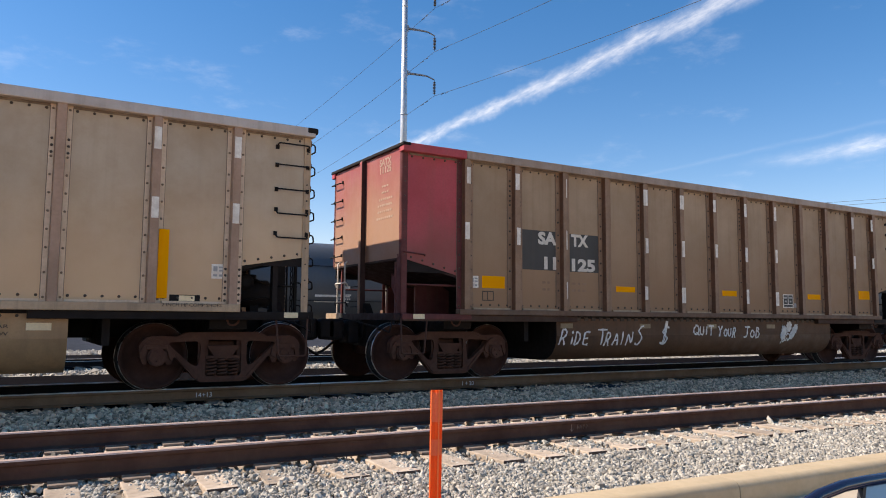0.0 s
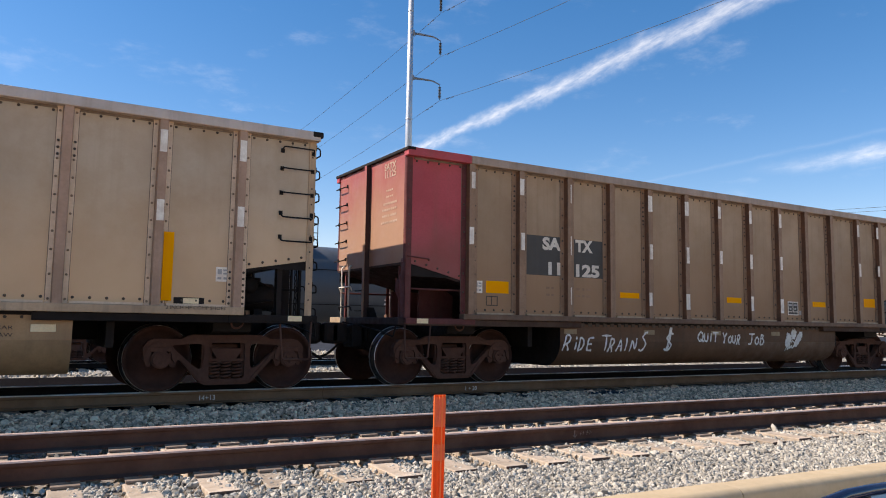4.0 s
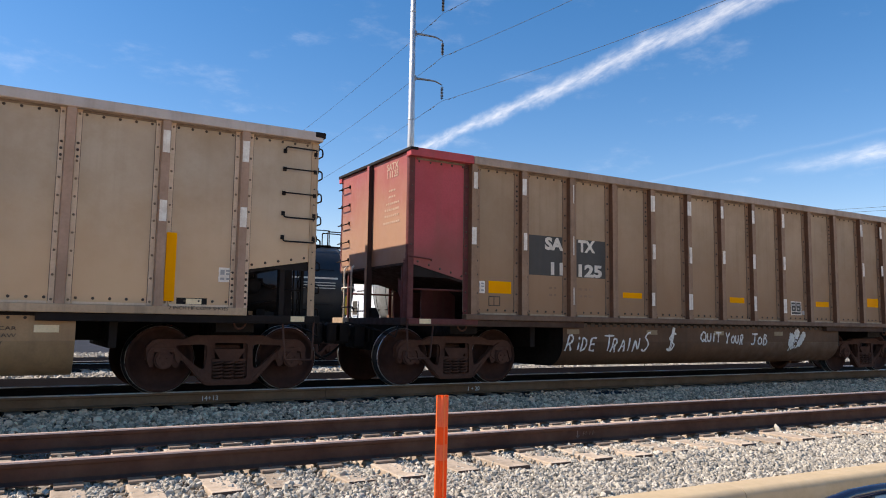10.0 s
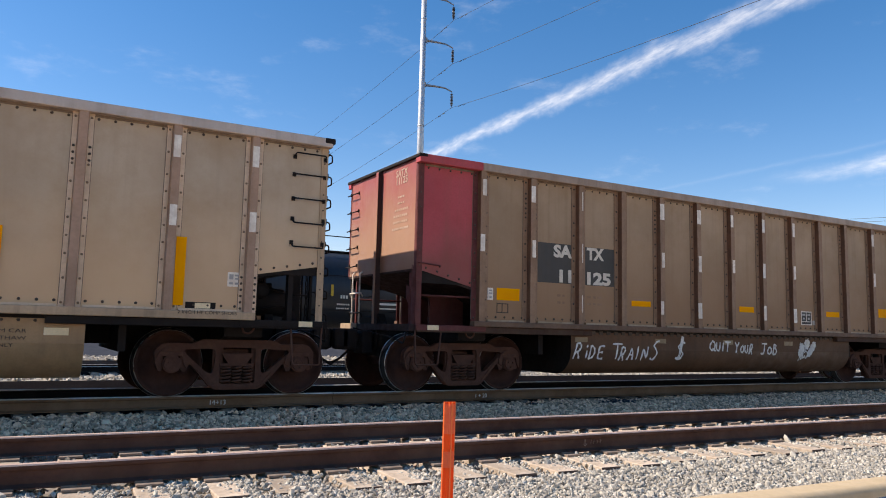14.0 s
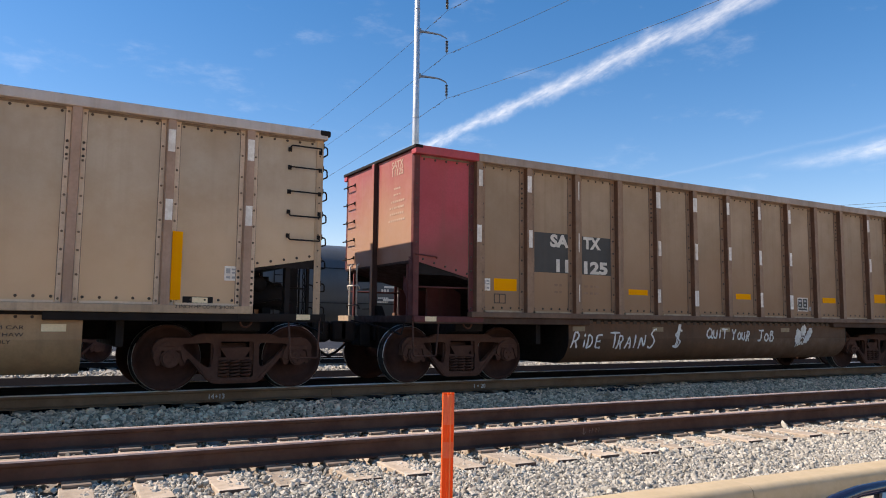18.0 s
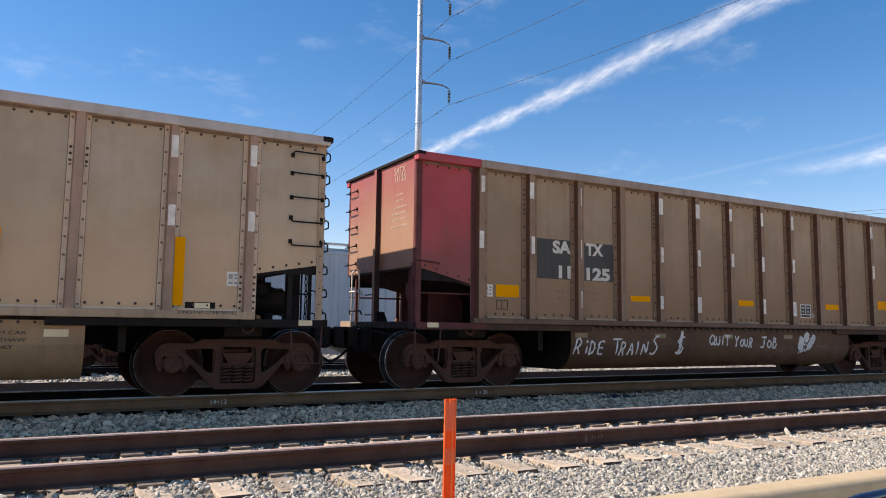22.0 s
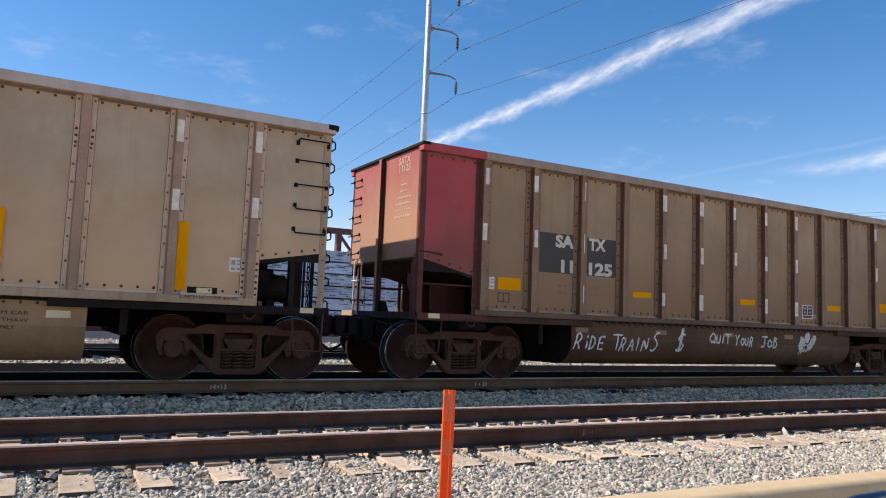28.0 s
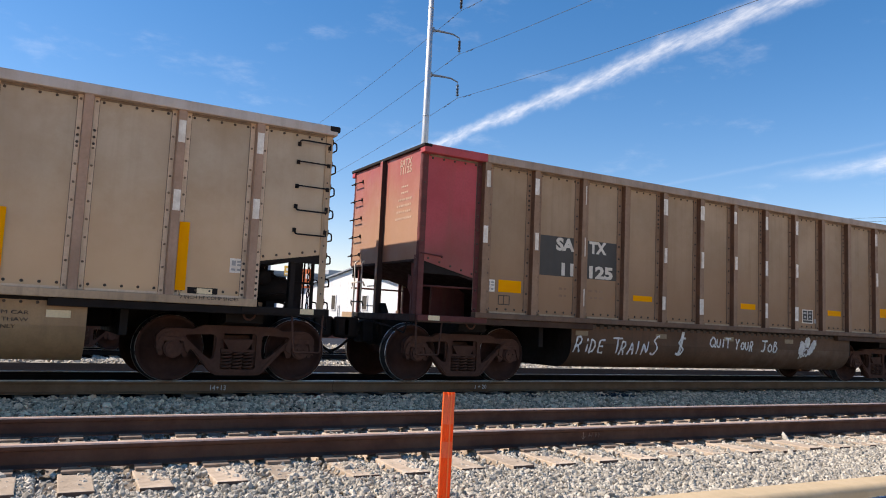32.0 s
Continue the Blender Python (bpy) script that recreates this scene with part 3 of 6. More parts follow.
def stones(name, label, n, x0, x1, y0, y1, height, size, seed, keep=None, turn=0.0, material=None, coarse=False, spread=0.3, round_=False):
    """Loose ballast stones, each a small lumpy solid, joined into one heap."""
    rng = np.random.default_rng(seed)
    if coarse:
        base = np.array([(1, 0, 0), (-1, 0, 0), (0, 1, 0), (0, -1, 0), (0, 0, 1), (0, 0, -1)], float)
        tri = np.array([(0, 2, 4), (2, 1, 4), (1, 3, 4), (3, 0, 4), (2, 0, 5), (1, 2, 5), (3, 1, 5), (0, 3, 5)])
    elif round_:
        g = (1 + 5 ** 0.5) / 2
        base = np.array([(-1, g, 0), (1, g, 0), (-1, -g, 0), (1, -g, 0), (0, -1, g), (0, 1, g), (0, -1, -g), (0, 1, -g), (g, 0, -1), (g, 0, 1), (-g, 0, -1), (-g, 0, 1)], float)
        base /= np.linalg.norm(base[0])
        tri = np.array([(0, 11, 5), (0, 5, 1), (0, 1, 7), (0, 7, 10), (0, 10, 11), (1, 5, 9), (5, 11, 4), (11, 10, 2), (10, 7, 6), (7, 1, 8),
                        (3, 9, 4), (3, 4, 2), (3, 2, 6), (3, 6, 8), (3, 8, 9), (4, 9, 5), (2, 4, 11), (6, 2, 10), (8, 6, 7), (9, 8, 1)])
    else:
        base = np.array([(x, y, z) for x in (-1, 1) for y in (-1, 1) for z in (-1, 1)], float) * 0.66
        tri = np.array([(0, 1, 3), (0, 3, 2), (4, 6, 7), (4, 7, 5), (0, 4, 5), (0, 5, 1), (2, 3, 7), (2, 7, 6), (0, 2, 6), (0, 6, 4), (1, 5, 7), (1, 7, 3)])
    nv, nf = len(base), len(tri)
    x, y = rng.uniform(x0, x1, n), rng.uniform(y0, y1, n)
    if keep is not None:
        k = keep(x, y)
        x, y = x[k], y[k]
    n = len(x)
    z = height(x, y)
    s = size * rng.lognormal(0, spread, n)
    lo, hi, dent = (0.5, 1.45, 0.2) if round_ else (0.5, 1.45, 0.2)
    dims = s[:, None] * rng.uniform(lo, hi, (n, 3)) * (1, 1, 0.72)
    v = base[None] * dims[:, None] * rng.uniform(1 - dent, 1 + dent, (n, nv, 1)) + s[:, None, None] * rng.uniform(-0.1, 0.1, (n, nv, 3))
    q = rng.normal(size=(n, 4))
    q /= np.linalg.norm(q, axis=1, keepdims=True)
    w, a, b, c = q.T
    rot = np.array([[1 - 2 * (b * b + c * c), 2 * (a * b - c * w), 2 * (a * c + b * w)], [2 * (a * b + c * w), 1 - 2 * (a * a + c * c), 2 * (b * c - a * w)],
                    [2 * (a * c - b * w), 2 * (b * c + a * w), 1 - 2 * (a * a + b * b)]]).transpose(2, 0, 1)
    v = np.einsum("nij,nkj->nki", rot, v) + np.stack([x, y, z + s * rng.uniform(0.0, 0.55, n)], 1)[:, None]
    faces = (tri[None] + nv * np.arange(n)[:, None, None]).reshape(-1)
    me = bpy.data.meshes.new(name)
    me.vertices.add(nv * n)
    me.vertices.foreach_set("co", v.reshape(-1))
    me.loops.add(len(faces))
    me.loops.foreach_set("vertex_index", faces.astype(np.int32))
    me.polygons.add(nf * n)
    me.polygons.foreach_set("loop_start", np.arange(0, len(faces), 3, dtype=np.int32))
    me.update(calc_edges=True)
    me.validate()
    me.shade_flat()
    me.materials.append(material or M_STONE)
    ob = new(name, me)
    ob.matrix_basis = pose(0, 0, 0, 0, 0, turn)
    return tagged(ob, label, "ballast", kind="stuff")


def bed_a(x, y):
    return np.interp(y, [-6.86, -6.4, -6.1, -5.8, -2.9, -2.2, -1.7], [-0.457, -0.362, -0.303, -0.285, -0.295, -0.375, -0.45]) + 0.008 * np.sin(x * 1.7 + y * 3.1)


def bed_b(x, y):
    return np.interp(y, [-3.0, -2.3, -1.6, -1.0, 1.4], [-0.42, -0.36, -0.245, -0.235, -0.25]) + 0.01 * np.sin(x * 2.3 + y * 2.0)


def off_ties_a(x, y):
    """Stones lie between the ties of the near track and only few on them."""
    d = np.abs((x + 40.458 + 0.254) % 0.508 - 0.254)
    on = (d < 0.125) & (np.abs(y - A_Y) < 1.47) & (np.random.default_rng(9).random(len(x)) > 0.12)
    return ~on


stones("ballast", "pale grey and tan crushed stone ballast, sunlit", 50000, -2.4, 10.5, -6.86, -5.95, bed_a, 0.0152, 1, off_ties_a, A_TURN, round_=True)
stones("ballast", "pale crushed stone ballast at the near tie ends", 33000, -2.4, 11, -6.0, -5.25, bed_a, 0.0152, 2, off_ties_a, A_TURN, round_=True)
stones("ballast", "pale crushed stone ballast between the near rails", 26000, -2.6, 13, -5.3, -3.0, bed_a, 0.019, 8, off_ties_a, A_TURN)
stones("ballast", "pale crushed stone ballast along the kerb", 34000, 10.5, 45, -6.85, -3.0, bed_a, 0.026, 3, off_ties_a, A_TURN, coarse=True)
stones("ballast", "grey crushed stone ballast in the shade of the train", 42000, -2.5, 16, -3.1, -0.86, bed_b, 0.0215, 4, material=M_STONE_WARMED, round_=True)
stones("ballast", "grey crushed stone ballast farther along the train", 22000, 16, 55, -3.8, -0.9, bed_b, 0.036, 5, material=M_STONE_WARMED, coarse=True)
stones("ballast", "sunlit crushed stone ballast before the far track", 12000, -5, 45, 9.05, 14.2, lambda x, y: np.interp(y, [8.9, 9.2, 9.6, 14], [-0.5, -0.445, -0.46, -0.66]), 0.045, 6, coarse=True)
stones("ballast", "sunlit crushed stone strip beyond the far track", 9000, 0, 70, 25.2, 29.7, lambda x, y: -0.69 + 0 * x, 0.06, 7, coarse=True)


COAL_X, COAL_Y = 7.70, -1.35
stones("spilled_coal", "small black spill of coal on the ballast", 900, COAL_X - 0.55, COAL_X + 0.55, COAL_Y - 0.28, COAL_Y + 0.28, lambda x, y: bed_b(x, y) + 0.012, 0.02, 11,
       lambda x, y: ((x - COAL_X) / 0.55) ** 2 + ((y - COAL_Y) / 0.28) ** 2 < np.random.default_rng(3).uniform(0.15, 1.0, len(x)), material=mat("glossy_black_coal", (0.02, 0.021, 0.03), (0.012, 0.012, 0.018), 0.4, 0, 9, 0.2, 45, island=0.3))


def kerb_post():
    th = tagged(empty("marker_post", 0.96, -6.86, -0.47), "flat orange plastic marker post with reflective bands, in the gravel", "marker post")
    w = 0.046
    sec = [(-w, 0.012), (-w, 0.0), (-0.018, -0.004), (-0.008, -0.016), (0.008, -0.016), (0.018, -0.004), (w, 0.0), (w, 0.012), (0.014, 0.004), (-0.014, 0.004)]
    bm = bmesh.new()
    prism(bm, sec, -0.25, 0.932, "z")
    part("blade", bm, M_ORANGE, th)
    for z0, z1 in ((0.70, 0.915), (0.46, 0.575)):
        bm = bmesh.new()
        prism(bm, [(x * 0.94, y - 0.0035) for x, y in sec[1:7]] + [(0.04, -0.001), (-0.04, -0.001)], z0, z1, "z")
        part("reflective_band", bm, M_ORANGE_SHEET, th, "paler reflective orange band")
    # ridge and edge ribs drawn paler than the blade
    for x, w2 in ((0.011, 0.0045), (-0.043, 0.0025), (0.0435, 0.002)):
        bm = bmesh.new()
        box(bm, x - w2, x + w2, -0.0225 if abs(x) < 0.02 else -0.006, 0.0, -0.2, 0.93, 0.001)
        part("rib", bm, M_ORANGE_EDGE, th, "paler orange moulded rib")
    th.matrix_basis = pose(0.96, -6.86, -0.47, 0, 0.6, -8)


kerb_post()

# ---- freight trucks (bogies) shared by all cars ----
WHEEL_R = 0.457


def wheel_profile(side):
    p = [(0.70, 0.10), (0.70, 0.40), (0.69, 0.40), (0.69, 0.487), (0.715, 0.482), (0.735, 0.462), (0.827, 0.456), (0.837, 0.449), (0.835, 0.40), (0.80, 0.385),
         (0.765, 0.30), (0.775, 0.2), (0.815, 0.15), (0.83, 0.12), (0.83, 0.085)]
    return [(side * y, r) for y, r in p]


def make_wheelset(parent, x, wheel_mat=None):
    bm = bmesh.new()
    for side in (-1, 1):
        lathe(bm, wheel_profile(side), 40)
    rod(bm, (0, -1.0, 0), (0, 1.0, 0), 0.085, 14)
    for f in bm.faces:
        c = f.calc_center_median()
        r = math.hypot(c.x, c.z)
        f.material_index = 0 if r < 0.448 else (2 if abs(c.y) > 0.825 or 0.695 < abs(c.y) < 0.715 else 1)
    ob = part("wheelset", bm, [wheel_mat or M_WHEEL, M_TREAD, M_TREAD_EDGE], parent)
    ob.matrix_basis = pose(x, 0, WHEEL_R)
    return ob


def rounded(pts, r, n=4):
    """The same outline with its corners filleted."""
    out = []
    m = len(pts)
    for i in range(m):
        p, a, b = Vector(pts[i]), Vector(pts[i - 1]), Vector(pts[(i + 1) % m])
        c = min(r, 0.45 * (a - p).length, 0.45 * (b - p).length)
        u, w = p + (a - p).normalized() * c, p + (b - p).normalized() * c
        for k in range(n + 1):
            t = k / n
            q = u * (1 - t) ** 2 + p * 2 * t * (1 - t) + w * t * t
            out.append((q.x, q.y))
    return out


FRAME_OUT = [(1.10, 0.48), (1.12, 0.62), (1.02, 0.73), (0.66, 0.715), (0.5, 0.79), (-0.5, 0.79), (-0.66, 0.715), (-1.02, 0.73), (-1.12, 0.62),
             (-1.10, 0.48), (-1.06, 0.36), (-1.01, 0.36), (-1.0, 0.585), (-0.78, 0.585), (-0.77, 0.36), (-0.70, 0.34), (-0.66, 0.47), (-0.37, 0.14), (-0.30, 0.1),
             (0.30, 0.1), (0.37, 0.14), (0.66, 0.47), (0.70, 0.34), (0.77, 0.36), (0.78, 0.585), (1.0, 0.585), (1.01, 0.36), (1.06, 0.36)]


def make_truck(car, cx):
    """A two-axle truck under a car: bolster, two cast side frames, springs, bearings; wheelsets are parts of the car."""
    bm = bmesh.new()
    box(bm, cx - 0.21, cx + 0.21, -0.84, 0.84, 0.42, 0.66, 0.03)
    rod(bm, (cx, 0, 0.6), (cx, 0, 0.84), 0.2, 20)
    truck = part("truck", bm, M_GREASE, car, "cast steel truck with rust-brown dust")
    for side in (-1, 1):
        bm = bmesh.new()
        left = [(-0.72, 0.65), (-0.315, 0.665), (-0.31, 0.5), (-0.345, 0.315), (-0.43, 0.345), (-0.735, 0.615)]
        holes = [rounded(left, 0.085), rounded([(-x, z) for x, z in left[::-1]], 0.085), rounded([(-0.25, 0.68), (0.25, 0.68), (0.25, 0.18), (-0.25, 0.18)], 0.05)]
        pierced(bm, rounded(FRAME_OUT, 0.05, 3), holes, -0.055, 0.055)
        # raised ribs along the edges of the casting
        for a, b in (((-0.98, 0.72), (-0.6, 0.715)), ((-0.6, 0.715), (-0.48, 0.765)), ((-0.48, 0.765), (0.48, 0.765)), ((0.48, 0.765), (0.6, 0.715)), ((0.6, 0.715), (0.98, 0.72)),
                     ((-0.64, 0.5), (-0.34, 0.16)), ((-0.34, 0.145), (0.34, 0.145)), ((0.34, 0.16), (0.64, 0.5)), ((-0.27, 0.22), (-0.27, 0.68)), ((0.27, 0.22), (0.27, 0.68))):
            beam(bm, (a[0], 0, a[1]), (b[0], 0, b[1]), 0.14, 0.03)
        for sx in (-0.889, 0.889):
            arc = [(sx + 0.215 * math.cos(radians(a)), WHEEL_R + 0.02 + 0.215 * math.sin(radians(a))) for a in range(-25, 206, 21)]
            inn = [(sx + 0.15 * math.cos(radians(a)), WHEEL_R + 0.02 + 0.15 * math.sin(radians(a))) for a in range(205, -26, -21)]
            prism(bm, arc + inn, -0.085, 0.085, "y")
        sf = part("side_frame", bm, M_GREASE, truck)
        sf.matrix_basis = pose(cx, side * 1.0, 0)
        for sx in (-0.889, 0.889):
            bm = bmesh.new()
            rod(bm, (0, -0.10, 0), (0, 0.10, 0), 0.125, 20)
            rod(bm, (0, 0.10, 0), (0, 0.13, 0), 0.105, 20)
            box(bm, -0.14, 0.14, -0.09, 0.09, 0.1, 0.16, 0.01)
            for k in range(3):
                a = 2 * math.pi * k / 3 + 0.5
                rod(bm, (0.05 * math.cos(a), 0.13, 0.05 * math.sin(a)), (0.05 * math.cos(a), 0.155, 0.05 * math.sin(a)), 0.016, 6)
            cap = part("bearing_cap", bm, M_GREASE, truck, "round bearing end cap")
            cap.matrix_basis = Matrix.Translation((cx + sx, side * 1.0, WHEEL_R)) @ Matrix.Diagonal((1, side, 1, 1))
        for k in (-0.15, 0.0, 0.15):
            bm = bmesh.new()
            pts = []
            for j in range(43):
                a = j * 2 * math.pi / 8
                pts.append((k + 0.066 * math.cos(a), side * 0.02 + 0.066 * math.sin(a), 0.185 + j * 0.245 / 42))
            pipe(bm, pts, 0.016, 5)
            sp = part("spring", bm, M_GREASE, truck)
            sp.matrix_basis = pose(cx, side * 1.0, 0)
        bm = bmesh.new()
        ya, yb = sorted((side * 0.86, side * 1.05))
        prism(bm, [(cx - 0.22, 0.60), (cx + 0.22, 0.60), (cx + 0.2, 0.56), (cx + 0.13, 0.46), (cx - 0.13, 0.46), (cx - 0.2, 0.56)], ya, yb, "y")
        box(bm, cx - 0.24, cx + 0.24, ya, yb, 0.425, 0.46)
        box(bm, cx - 0.235, cx + 0.235, *sorted((side * 0.80, side * 0.90)), 0.13, 0.45)
        part("bolster_end", bm, M_GREASE, truck)
    return [make_wheelset(car, cx - 0.889), make_wheelset(car, cx + 0.889)]


def coupler(car, x, out, z=0.84):
    """Knuckle coupler with its shank, striker and air hose; out is +1 or -1."""
    bm = bmesh.new()
    box(bm, x - 0.05 * out, x + 0.42 * out, -0.08, 0.08, z - 0.07, z + 0.07, 0.015)
    box(bm, x + 0.36 * out, x + 0.66 * out, -0.2, 0.16, z - 0.2, z + 0.15, 0.05)
    box(bm, x + 0.1 * out, x + 0.3 * out, -0.22, 0.22, z - 0.26, z + 0.12, 0.03)
    box(bm, x + 0.5 * out, x + 0.78 * out, 0.02 * out, 0.2 * out, z - 0.19, z + 0.15, 0.05)
    box(bm, x - 0.02, x + 0.06 * out, -0.24, 0.24, z - 0.17, z + 0.16, 0.02)
    part("coupler", bm, M_BLACK, car, "black cast knuckle coupler")
    bm = bmesh.new()
    pts = [(x + 0.1 * out, -0.32 * out, z - 0.05)]
    for k in range(1, 9):
        u = k / 8
        pts.append((x + (0.1 + 0.55 * u) * out, -0.32 * out, z - 0.05 - 0.42 * math.sin(math.pi * (0.15 + 0.5 * u)) * u))
    pipe(bm, pts, 0.022, 7)
    part("air_hose", bm, M_BLACK, car, "black rubber air hose")
    bm = bmesh.new()
    pipe(bm, [(x + 0.08 * out, -1.42, z + 0.16), (x + 0.12 * out, -1.38, z - 0.06), (x + 0.13 * out, -1.0, z + 0.02), (x + 0.16 * out, -0.2, z + 0.1), (x + 0.4 * out, -0.05, z + 0.16)], 0.013, 6)
    part("cut_lever", bm, M_BLACK, car, "bent uncoupling lever")
    bm = bmesh.new()
    box(bm, *sorted((x - 0.3 * out, x + 0.02 * out)), -0.33, 0.33, z - 0.3, z + 0.14, 0.03)
    part("draft_box", bm, M_BLACK, car, "black draft gear housing")


# ---- coal gondolas ----
HALF = 1.50      # side sheet
FACE = 1.60      # outside of the ribs and chords
CAR_L = 14.06


def rivets(parent, spots, y, r=0.014, material=None):
    bm = bmesh.new()
    for x, z in spots:
        lathe(bm, [(y, r), (y + math.copysign(r * 0.6, y), r * 0.65)], 7, "y", (x, 0, z))
    ob = part("riveting", bm, material or M_RIVET, parent, "dark rivet heads" if material is None else "")
    ob["kind"] = "stuff"
    return ob


def gondola(name, label, centre, ribs, corner, style):
    """A bathtub coal gondola. ribs: distances from the centre; corner: the corner ribs' distance from each end."""
    P, PR, PF = style["panel"], style["rib"], style["flange"]
    ribs = sorted(ribs)
    car = tagged(empty(name, centre, 0, 0), label, "railway car", group="coal train")
    h = CAR_L / 2
    TOP, CH, SILL = 3.735, 3.60, style["z"]
    uc = h - corner
    # shell: floor and inner lining, open at the top
    bm = bmesh.new()
    for s in (-1, 1):
        box(bm, -h + 0.04, h - 0.04, s * (HALF - 0.03), s * (HALF - 0.015), 1.72, CH + 0.05)
        box(bm, -uc, uc, s * (HALF - 0.03), s * (HALF - 0.015), 1.06, 1.73)
    box(bm, -uc, uc, -HALF + 0.03, HALF - 0.03, 1.02, 1.06)
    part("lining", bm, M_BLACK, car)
    # side sheets bay by bay
    edges = [-h, -uc, *[u for u in ribs if abs(u) < uc - 0.1], uc, h]
    for s in (-1, 1):
        for i, (a, b) in enumerate(zip(edges, edges[1:])):
            bm = bmesh.new()
            m = P
            if i == 0 or i == len(edges) - 2:
                e, inner = (a, b) if i == 0 else (b, a)
                pts = [(e, style["hi"]), (inner, style["lo"]), (inner, CH + 0.01), (e, CH + 0.01)]
                prism(bm, pts, s * (HALF - 0.012), s * HALF, "y")
                if style["red"] and i == 0:
                    m = M_RED
            else:
                box(bm, a, b, s * (HALF - 0.012), s * HALF, SILL - 0.02, CH + 0.01)
            part("side_sheet", bm, m, car)
    # ribs with their flanges
    for s in (-1, 1):
        for k, u in enumerate([-uc, *[u for u in ribs if abs(u) < uc - 0.1], uc]):
            w, fl = style["w"], style["fl"]
            bm = bmesh.new()
            y0, y1 = s * HALF, s * FACE
            c = 0.012
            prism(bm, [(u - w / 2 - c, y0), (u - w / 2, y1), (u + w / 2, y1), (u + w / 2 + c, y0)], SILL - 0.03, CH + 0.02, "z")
            # left flank of each olive rib takes a darker red-brown
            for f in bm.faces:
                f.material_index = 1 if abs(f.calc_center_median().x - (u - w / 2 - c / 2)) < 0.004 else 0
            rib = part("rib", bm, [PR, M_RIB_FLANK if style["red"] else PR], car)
            for q in (-1, 1):
                bm = bmesh.new()
                x0 = u + q * (w / 2 + c)
                box(bm, min(x0, x0 + q * fl), max(x0, x0 + q * fl), min(y0, y0 + s * 0.014), max(y0, y0 + s * 0.014), SILL, CH + 0.015)
                f = part("flange", bm, M_RED_DARK if style["red"] and k == 0 and q < 0 else (PF if style["both"] else PR), rib)
                if s < 0:
                    bm = bmesh.new()
                    x1 = x0 + q * fl
                    box(bm, min(x1, x1 + q * 0.008), max(x1, x1 + q * 0.008), y0 - 0.005, y0, SILL + 0.03, CH - 0.02)
                    part("caulk_line", bm, M_CAULK_SHADOW, rib, "dark weathered caulk line")
                spots, dark = [], []
                z = SILL + 0.05
                while z < CH - 0.03:
                    spots.append((x0 + q * fl * 0.5, z))
                    z += 0.225 if 1.55 < z < 2.85 else 0.30
                if k % 3 == (1 if style["red"] else 0):
                    dark = [(x0 + q * fl * 0.5, 3.0 + 0.085 * j) for j in range(5 if style["red"] else 3)]
                    spots = [p for p in spots if not 2.95 < p[1] < 3.4]
                if not style["red"] and k == len(edges) - 3:
                    dark = [(x0 + q * fl * 0.5, SILL + 0.05 + 0.085 * j) for j in range(6)]
                    spots = [p for p in spots if p[1] > SILL + 0.55]
                rivets(rib, spots, s * (HALF + 0.014), style["rv"], None if style["red"] else M_RIVET_TAN)
                if dark:
                    rivets(rib, dark, s * (HALF + 0.014), style["rv"] + 0.002)
    # rows of rivets along the top and bottom of each bay
    for s in (-1, 1):
        spots = []
        for a, b in zip(edges, edges[1:]):
            n = 5
            for j in range(n):
                x = a + (b - a) * (j + 0.9) / (n + 0.8)
                spots.append((x, CH - 0.055))
                if a >= -uc - 0.01 and b <= uc + 0.01:
                    spots.append((x, SILL + 0.075))
                else:
                    t = (x - a) / (b - a) if a < -uc else (b - x) / (b - a)
                    spots.append((x, style["hi"] + (style["lo"] - style["hi"]) * t + 0.06))
        rivets(car, spots, s * HALF, 0.02)
    # shadow gap under the top chord drawn as a dark strip, bay by bay
    for a, b in zip(edges, edges[1:]):
        bm = bmesh.new()
        box(bm, a + 0.13, b - 0.13, -HALF - 0.012, -HALF, CH - 0.032, CH + 0.004)
        part("chord_joint", bm, M_CAULK_SHADOW, car, "dark strip standing for the shadow of the chord")
    # chords and sills
    for s in (-1, 1):
        bm = bmesh.new()
        a, b = sorted((s * 1.46, s * 1.62))
        if style["red"]:
            box(bm, -h + 1.14, h + 0.03, a, b, CH, TOP, 0.012)
        else:
            box(bm, -h - 0.03, h + 0.03, a, b, CH, TOP, 0.012)
        part("top_chord", bm, M_OLIVE_CHORD if style["red"] else M_CHORD, car)
        if style["red"]:
            bm = bmesh.new()
            box(bm, -h - 0.03, -h + 1.138, a, b, CH, TOP, 0.012)
            part("top_chord", bm, M_RED, car, "red end of the top chord")
        bm = bmesh.new()
        a, b = sorted((s * 1.47, s * 1.61))
        ext = 0.15 if style["red"] else 0.1
        box(bm, -uc - ext, uc + ext, a, b, 1.065, SILL, 0.01)
        part("bottom_chord", bm, M_TAN_SILL if style["both"] else M_LOW_CHORD, car)
        for a, b in zip(edges[1:-1], edges[2:-1]):
            bm = bmesh.new()
            box(bm, a + 0.14, b - 0.14, *sorted((s * HALF, s * (HALF + 0.05))), SILL, SILL + 0.03)
            part("lip", bm, PF, car, "pale scuffed lip")
        a, b = sorted((s * 1.30, s * 1.56))
        for e in (-1, 1):
            bm = bmesh.new()
            box(bm, *sorted((e * (h - 0.02), e * (h - 3.5))), a, b, 0.96, 1.063, 0.01)
            part("side_sill", bm, style["sill"], car)
    # end platforms, corner posts, end sheets, slope sheets
    for e in (-1, 1):
        red = style["red"] and e == -1
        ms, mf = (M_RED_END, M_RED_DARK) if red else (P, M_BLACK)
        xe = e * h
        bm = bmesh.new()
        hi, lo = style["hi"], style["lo"]
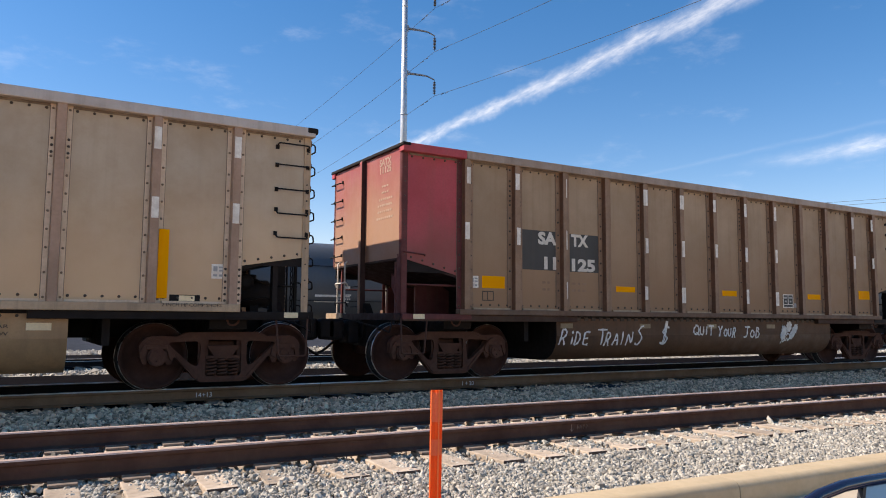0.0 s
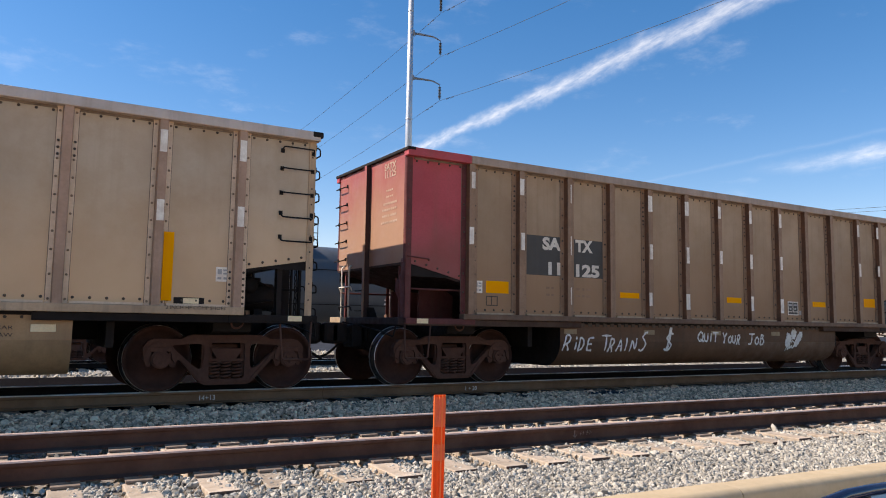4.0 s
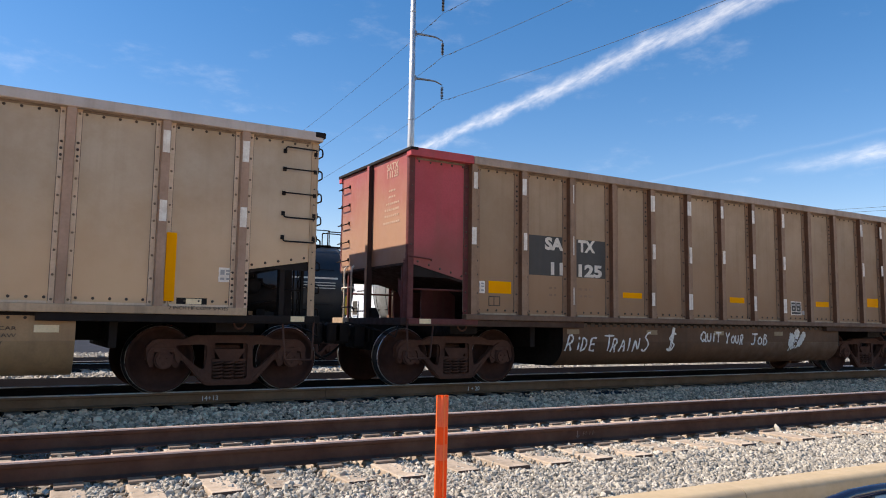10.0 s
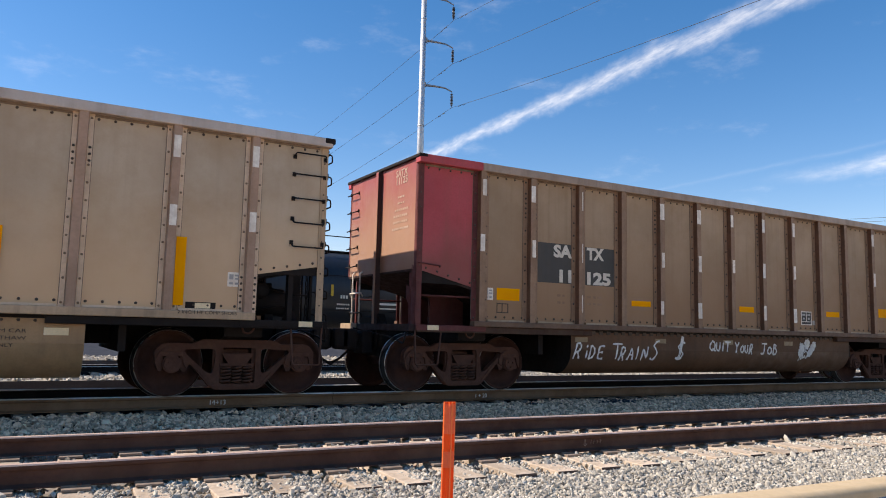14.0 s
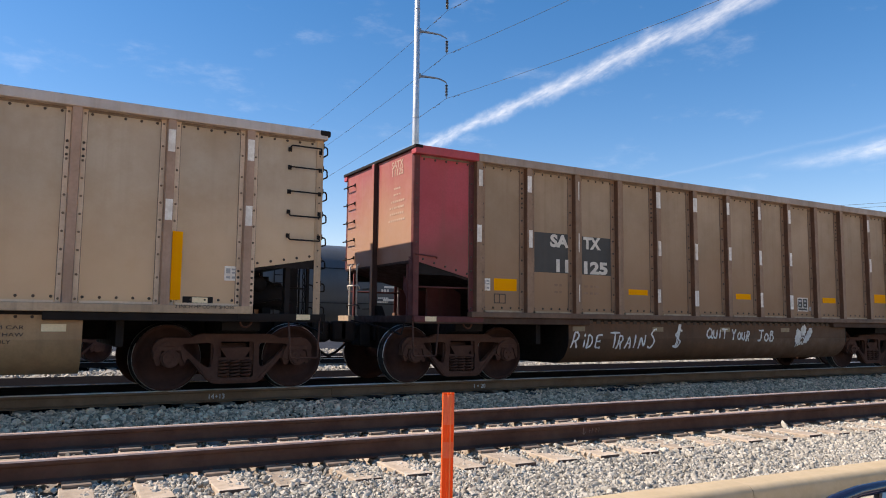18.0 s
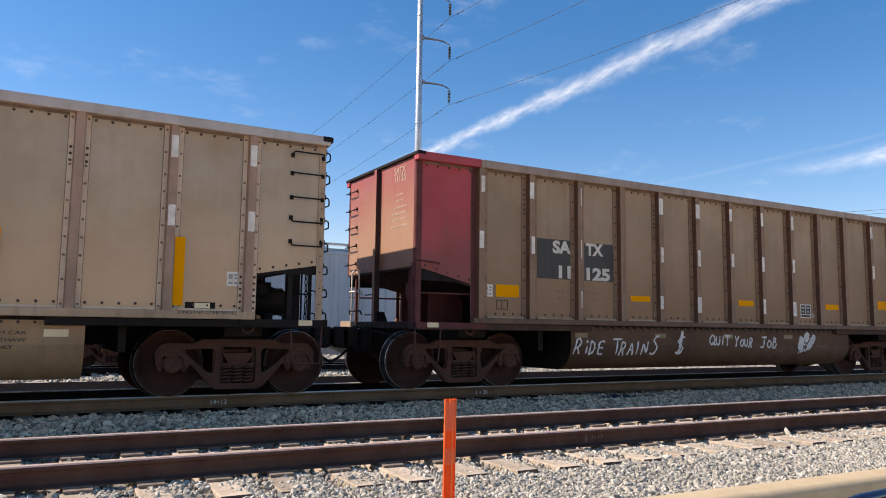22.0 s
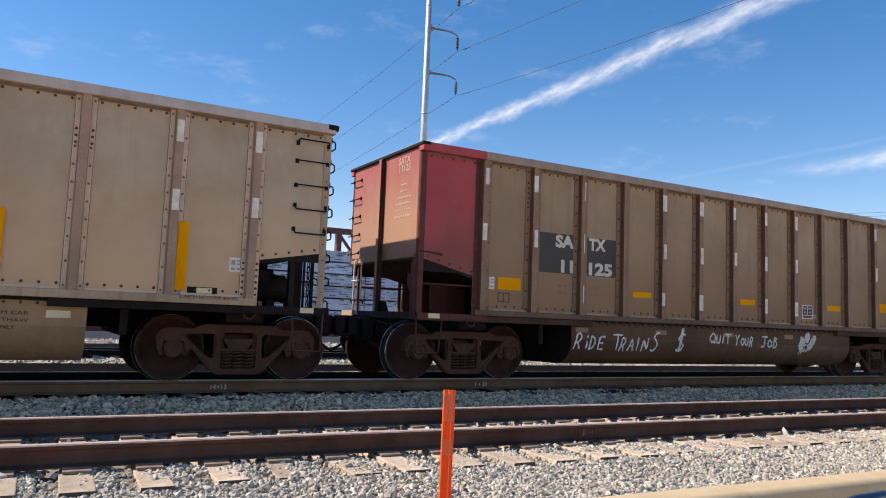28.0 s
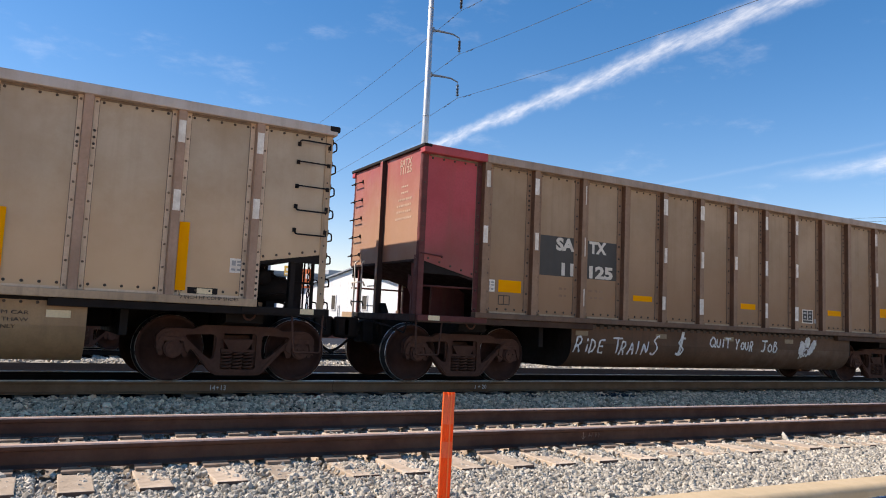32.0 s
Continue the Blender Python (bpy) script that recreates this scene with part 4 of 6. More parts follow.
        # shade under the sheet is put into its dark colour
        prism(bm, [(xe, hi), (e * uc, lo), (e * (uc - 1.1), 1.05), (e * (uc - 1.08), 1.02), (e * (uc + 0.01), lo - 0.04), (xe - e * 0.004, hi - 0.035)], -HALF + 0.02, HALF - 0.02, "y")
        part("slope_sheet", bm, M_SHADED_BROWN if red else M_BLACK, car)
        bm = bmesh.new()
        box(bm, *sorted((xe - e * 0.03, xe)), -HALF, HALF, style["hi"], CH + (0.09 if red else 0.03))
        part("end_sheet", bm, ms, car, "dusty red end sheet" if red else "")
        bm = bmesh.new()
        box(bm, *sorted((xe - e * 0.10, xe + e * (0.045 if red else 0.07))), -1.625, 1.625, CH + (0.085 if red else 0.05), TOP + 0.004, 0.012 if red else 0.02)
        part("end_chord", bm, M_BLACK, car)
        bm = bmesh.new()
        box(bm, *sorted((xe - e * 0.02, xe + e * (0.085 if red else 0.12))), -0.18, -0.08, 1.05, CH + (0.08 if red else 0.04), 0.012)
        # outward face keeps the end sheet's colour; the other faces carry painted shade
        for f in bm.faces:
            f.material_index = 1 if f.normal.x * e > 0.7 else 0
        part("end_post", bm, [M_SHADED_BROWN if red else mf, ms], car, "centre post of the end, sides painted in shade, dust on its face")
        bm = bmesh.new()
        prism(bm, [(-0.34, 1.08), (0.06, 1.08), (0.0, 1.16), (-0.05, 1.25), (-0.2, 1.25), (-0.28, 1.16)], *sorted((xe - e * 0.1, xe + e * 0.02)), "x")
        part("post_foot", bm, M_BLACK, car)
        for s in (-1, 1):
            bm = bmesh.new()
            a, b = sorted((s * 1.535, s * 1.55))
            box(bm, *sorted((xe - e * 0.10, xe)), min(s * 1.50, s * 1.515), max(s * 1.50, s * 1.515), hi if red and s > 0 else 1.03, CH)
            box(bm, *sorted((xe - e * 0.012, xe + e * 0.005)), *sorted((s * 1.50, s * 1.44)), hi if red and s > 0 else 1.03, CH)
            cp = part("corner_post", bm, mf if red else (M_OLIVE_LIGHT if style["red"] else M_TAN_SILL), car)
            spots = [(xe - e * 0.05, 1.3 + 0.23 * j) for j in range(10)]
            rivets(cp, spots, s * 1.515, 0.013)
            bm = bmesh.new()
            if red and s > 0:
                box(bm, *sorted((xe - e * 1.2, xe - e * 1.26)), *sorted((s * 1.36, s * 1.46)), 1.04, 1.7)
            elif red:
                box(bm, *sorted((xe, xe - e * 0.09)), *sorted((s * 1.36, s * 1.52)), 1.04, 2.0)
            else:
                box(bm, *sorted((xe - e * 0.50, xe - e * 0.43)), *sorted((s * 1.34, s * 1.46)), 1.04, 1.9)
            part("stanchion", bm, mf, car)
            bm = bmesh.new()
            rod(bm, (xe - e * 0.05, s * 1.44, 1.53 if red else 1.82), (xe - e * (1.15 if red else 0.5), s * 1.44, 1.53 if red else 1.82), 0.016, 6)
            part("tie_bar", bm, mf, car, "thin steel bar")
            bm = bmesh.new()
            box(bm, *sorted((xe - e * 0.06, xe - e * 0.10)), *sorted((s * 1.17, s * 1.22)), 1.05, hi - 0.02)
            part("strut", bm, mf, car)
            bm = bmesh.new()
            box(bm, *sorted((xe - e * (0.75 if red else 0.95), xe - e * (corner + 0.25))), *sorted((s * 0.55, s * 0.6)), 1.04, lo - 0.1)
            part("shear_plate", bm, mf, car)
            bm = bmesh.new()
            box(bm, *sorted((xe, xe - e * (corner + 0.1))), *sorted((s * 1.36, s * 1.57)), 0.985, 1.075, 0.008)
            part("step_sill", bm, mf if red else M_BLACK, car)
            bm = bmesh.new()
            u0 = xe - e * (0.26 if not red else 0.29)
            box(bm, u0 - 0.1, u0 + 0.1, *sorted((s * 1.571, s * 1.577)), 0.993, 1.068)
            part("reflector", bm, M_CREAM, car, "cream reflective tag")
        for s in (-1, 1):
            bm = bmesh.new()
            xo, xi = xe + e * 0.0, xe - e * 0.46
            pipe(bm, [(xi, s * 1.53, 1.0), (xi + e * 0.05, s * 1.53, 0.46), (xo - e * 0.02, s * 1.53, 0.46), (xo, s * 1.53, 1.02)], 0.014, 6)
            part("stirrup_step", bm, M_GREASE, car, "bent steel stirrup step")
            bm = bmesh.new()
            pipe(bm, [(xe - e * 1.12, s * 1.45, 0.99), (xe - e * 1.1, s * 1.45, 0.9), (xe - e * 1.02, s * 1.45, 0.88), (xe - e * 0.96, s * 1.45, 0.93), (xe - e * 0.95, s * 1.45, 0.99)], 0.015, 6)
            part("pull_loop", bm, M_GREASE, car, "hanging steel pull loop")
        bm = bmesh.new()
        box(bm, *sorted((xe - e * 0.02, xe + e * 0.10)), -1.5, 1.5, 0.97, 1.08, 0.01)
        part("end_sill", bm, M_SHADED_BROWN if red else mf, car)
        # sunlit end of the sill added as a tan piece over the shade-dark sill
        if red:
            bm = bmesh.new()
            box(bm, xe - 0.125, xe - 0.103, 0.62, 1.5, 0.975, 1.085, 0.006)
            part("crossover_board", bm, M_OLIVE_LIGHT, car, "end of the sill with sunlight put into its tan colour")
    # ladders: side grab irons at each right-hand end, end rungs beside them
    for e, s in ((1, -1), (-1, 1)):
        xe = e * h
        for j, z in enumerate((3.47, 3.16, 2.81, 2.46, 2.12)):
            bm = bmesh.new()
            dz = 0.06 if j in (3, 4) else (-0.05 if j == 0 else 0.0)
            xa, xb = xe - e * 0.50, xe - e * 0.045
            pipe(bm, [(xa, s * 1.50, z + dz), (xa, s * 1.575, z), (xb, s * 1.575, z - 0.0), (xb, s * 1.50, z + dz)], 0.011, 6)
            box(bm, xa - 0.025, xa + 0.025, *sorted((s * 1.498, s * 1.515)), z + dz - 0.03, z + dz + 0.03)
            box(bm, xb - 0.025, xb + 0.025, *sorted((s * 1.498, s * 1.518)), z + dz - 0.03, z + dz + 0.03)
            part("grab_iron", bm, M_BLACK, car, "black bent grab iron")
        for j in range(5 if style["red"] else 8):
            z = 3.47 - 0.335 * j
            bm = bmesh.new()
            if style["red"]:
                pipe(bm, [(xe, s * 1.46, z), (xe + e * 0.085, s * 1.46, z - 0.03), (xe + e * 0.085, s * 1.02, z - 0.03), (xe, s * 1.02, z)], 0.0115, 6)
                for y in (1.46, 1.02):
                    box(bm, *sorted((xe, xe + e * 0.02)), s * y - 0.02, s * y + 0.02, z - 0.028, z + 0.028)
                part("rung", bm, M_BLACK, car)
                continue
            pipe(bm, [(xe, s * 1.47, z + 0.06), (xe + e * 0.075, s * 1.47, z + 0.05), (xe + e * 0.085, s * 1.46, z - 0.05), (xe + e * 0.085, s * 1.02, z - 0.05), (xe + e * 0.075, s * 1.01, z + 0.05), (xe, s * 1.01, z + 0.06)], 0.0115, 6)
            box(bm, *sorted((xe, xe + e * 0.018)), *sorted((s * 1.44, s * 1.5)), z + 0.02, z + 0.1)
            part("rung", bm, M_BLACK, car)
    # the end ladder on the near and far corners of the dusty red end
    if style["red"]:
        xe = -h
        for y in (1.09, 0.70):
            bm = bmesh.new()
            pipe(bm, [(xe + 0.0, y, 2.0), (xe - 0.045, y, 1.97), (xe - 0.045, y, 1.09), (xe, y, 1.06)], 0.017, 8)
            part("ladder_stile", bm, M_WHITE, car, "pale steel ladder stile")
        for z in (1.62, 1.27):
            bm = bmesh.new()
            pipe(bm, [(xe - 0.03, 1.20, z - 0.07), (xe - 0.06, 1.2, z), (xe - 0.06, 0.56, z), (xe - 0.03, 0.56, z - 0.07)], 0.013, 6)
            part("rung", bm, M_WHITE if z > 1.5 else M_BLACK, car)
        # thin pole whose sunlit look is put into the pale colour
        for y, z0, z1, m in ((0.06, 1.07, 1.95, M_WHITE),):
            bm = bmesh.new()
            rod(bm, (xe + 0.06, y, z0), (xe + 0.06, y, z1), 0.012 if y > 0 else 0.016, 6)
            part("brake_rod", bm, m, car, "upright rod with sunlight put into its pale colour")
        bm = bmesh.new()
        pipe(bm, [(xe + 0.05, 0.62, 1.55), (xe + 0.05, 0.0, 1.55)], 0.010, 6)
        pipe(bm, [(xe + 0.05, 0.62, 1.2), (xe + 0.05, 0.0, 1.2)], 0.010, 6)
        ob = part("brake_linkage", bm, M_BLACK, car)
        # far-side bar and plate edge: sunlight is put into their pale colours
        bm = bmesh.new()
        rod(bm, (xe + 1.08, 1.47, 1.07), (xe + 1.08, 1.47, 1.66), 0.014, 6)
        part("brake_rod", bm, M_WHITE, car, "upright rod with sunlight put into its pale colour")
        bm = bmesh.new()
        prism(bm, [(xe + 1.2, 1.6), (xe + 1.215, 1.6), (xe + 1.25, 1.42), (xe + 1.37, 1.3), (xe + 1.39, 1.08), (xe + 1.22, 1.08)], 1.42, 1.44, "y")
        part("gusset", bm, M_OLIVE_LIGHT, car, "far plate edge with sunlight put into its tan colour")
        bm = bmesh.new()
        prism(bm, [(-1.35, 1.5), (-0.95, 1.72), (-0.95, 1.5), (-1.15, 1.28), (-1.18, 1.07), (-1.35, 1.07)], xe + 0.12, xe + 0.14, "x")
        part("gusset", bm, M_RED_DARK, car)
    # centre sill and the tub between the trucks
    bm = bmesh.new()
    box(bm, -h + 0.05, h - 0.05, -0.2, 0.2, 0.70, 1.03, 0.01)
    part("centre_sill", bm, M_BLACK, car)
    for e in (-1, 1):
        bm = bmesh.new()
        x = e * (h - style["truck"])
        prism(bm, [(-1.28, 0.96), (1.28, 0.96), (1.28, 0.84), (0.5, 0.7), (-0.5, 0.7), (-1.28, 0.84)], x - 0.26, x + 0.26, "x")
        part("body_bolster", bm, M_BLACK, car, "black transverse bolster over the truck")
        bm = bmesh.new()
        x = e * (h - 2.6)
        box(bm, x - 0.05, x + 0.05, -1.25, 1.25, 0.62, 1.02, 0.008)
        part("cross_bearer", bm, M_BLACK, car, "black cross bearer")
    t0, t1 = -h + 3.10, h - style["tub_end"]
    bm = bmesh.new()
    prof = [(-1.46, 1.062)]
    for k in range(13):
        a = math.pi * 0.5 * k / 12
        prof.append((-1.02 - 0.44 * math.cos(a), 0.72 - 0.44 * math.sin(a)))
    prof += [(-y, z) for y, z in prof[::-1]]
    prism(bm, prof, t0, t1, "x")
    for f in bm.faces:
        f.smooth = len(f.verts) == 4 and f.calc_center_median().z < 0.74
        f.material_index = 1 if len(f.verts) > 4 else 0
    part("tub", bm, [style["tub"], M_BLACK], car, "dusty brown bathtub belly")
    bm = bmesh.new()
    n = 40
    for k in range(n):
        x = -h + 3.6 + k * (2 * h - 7.2) / (n - 1)
        if style["red"]:
            box(bm, x - 0.045, x + 0.045, -1.475, -1.458, 0.985, 1.045, 0.006)
        else:
            lathe(bm, [(-1.458, 0.022), (-1.474, 0.015)], 6, "y", (x, 0, 0.995))
    ob = part("riveting", bm, M_RIVET, car)
    ob["kind"] = "stuff"
    # brake gear under the slope sheets
    for e in (-1, 1):
        xe = e * h
        if style["red"] and e == -1:
            coupler(car, xe, e)
            continue
        bm = bmesh.new()
        lathe(bm, [(-0.27, 0.06), (-0.25, 0.15), (-0.21, 0.2), (0.21, 0.2), (0.25, 0.15), (0.27, 0.06)], 20, "x", (xe - e * 0.62, -0.9, 1.34))
        rod(bm, (xe - e * 0.62, -0.9, 1.5), (xe - e * 0.62, -0.9, 1.62), 0.05, 10)
        box(bm, xe - e * 0.62 - 0.06, xe - e * 0.62 + 0.06, -1.0, -0.8, 1.05, 1.2)
        part("air_reservoir", bm, M_BLACK, car, "black air reservoir")
        bm = bmesh.new()
        for k in range(9):
            z = 1.80 - k * 0.085
            c = Vector((xe - e * 0.12, -1.15 + 0.006 * math.sin(k), z))
            turn = 0.6 if k % 2 else 2.2
            ring = [c + Vector((math.cos(turn) * 0.021 * math.cos(a), math.sin(turn) * 0.021 * math.cos(a), 0.052 * math.sin(a))) for a in [2 * math.pi * j / 10 for j in range(10)]]
            pipe(bm, ring, 0.0085, 5, close=True)
        part("chain", bm, M_BLACK, car, "hanging brake chain of oval links")
        bm = bmesh.new()
        rod(bm, (xe - e * 0.14, -1.0, 1.06), (xe - e * 0.14, -1.0, 1.9), 0.014, 6)
        rod(bm, (xe - e * 0.42, -1.2, 1.45), (xe - e * 0.05, -1.2, 1.45), 0.014, 6)
        part("brake_rod", bm, M_BLACK, car)
        bm = bmesh.new()
        prism(bm, [(xe - e * 0.75, 1.05), (xe - e * 0.6, 1.05), (xe - e * 0.68, 1.5)], -0.34, -0.3, "y")
        part("gusset", bm, M_BLACK, car)
        bm = bmesh.new()
        lathe(bm, [(-0.1, 0.05), (-0.09, 0.11), (0.02, 0.13), (0.1, 0.09), (0.16, 0.04)], 16, "y", (xe - e * 0.78, -1.05, 1.5))
        part("brake_cylinder", bm, M_BLACK, car, "black brake cylinder")
        for k, (y0, z0, x1, z1) in enumerate(((-1.1, 1.25, 0.95, 1.2), (-1.05, 1.45, 0.8, 1.62), (-0.95, 1.12, 0.25, 1.1))):
            bm = bmesh.new()
            pipe(bm, [(xe - e * 0.3, y0, z0), (xe - e * 0.5, y0, z0 + 0.04), (xe - e * x1, y0, z1)], 0.014, 6)
            part("air_pipe", bm, M_BLACK, car)
        coupler(car, xe, e)
    if style["red"]:
        for ob in car.children_recursive:
            for v in ob.data.vertices:
                if v.co.y > 0:
                    v.co.y *= 0.8
    make_truck(car, -h + style["truck"])
    make_truck(car, h - style["truck"])
    return car


STYLE_TAN = dict(panel=M_TAN, rib=M_TAN_RIB, flange=M_TAN_LIGHT, sill=M_BLACK, tub=mat("tan_tub", (0.47, 0.285, 0.14), (0.37, 0.215, 0.105), 0.5, 0.1, 1.2, 0.04, 80, 0.25, (0.2, 0.12, 0.065)),
                 z=1.17, rv=0.017, w=0.105, fl=0.058, both=True, red=False, hi=1.87, lo=1.68, truck=1.05, tub_end=3.05)
STYLE_OLIVE = dict(panel=M_OLIVE, rib=M_OLIVE_RIB, flange=M_OLIVE_LIGHT, sill=M_LOW_SILL, tub=mat("brown_tub", (0.165, 0.085, 0.045), (0.12, 0.062, 0.033), 0.65, 0.0, 1.2, 0.06, 80, 0.3, (0.08, 0.05, 0.03), spec=0.2),
                   z=1.155, rv=0.019, w=0.11, fl=0.085, both=False, red=True, hi=1.94, lo=1.66, truck=1.175, tub_end=2.92)
CAR1_X, CAR2_X = 1.94 - CAR_L / 2, 3.44 + CAR_L / 2
tan_car = gondola("coal_gondola", "tan aluminium coal gondola with riveted ribs, standing on the rails", CAR1_X,
                  [u - CAR1_X for u in (-0.188, -1.312)] + [-1.312 - 1.085 * i - CAR1_X for i in range(1, 9)], 1.085, STYLE_TAN)
olive_car = gondola("coal_gondola", "dusty olive coal gondola with a red end and graffiti, standing", CAR2_X,
                    [u - CAR2_X for u in (5.61, 6.655, 7.65, 8.62, 9.615, 10.585, 11.55, 12.51, 13.45, 14.4, 15.445)], 1.165, STYLE_OLIVE)

# ---- markings on the standing cars ----


def sheet(name, car, x0, x1, z0, z1, y, material, label="", thick=0.004):
    """A thin marking laid on the side of a car, in world x."""
    bm = bmesh.new()
    cx = car.location.x
    box(bm, x0 - cx, x1 - cx, y - thick, y, z0, z1)
    return part(name, bm, material, car, label)


def word(car, text, x0, x1, z0, z1, y, material, bold=0.0):
    """A word fitted into a field."""
    ob = letters(text, 1.0, "lettering", material, car, pose(0, 0, 0), bold)
    me = ob.data
    xs = [v.co.x for v in me.vertices]
    zs = [v.co.z for v in me.vertices]
    sx, sz = (x1 - x0) / (max(xs) - min(xs)), (z1 - z0) / (max(zs) - min(zs))
    me.transform(Matrix.Translation((x0 - car.location.x, y, z0)) @ Matrix.Diagonal((sx, 1, sz, 1)) @ Matrix.Translation((-min(xs), 0, -min(zs))))
    return ob


SIDE = -HALF
olive_face = -FACE
sheet("number_panel", olive_car, 5.765, 6.53, 1.852, 2.538, SIDE, M_SIGN, "black panel with white letters")
sheet("number_panel", olive_car, 6.81, 7.52, 1.85, 2.527, SIDE, M_SIGN, "black panel with white letters")
for txt, x0, x1, z0, z1 in (("SA", 6.11, 6.515, 2.296, 2.523), ("TX", 6.85, 7.25, 2.302, 2.522), ("11", 6.24, 6.505, 1.868, 2.09), ("125", 6.86, 7.41, 1.858, 2.087)):
    word(olive_car, txt, x0, x1, z0, z1, SIDE - 0.007, M_LETTER, 0.045)
for x0, x1, z0, z1 in ((4.947, 5.402, 1.51, 1.711), (7.919, 8.40, 1.52, 1.622), (10.857, 11.308, 1.511, 1.625), (13.723, 14.2, 1.499, 1.616), (15.719, 16.18, 1.539, 1.744)):
    sheet("yellow_marker", olive_car, x0, x1, z0, z1, SIDE, M_YELLOW, "yellow reflective rectangle")


def placard(car, x0, x1, z0, z1):
    """A small white stencil card with dark bars."""
    base = sheet("placard", car, x0, x1, z0, z1, SIDE, M_WHITE, "small white card with dark print")
    bm = bmesh.new()
    cx, w, h = car.location.x, x1 - x0, z1 - z0
    for a, b, c, d in ((0.12, 0.42, 0.5, 0.85), (0.52, 0.88, 0.72, 0.85), (0.52, 0.88, 0.5, 0.62), (0.12, 0.4, 0.15, 0.3), (0.55, 0.85, 0.15, 0.3)):
        box(bm, x0 - cx + a * w, x0 - cx + b * w, SIDE - 0.006, SIDE - 0.0045, z0 + c * h, z0 + d * h)
    ob = part("print", bm, mat("grey_print", (0.46, 0.43, 0.39), (0.36, 0.33, 0.3), 0.7), base)


placard(olive_car, 4.715, 4.875, 1.505, 1.703)
placard(olive_car, 16.21, 16.29, 1.55, 1.74)
placard(tan_car, 0.579, 0.764, 1.512, 1.707)
# consolidated stencil in a white frame
bm = bmesh.new()
for a, b, c, d in ((12.83, 13.19, 1.30, 1.32), (12.83, 13.19, 1.575, 1.595), (12.83, 12.85, 1.32, 1.575), (13.17, 13.19, 1.32, 1.575), (13.0, 13.02, 1.37, 1.575), (12.85, 13.17, 1.365, 1.38)):
    box(bm, a - CAR2_X, b - CAR2_X, SIDE - 0.008, SIDE - 0.0045, c, d)
stencil = sheet("stencil_block", olive_car, 12.83, 13.19, 1.30, 1.595, SIDE, M_SIGN, "black stencil block framed in white")
part("stencil_frame", bm, M_WHITE, stencil)
bm = bmesh.new()
for a, b, c, d in ((12.87, 12.97, 1.50, 1.54), (12.89, 12.95, 1.42, 1.46), (13.05, 13.14, 1.5, 1.54), (13.06, 13.12, 1.42, 1.46), (13.22, 13.30, 1.31, 1.40)):
    box(bm, a - CAR2_X, b - CAR2_X, SIDE - 0.008, SIDE - 0.0045, c, d)
part("print", bm, mat("grey_print", (0.3, 0.29, 0.27)), stencil)
# faint dark square painted out near the end
bm = bmesh.new()
for a, b, c, d in ((4.95, 5.18, 1.30, 1.315), (4.95, 5.18, 1.445, 1.46), (4.95, 4.965, 1.315, 1.445), (5.165, 5.18, 1.315, 1.445), (5.05, 5.065, 1.315, 1.445)):
    box(bm, a - CAR2_X, b - CAR2_X, SIDE - 0.004, SIDE, c, d)
part("card_holder", bm, M_RIVET, olive_car, "brown steel card holder")
# faint repack marks under the number panel
bm = bmesh.new()
for k in range(2):
    for x, w in ((6.2, 0.07), (6.31, 0.05), (6.86, 0.09), (7.0, 0.06), (7.1, 0.1)):
        box(bm, x - CAR2_X, x + w - CAR2_X, SIDE - 0.003, SIDE, 1.62 - 0.12 * k, 1.66 - 0.12 * k)
part("faded_marks", bm, M_OLIVE_RIB, olive_car, "faded brown stencil marks")

# worn white patches on the ribs
worn = random.Random(12)
for u, rows in ((4.605, (0, 1)), (5.61, (0, 1)), (8.62, (0, 1, 2)), (9.615, (0, 1, 2)), (10.585, (0, 1)), (11.55, (0, 1, 2)), (12.51, (0, 1, 2)), (15.445, (0, 1)), (16.25, (0, 1))):
    for r in rows:
        z1 = (3.485, 2.56, 1.66)[r]
        a, b = worn.choice(((-0.055, 0.05), (-0.055, 0.02), (-0.05, 0.035), (-0.02, 0.05)))
        sheet("worn_patch", olive_car, u + a, u + b, z1 - worn.uniform(0.27, 0.33), z1 - worn.uniform(0, 0.03), olive_face, M_WHITE, "worn white reflective patch")
for u in (6.655,):
    for z1, hh in ((3.48, 0.33), (2.56, 0.33), (1.66, 0.3)):
        sheet("worn_patch", olive_car, u + 0.01, u + 0.03, z1 - hh, z1, olive_face, M_WHITE)
for u in (0.855, -0.188):
    sheet("worn_patch", tan_car, u - 0.045, u + 0.045, 3.17, 3.465, -FACE, M_WHITE, "worn white reflective patch")
    sheet("worn_patch", tan_car, u - 0.045, u + 0.045, 2.265, 2.54, -FACE, M_WHITE, "worn white reflective patch")
# tan car: upright yellow strips, number plate holder, lettering
sheet("yellow_marker", tan_car, -0.115, 0.015, 1.235, 2.133, SIDE - 0.026, M_YELLOW, "upright yellow reflective strip")
sheet("yellow_marker", tan_car, -2.22, -2.08, 1.25, 2.1, SIDE - 0.026, M_YELLOW, "upright yellow reflective strip")
holder = sheet("card_holder", tan_car, 0.05, 0.44, 1.195, 1.285, SIDE, M_BLACK, "dark card holder with a white card")
sheet("card", tan_car, 0.17, 0.37, 1.205, 1.275, SIDE - 0.005, M_CREAM).parent = holder
word(tan_car, "2 INCH HF COMP SHOES", -0.06, 0.70, 1.128, 1.172, -1.6125, mat("dark_stencil_paint", (0.07, 0.055, 0.04), None, 0.7), 0.0)
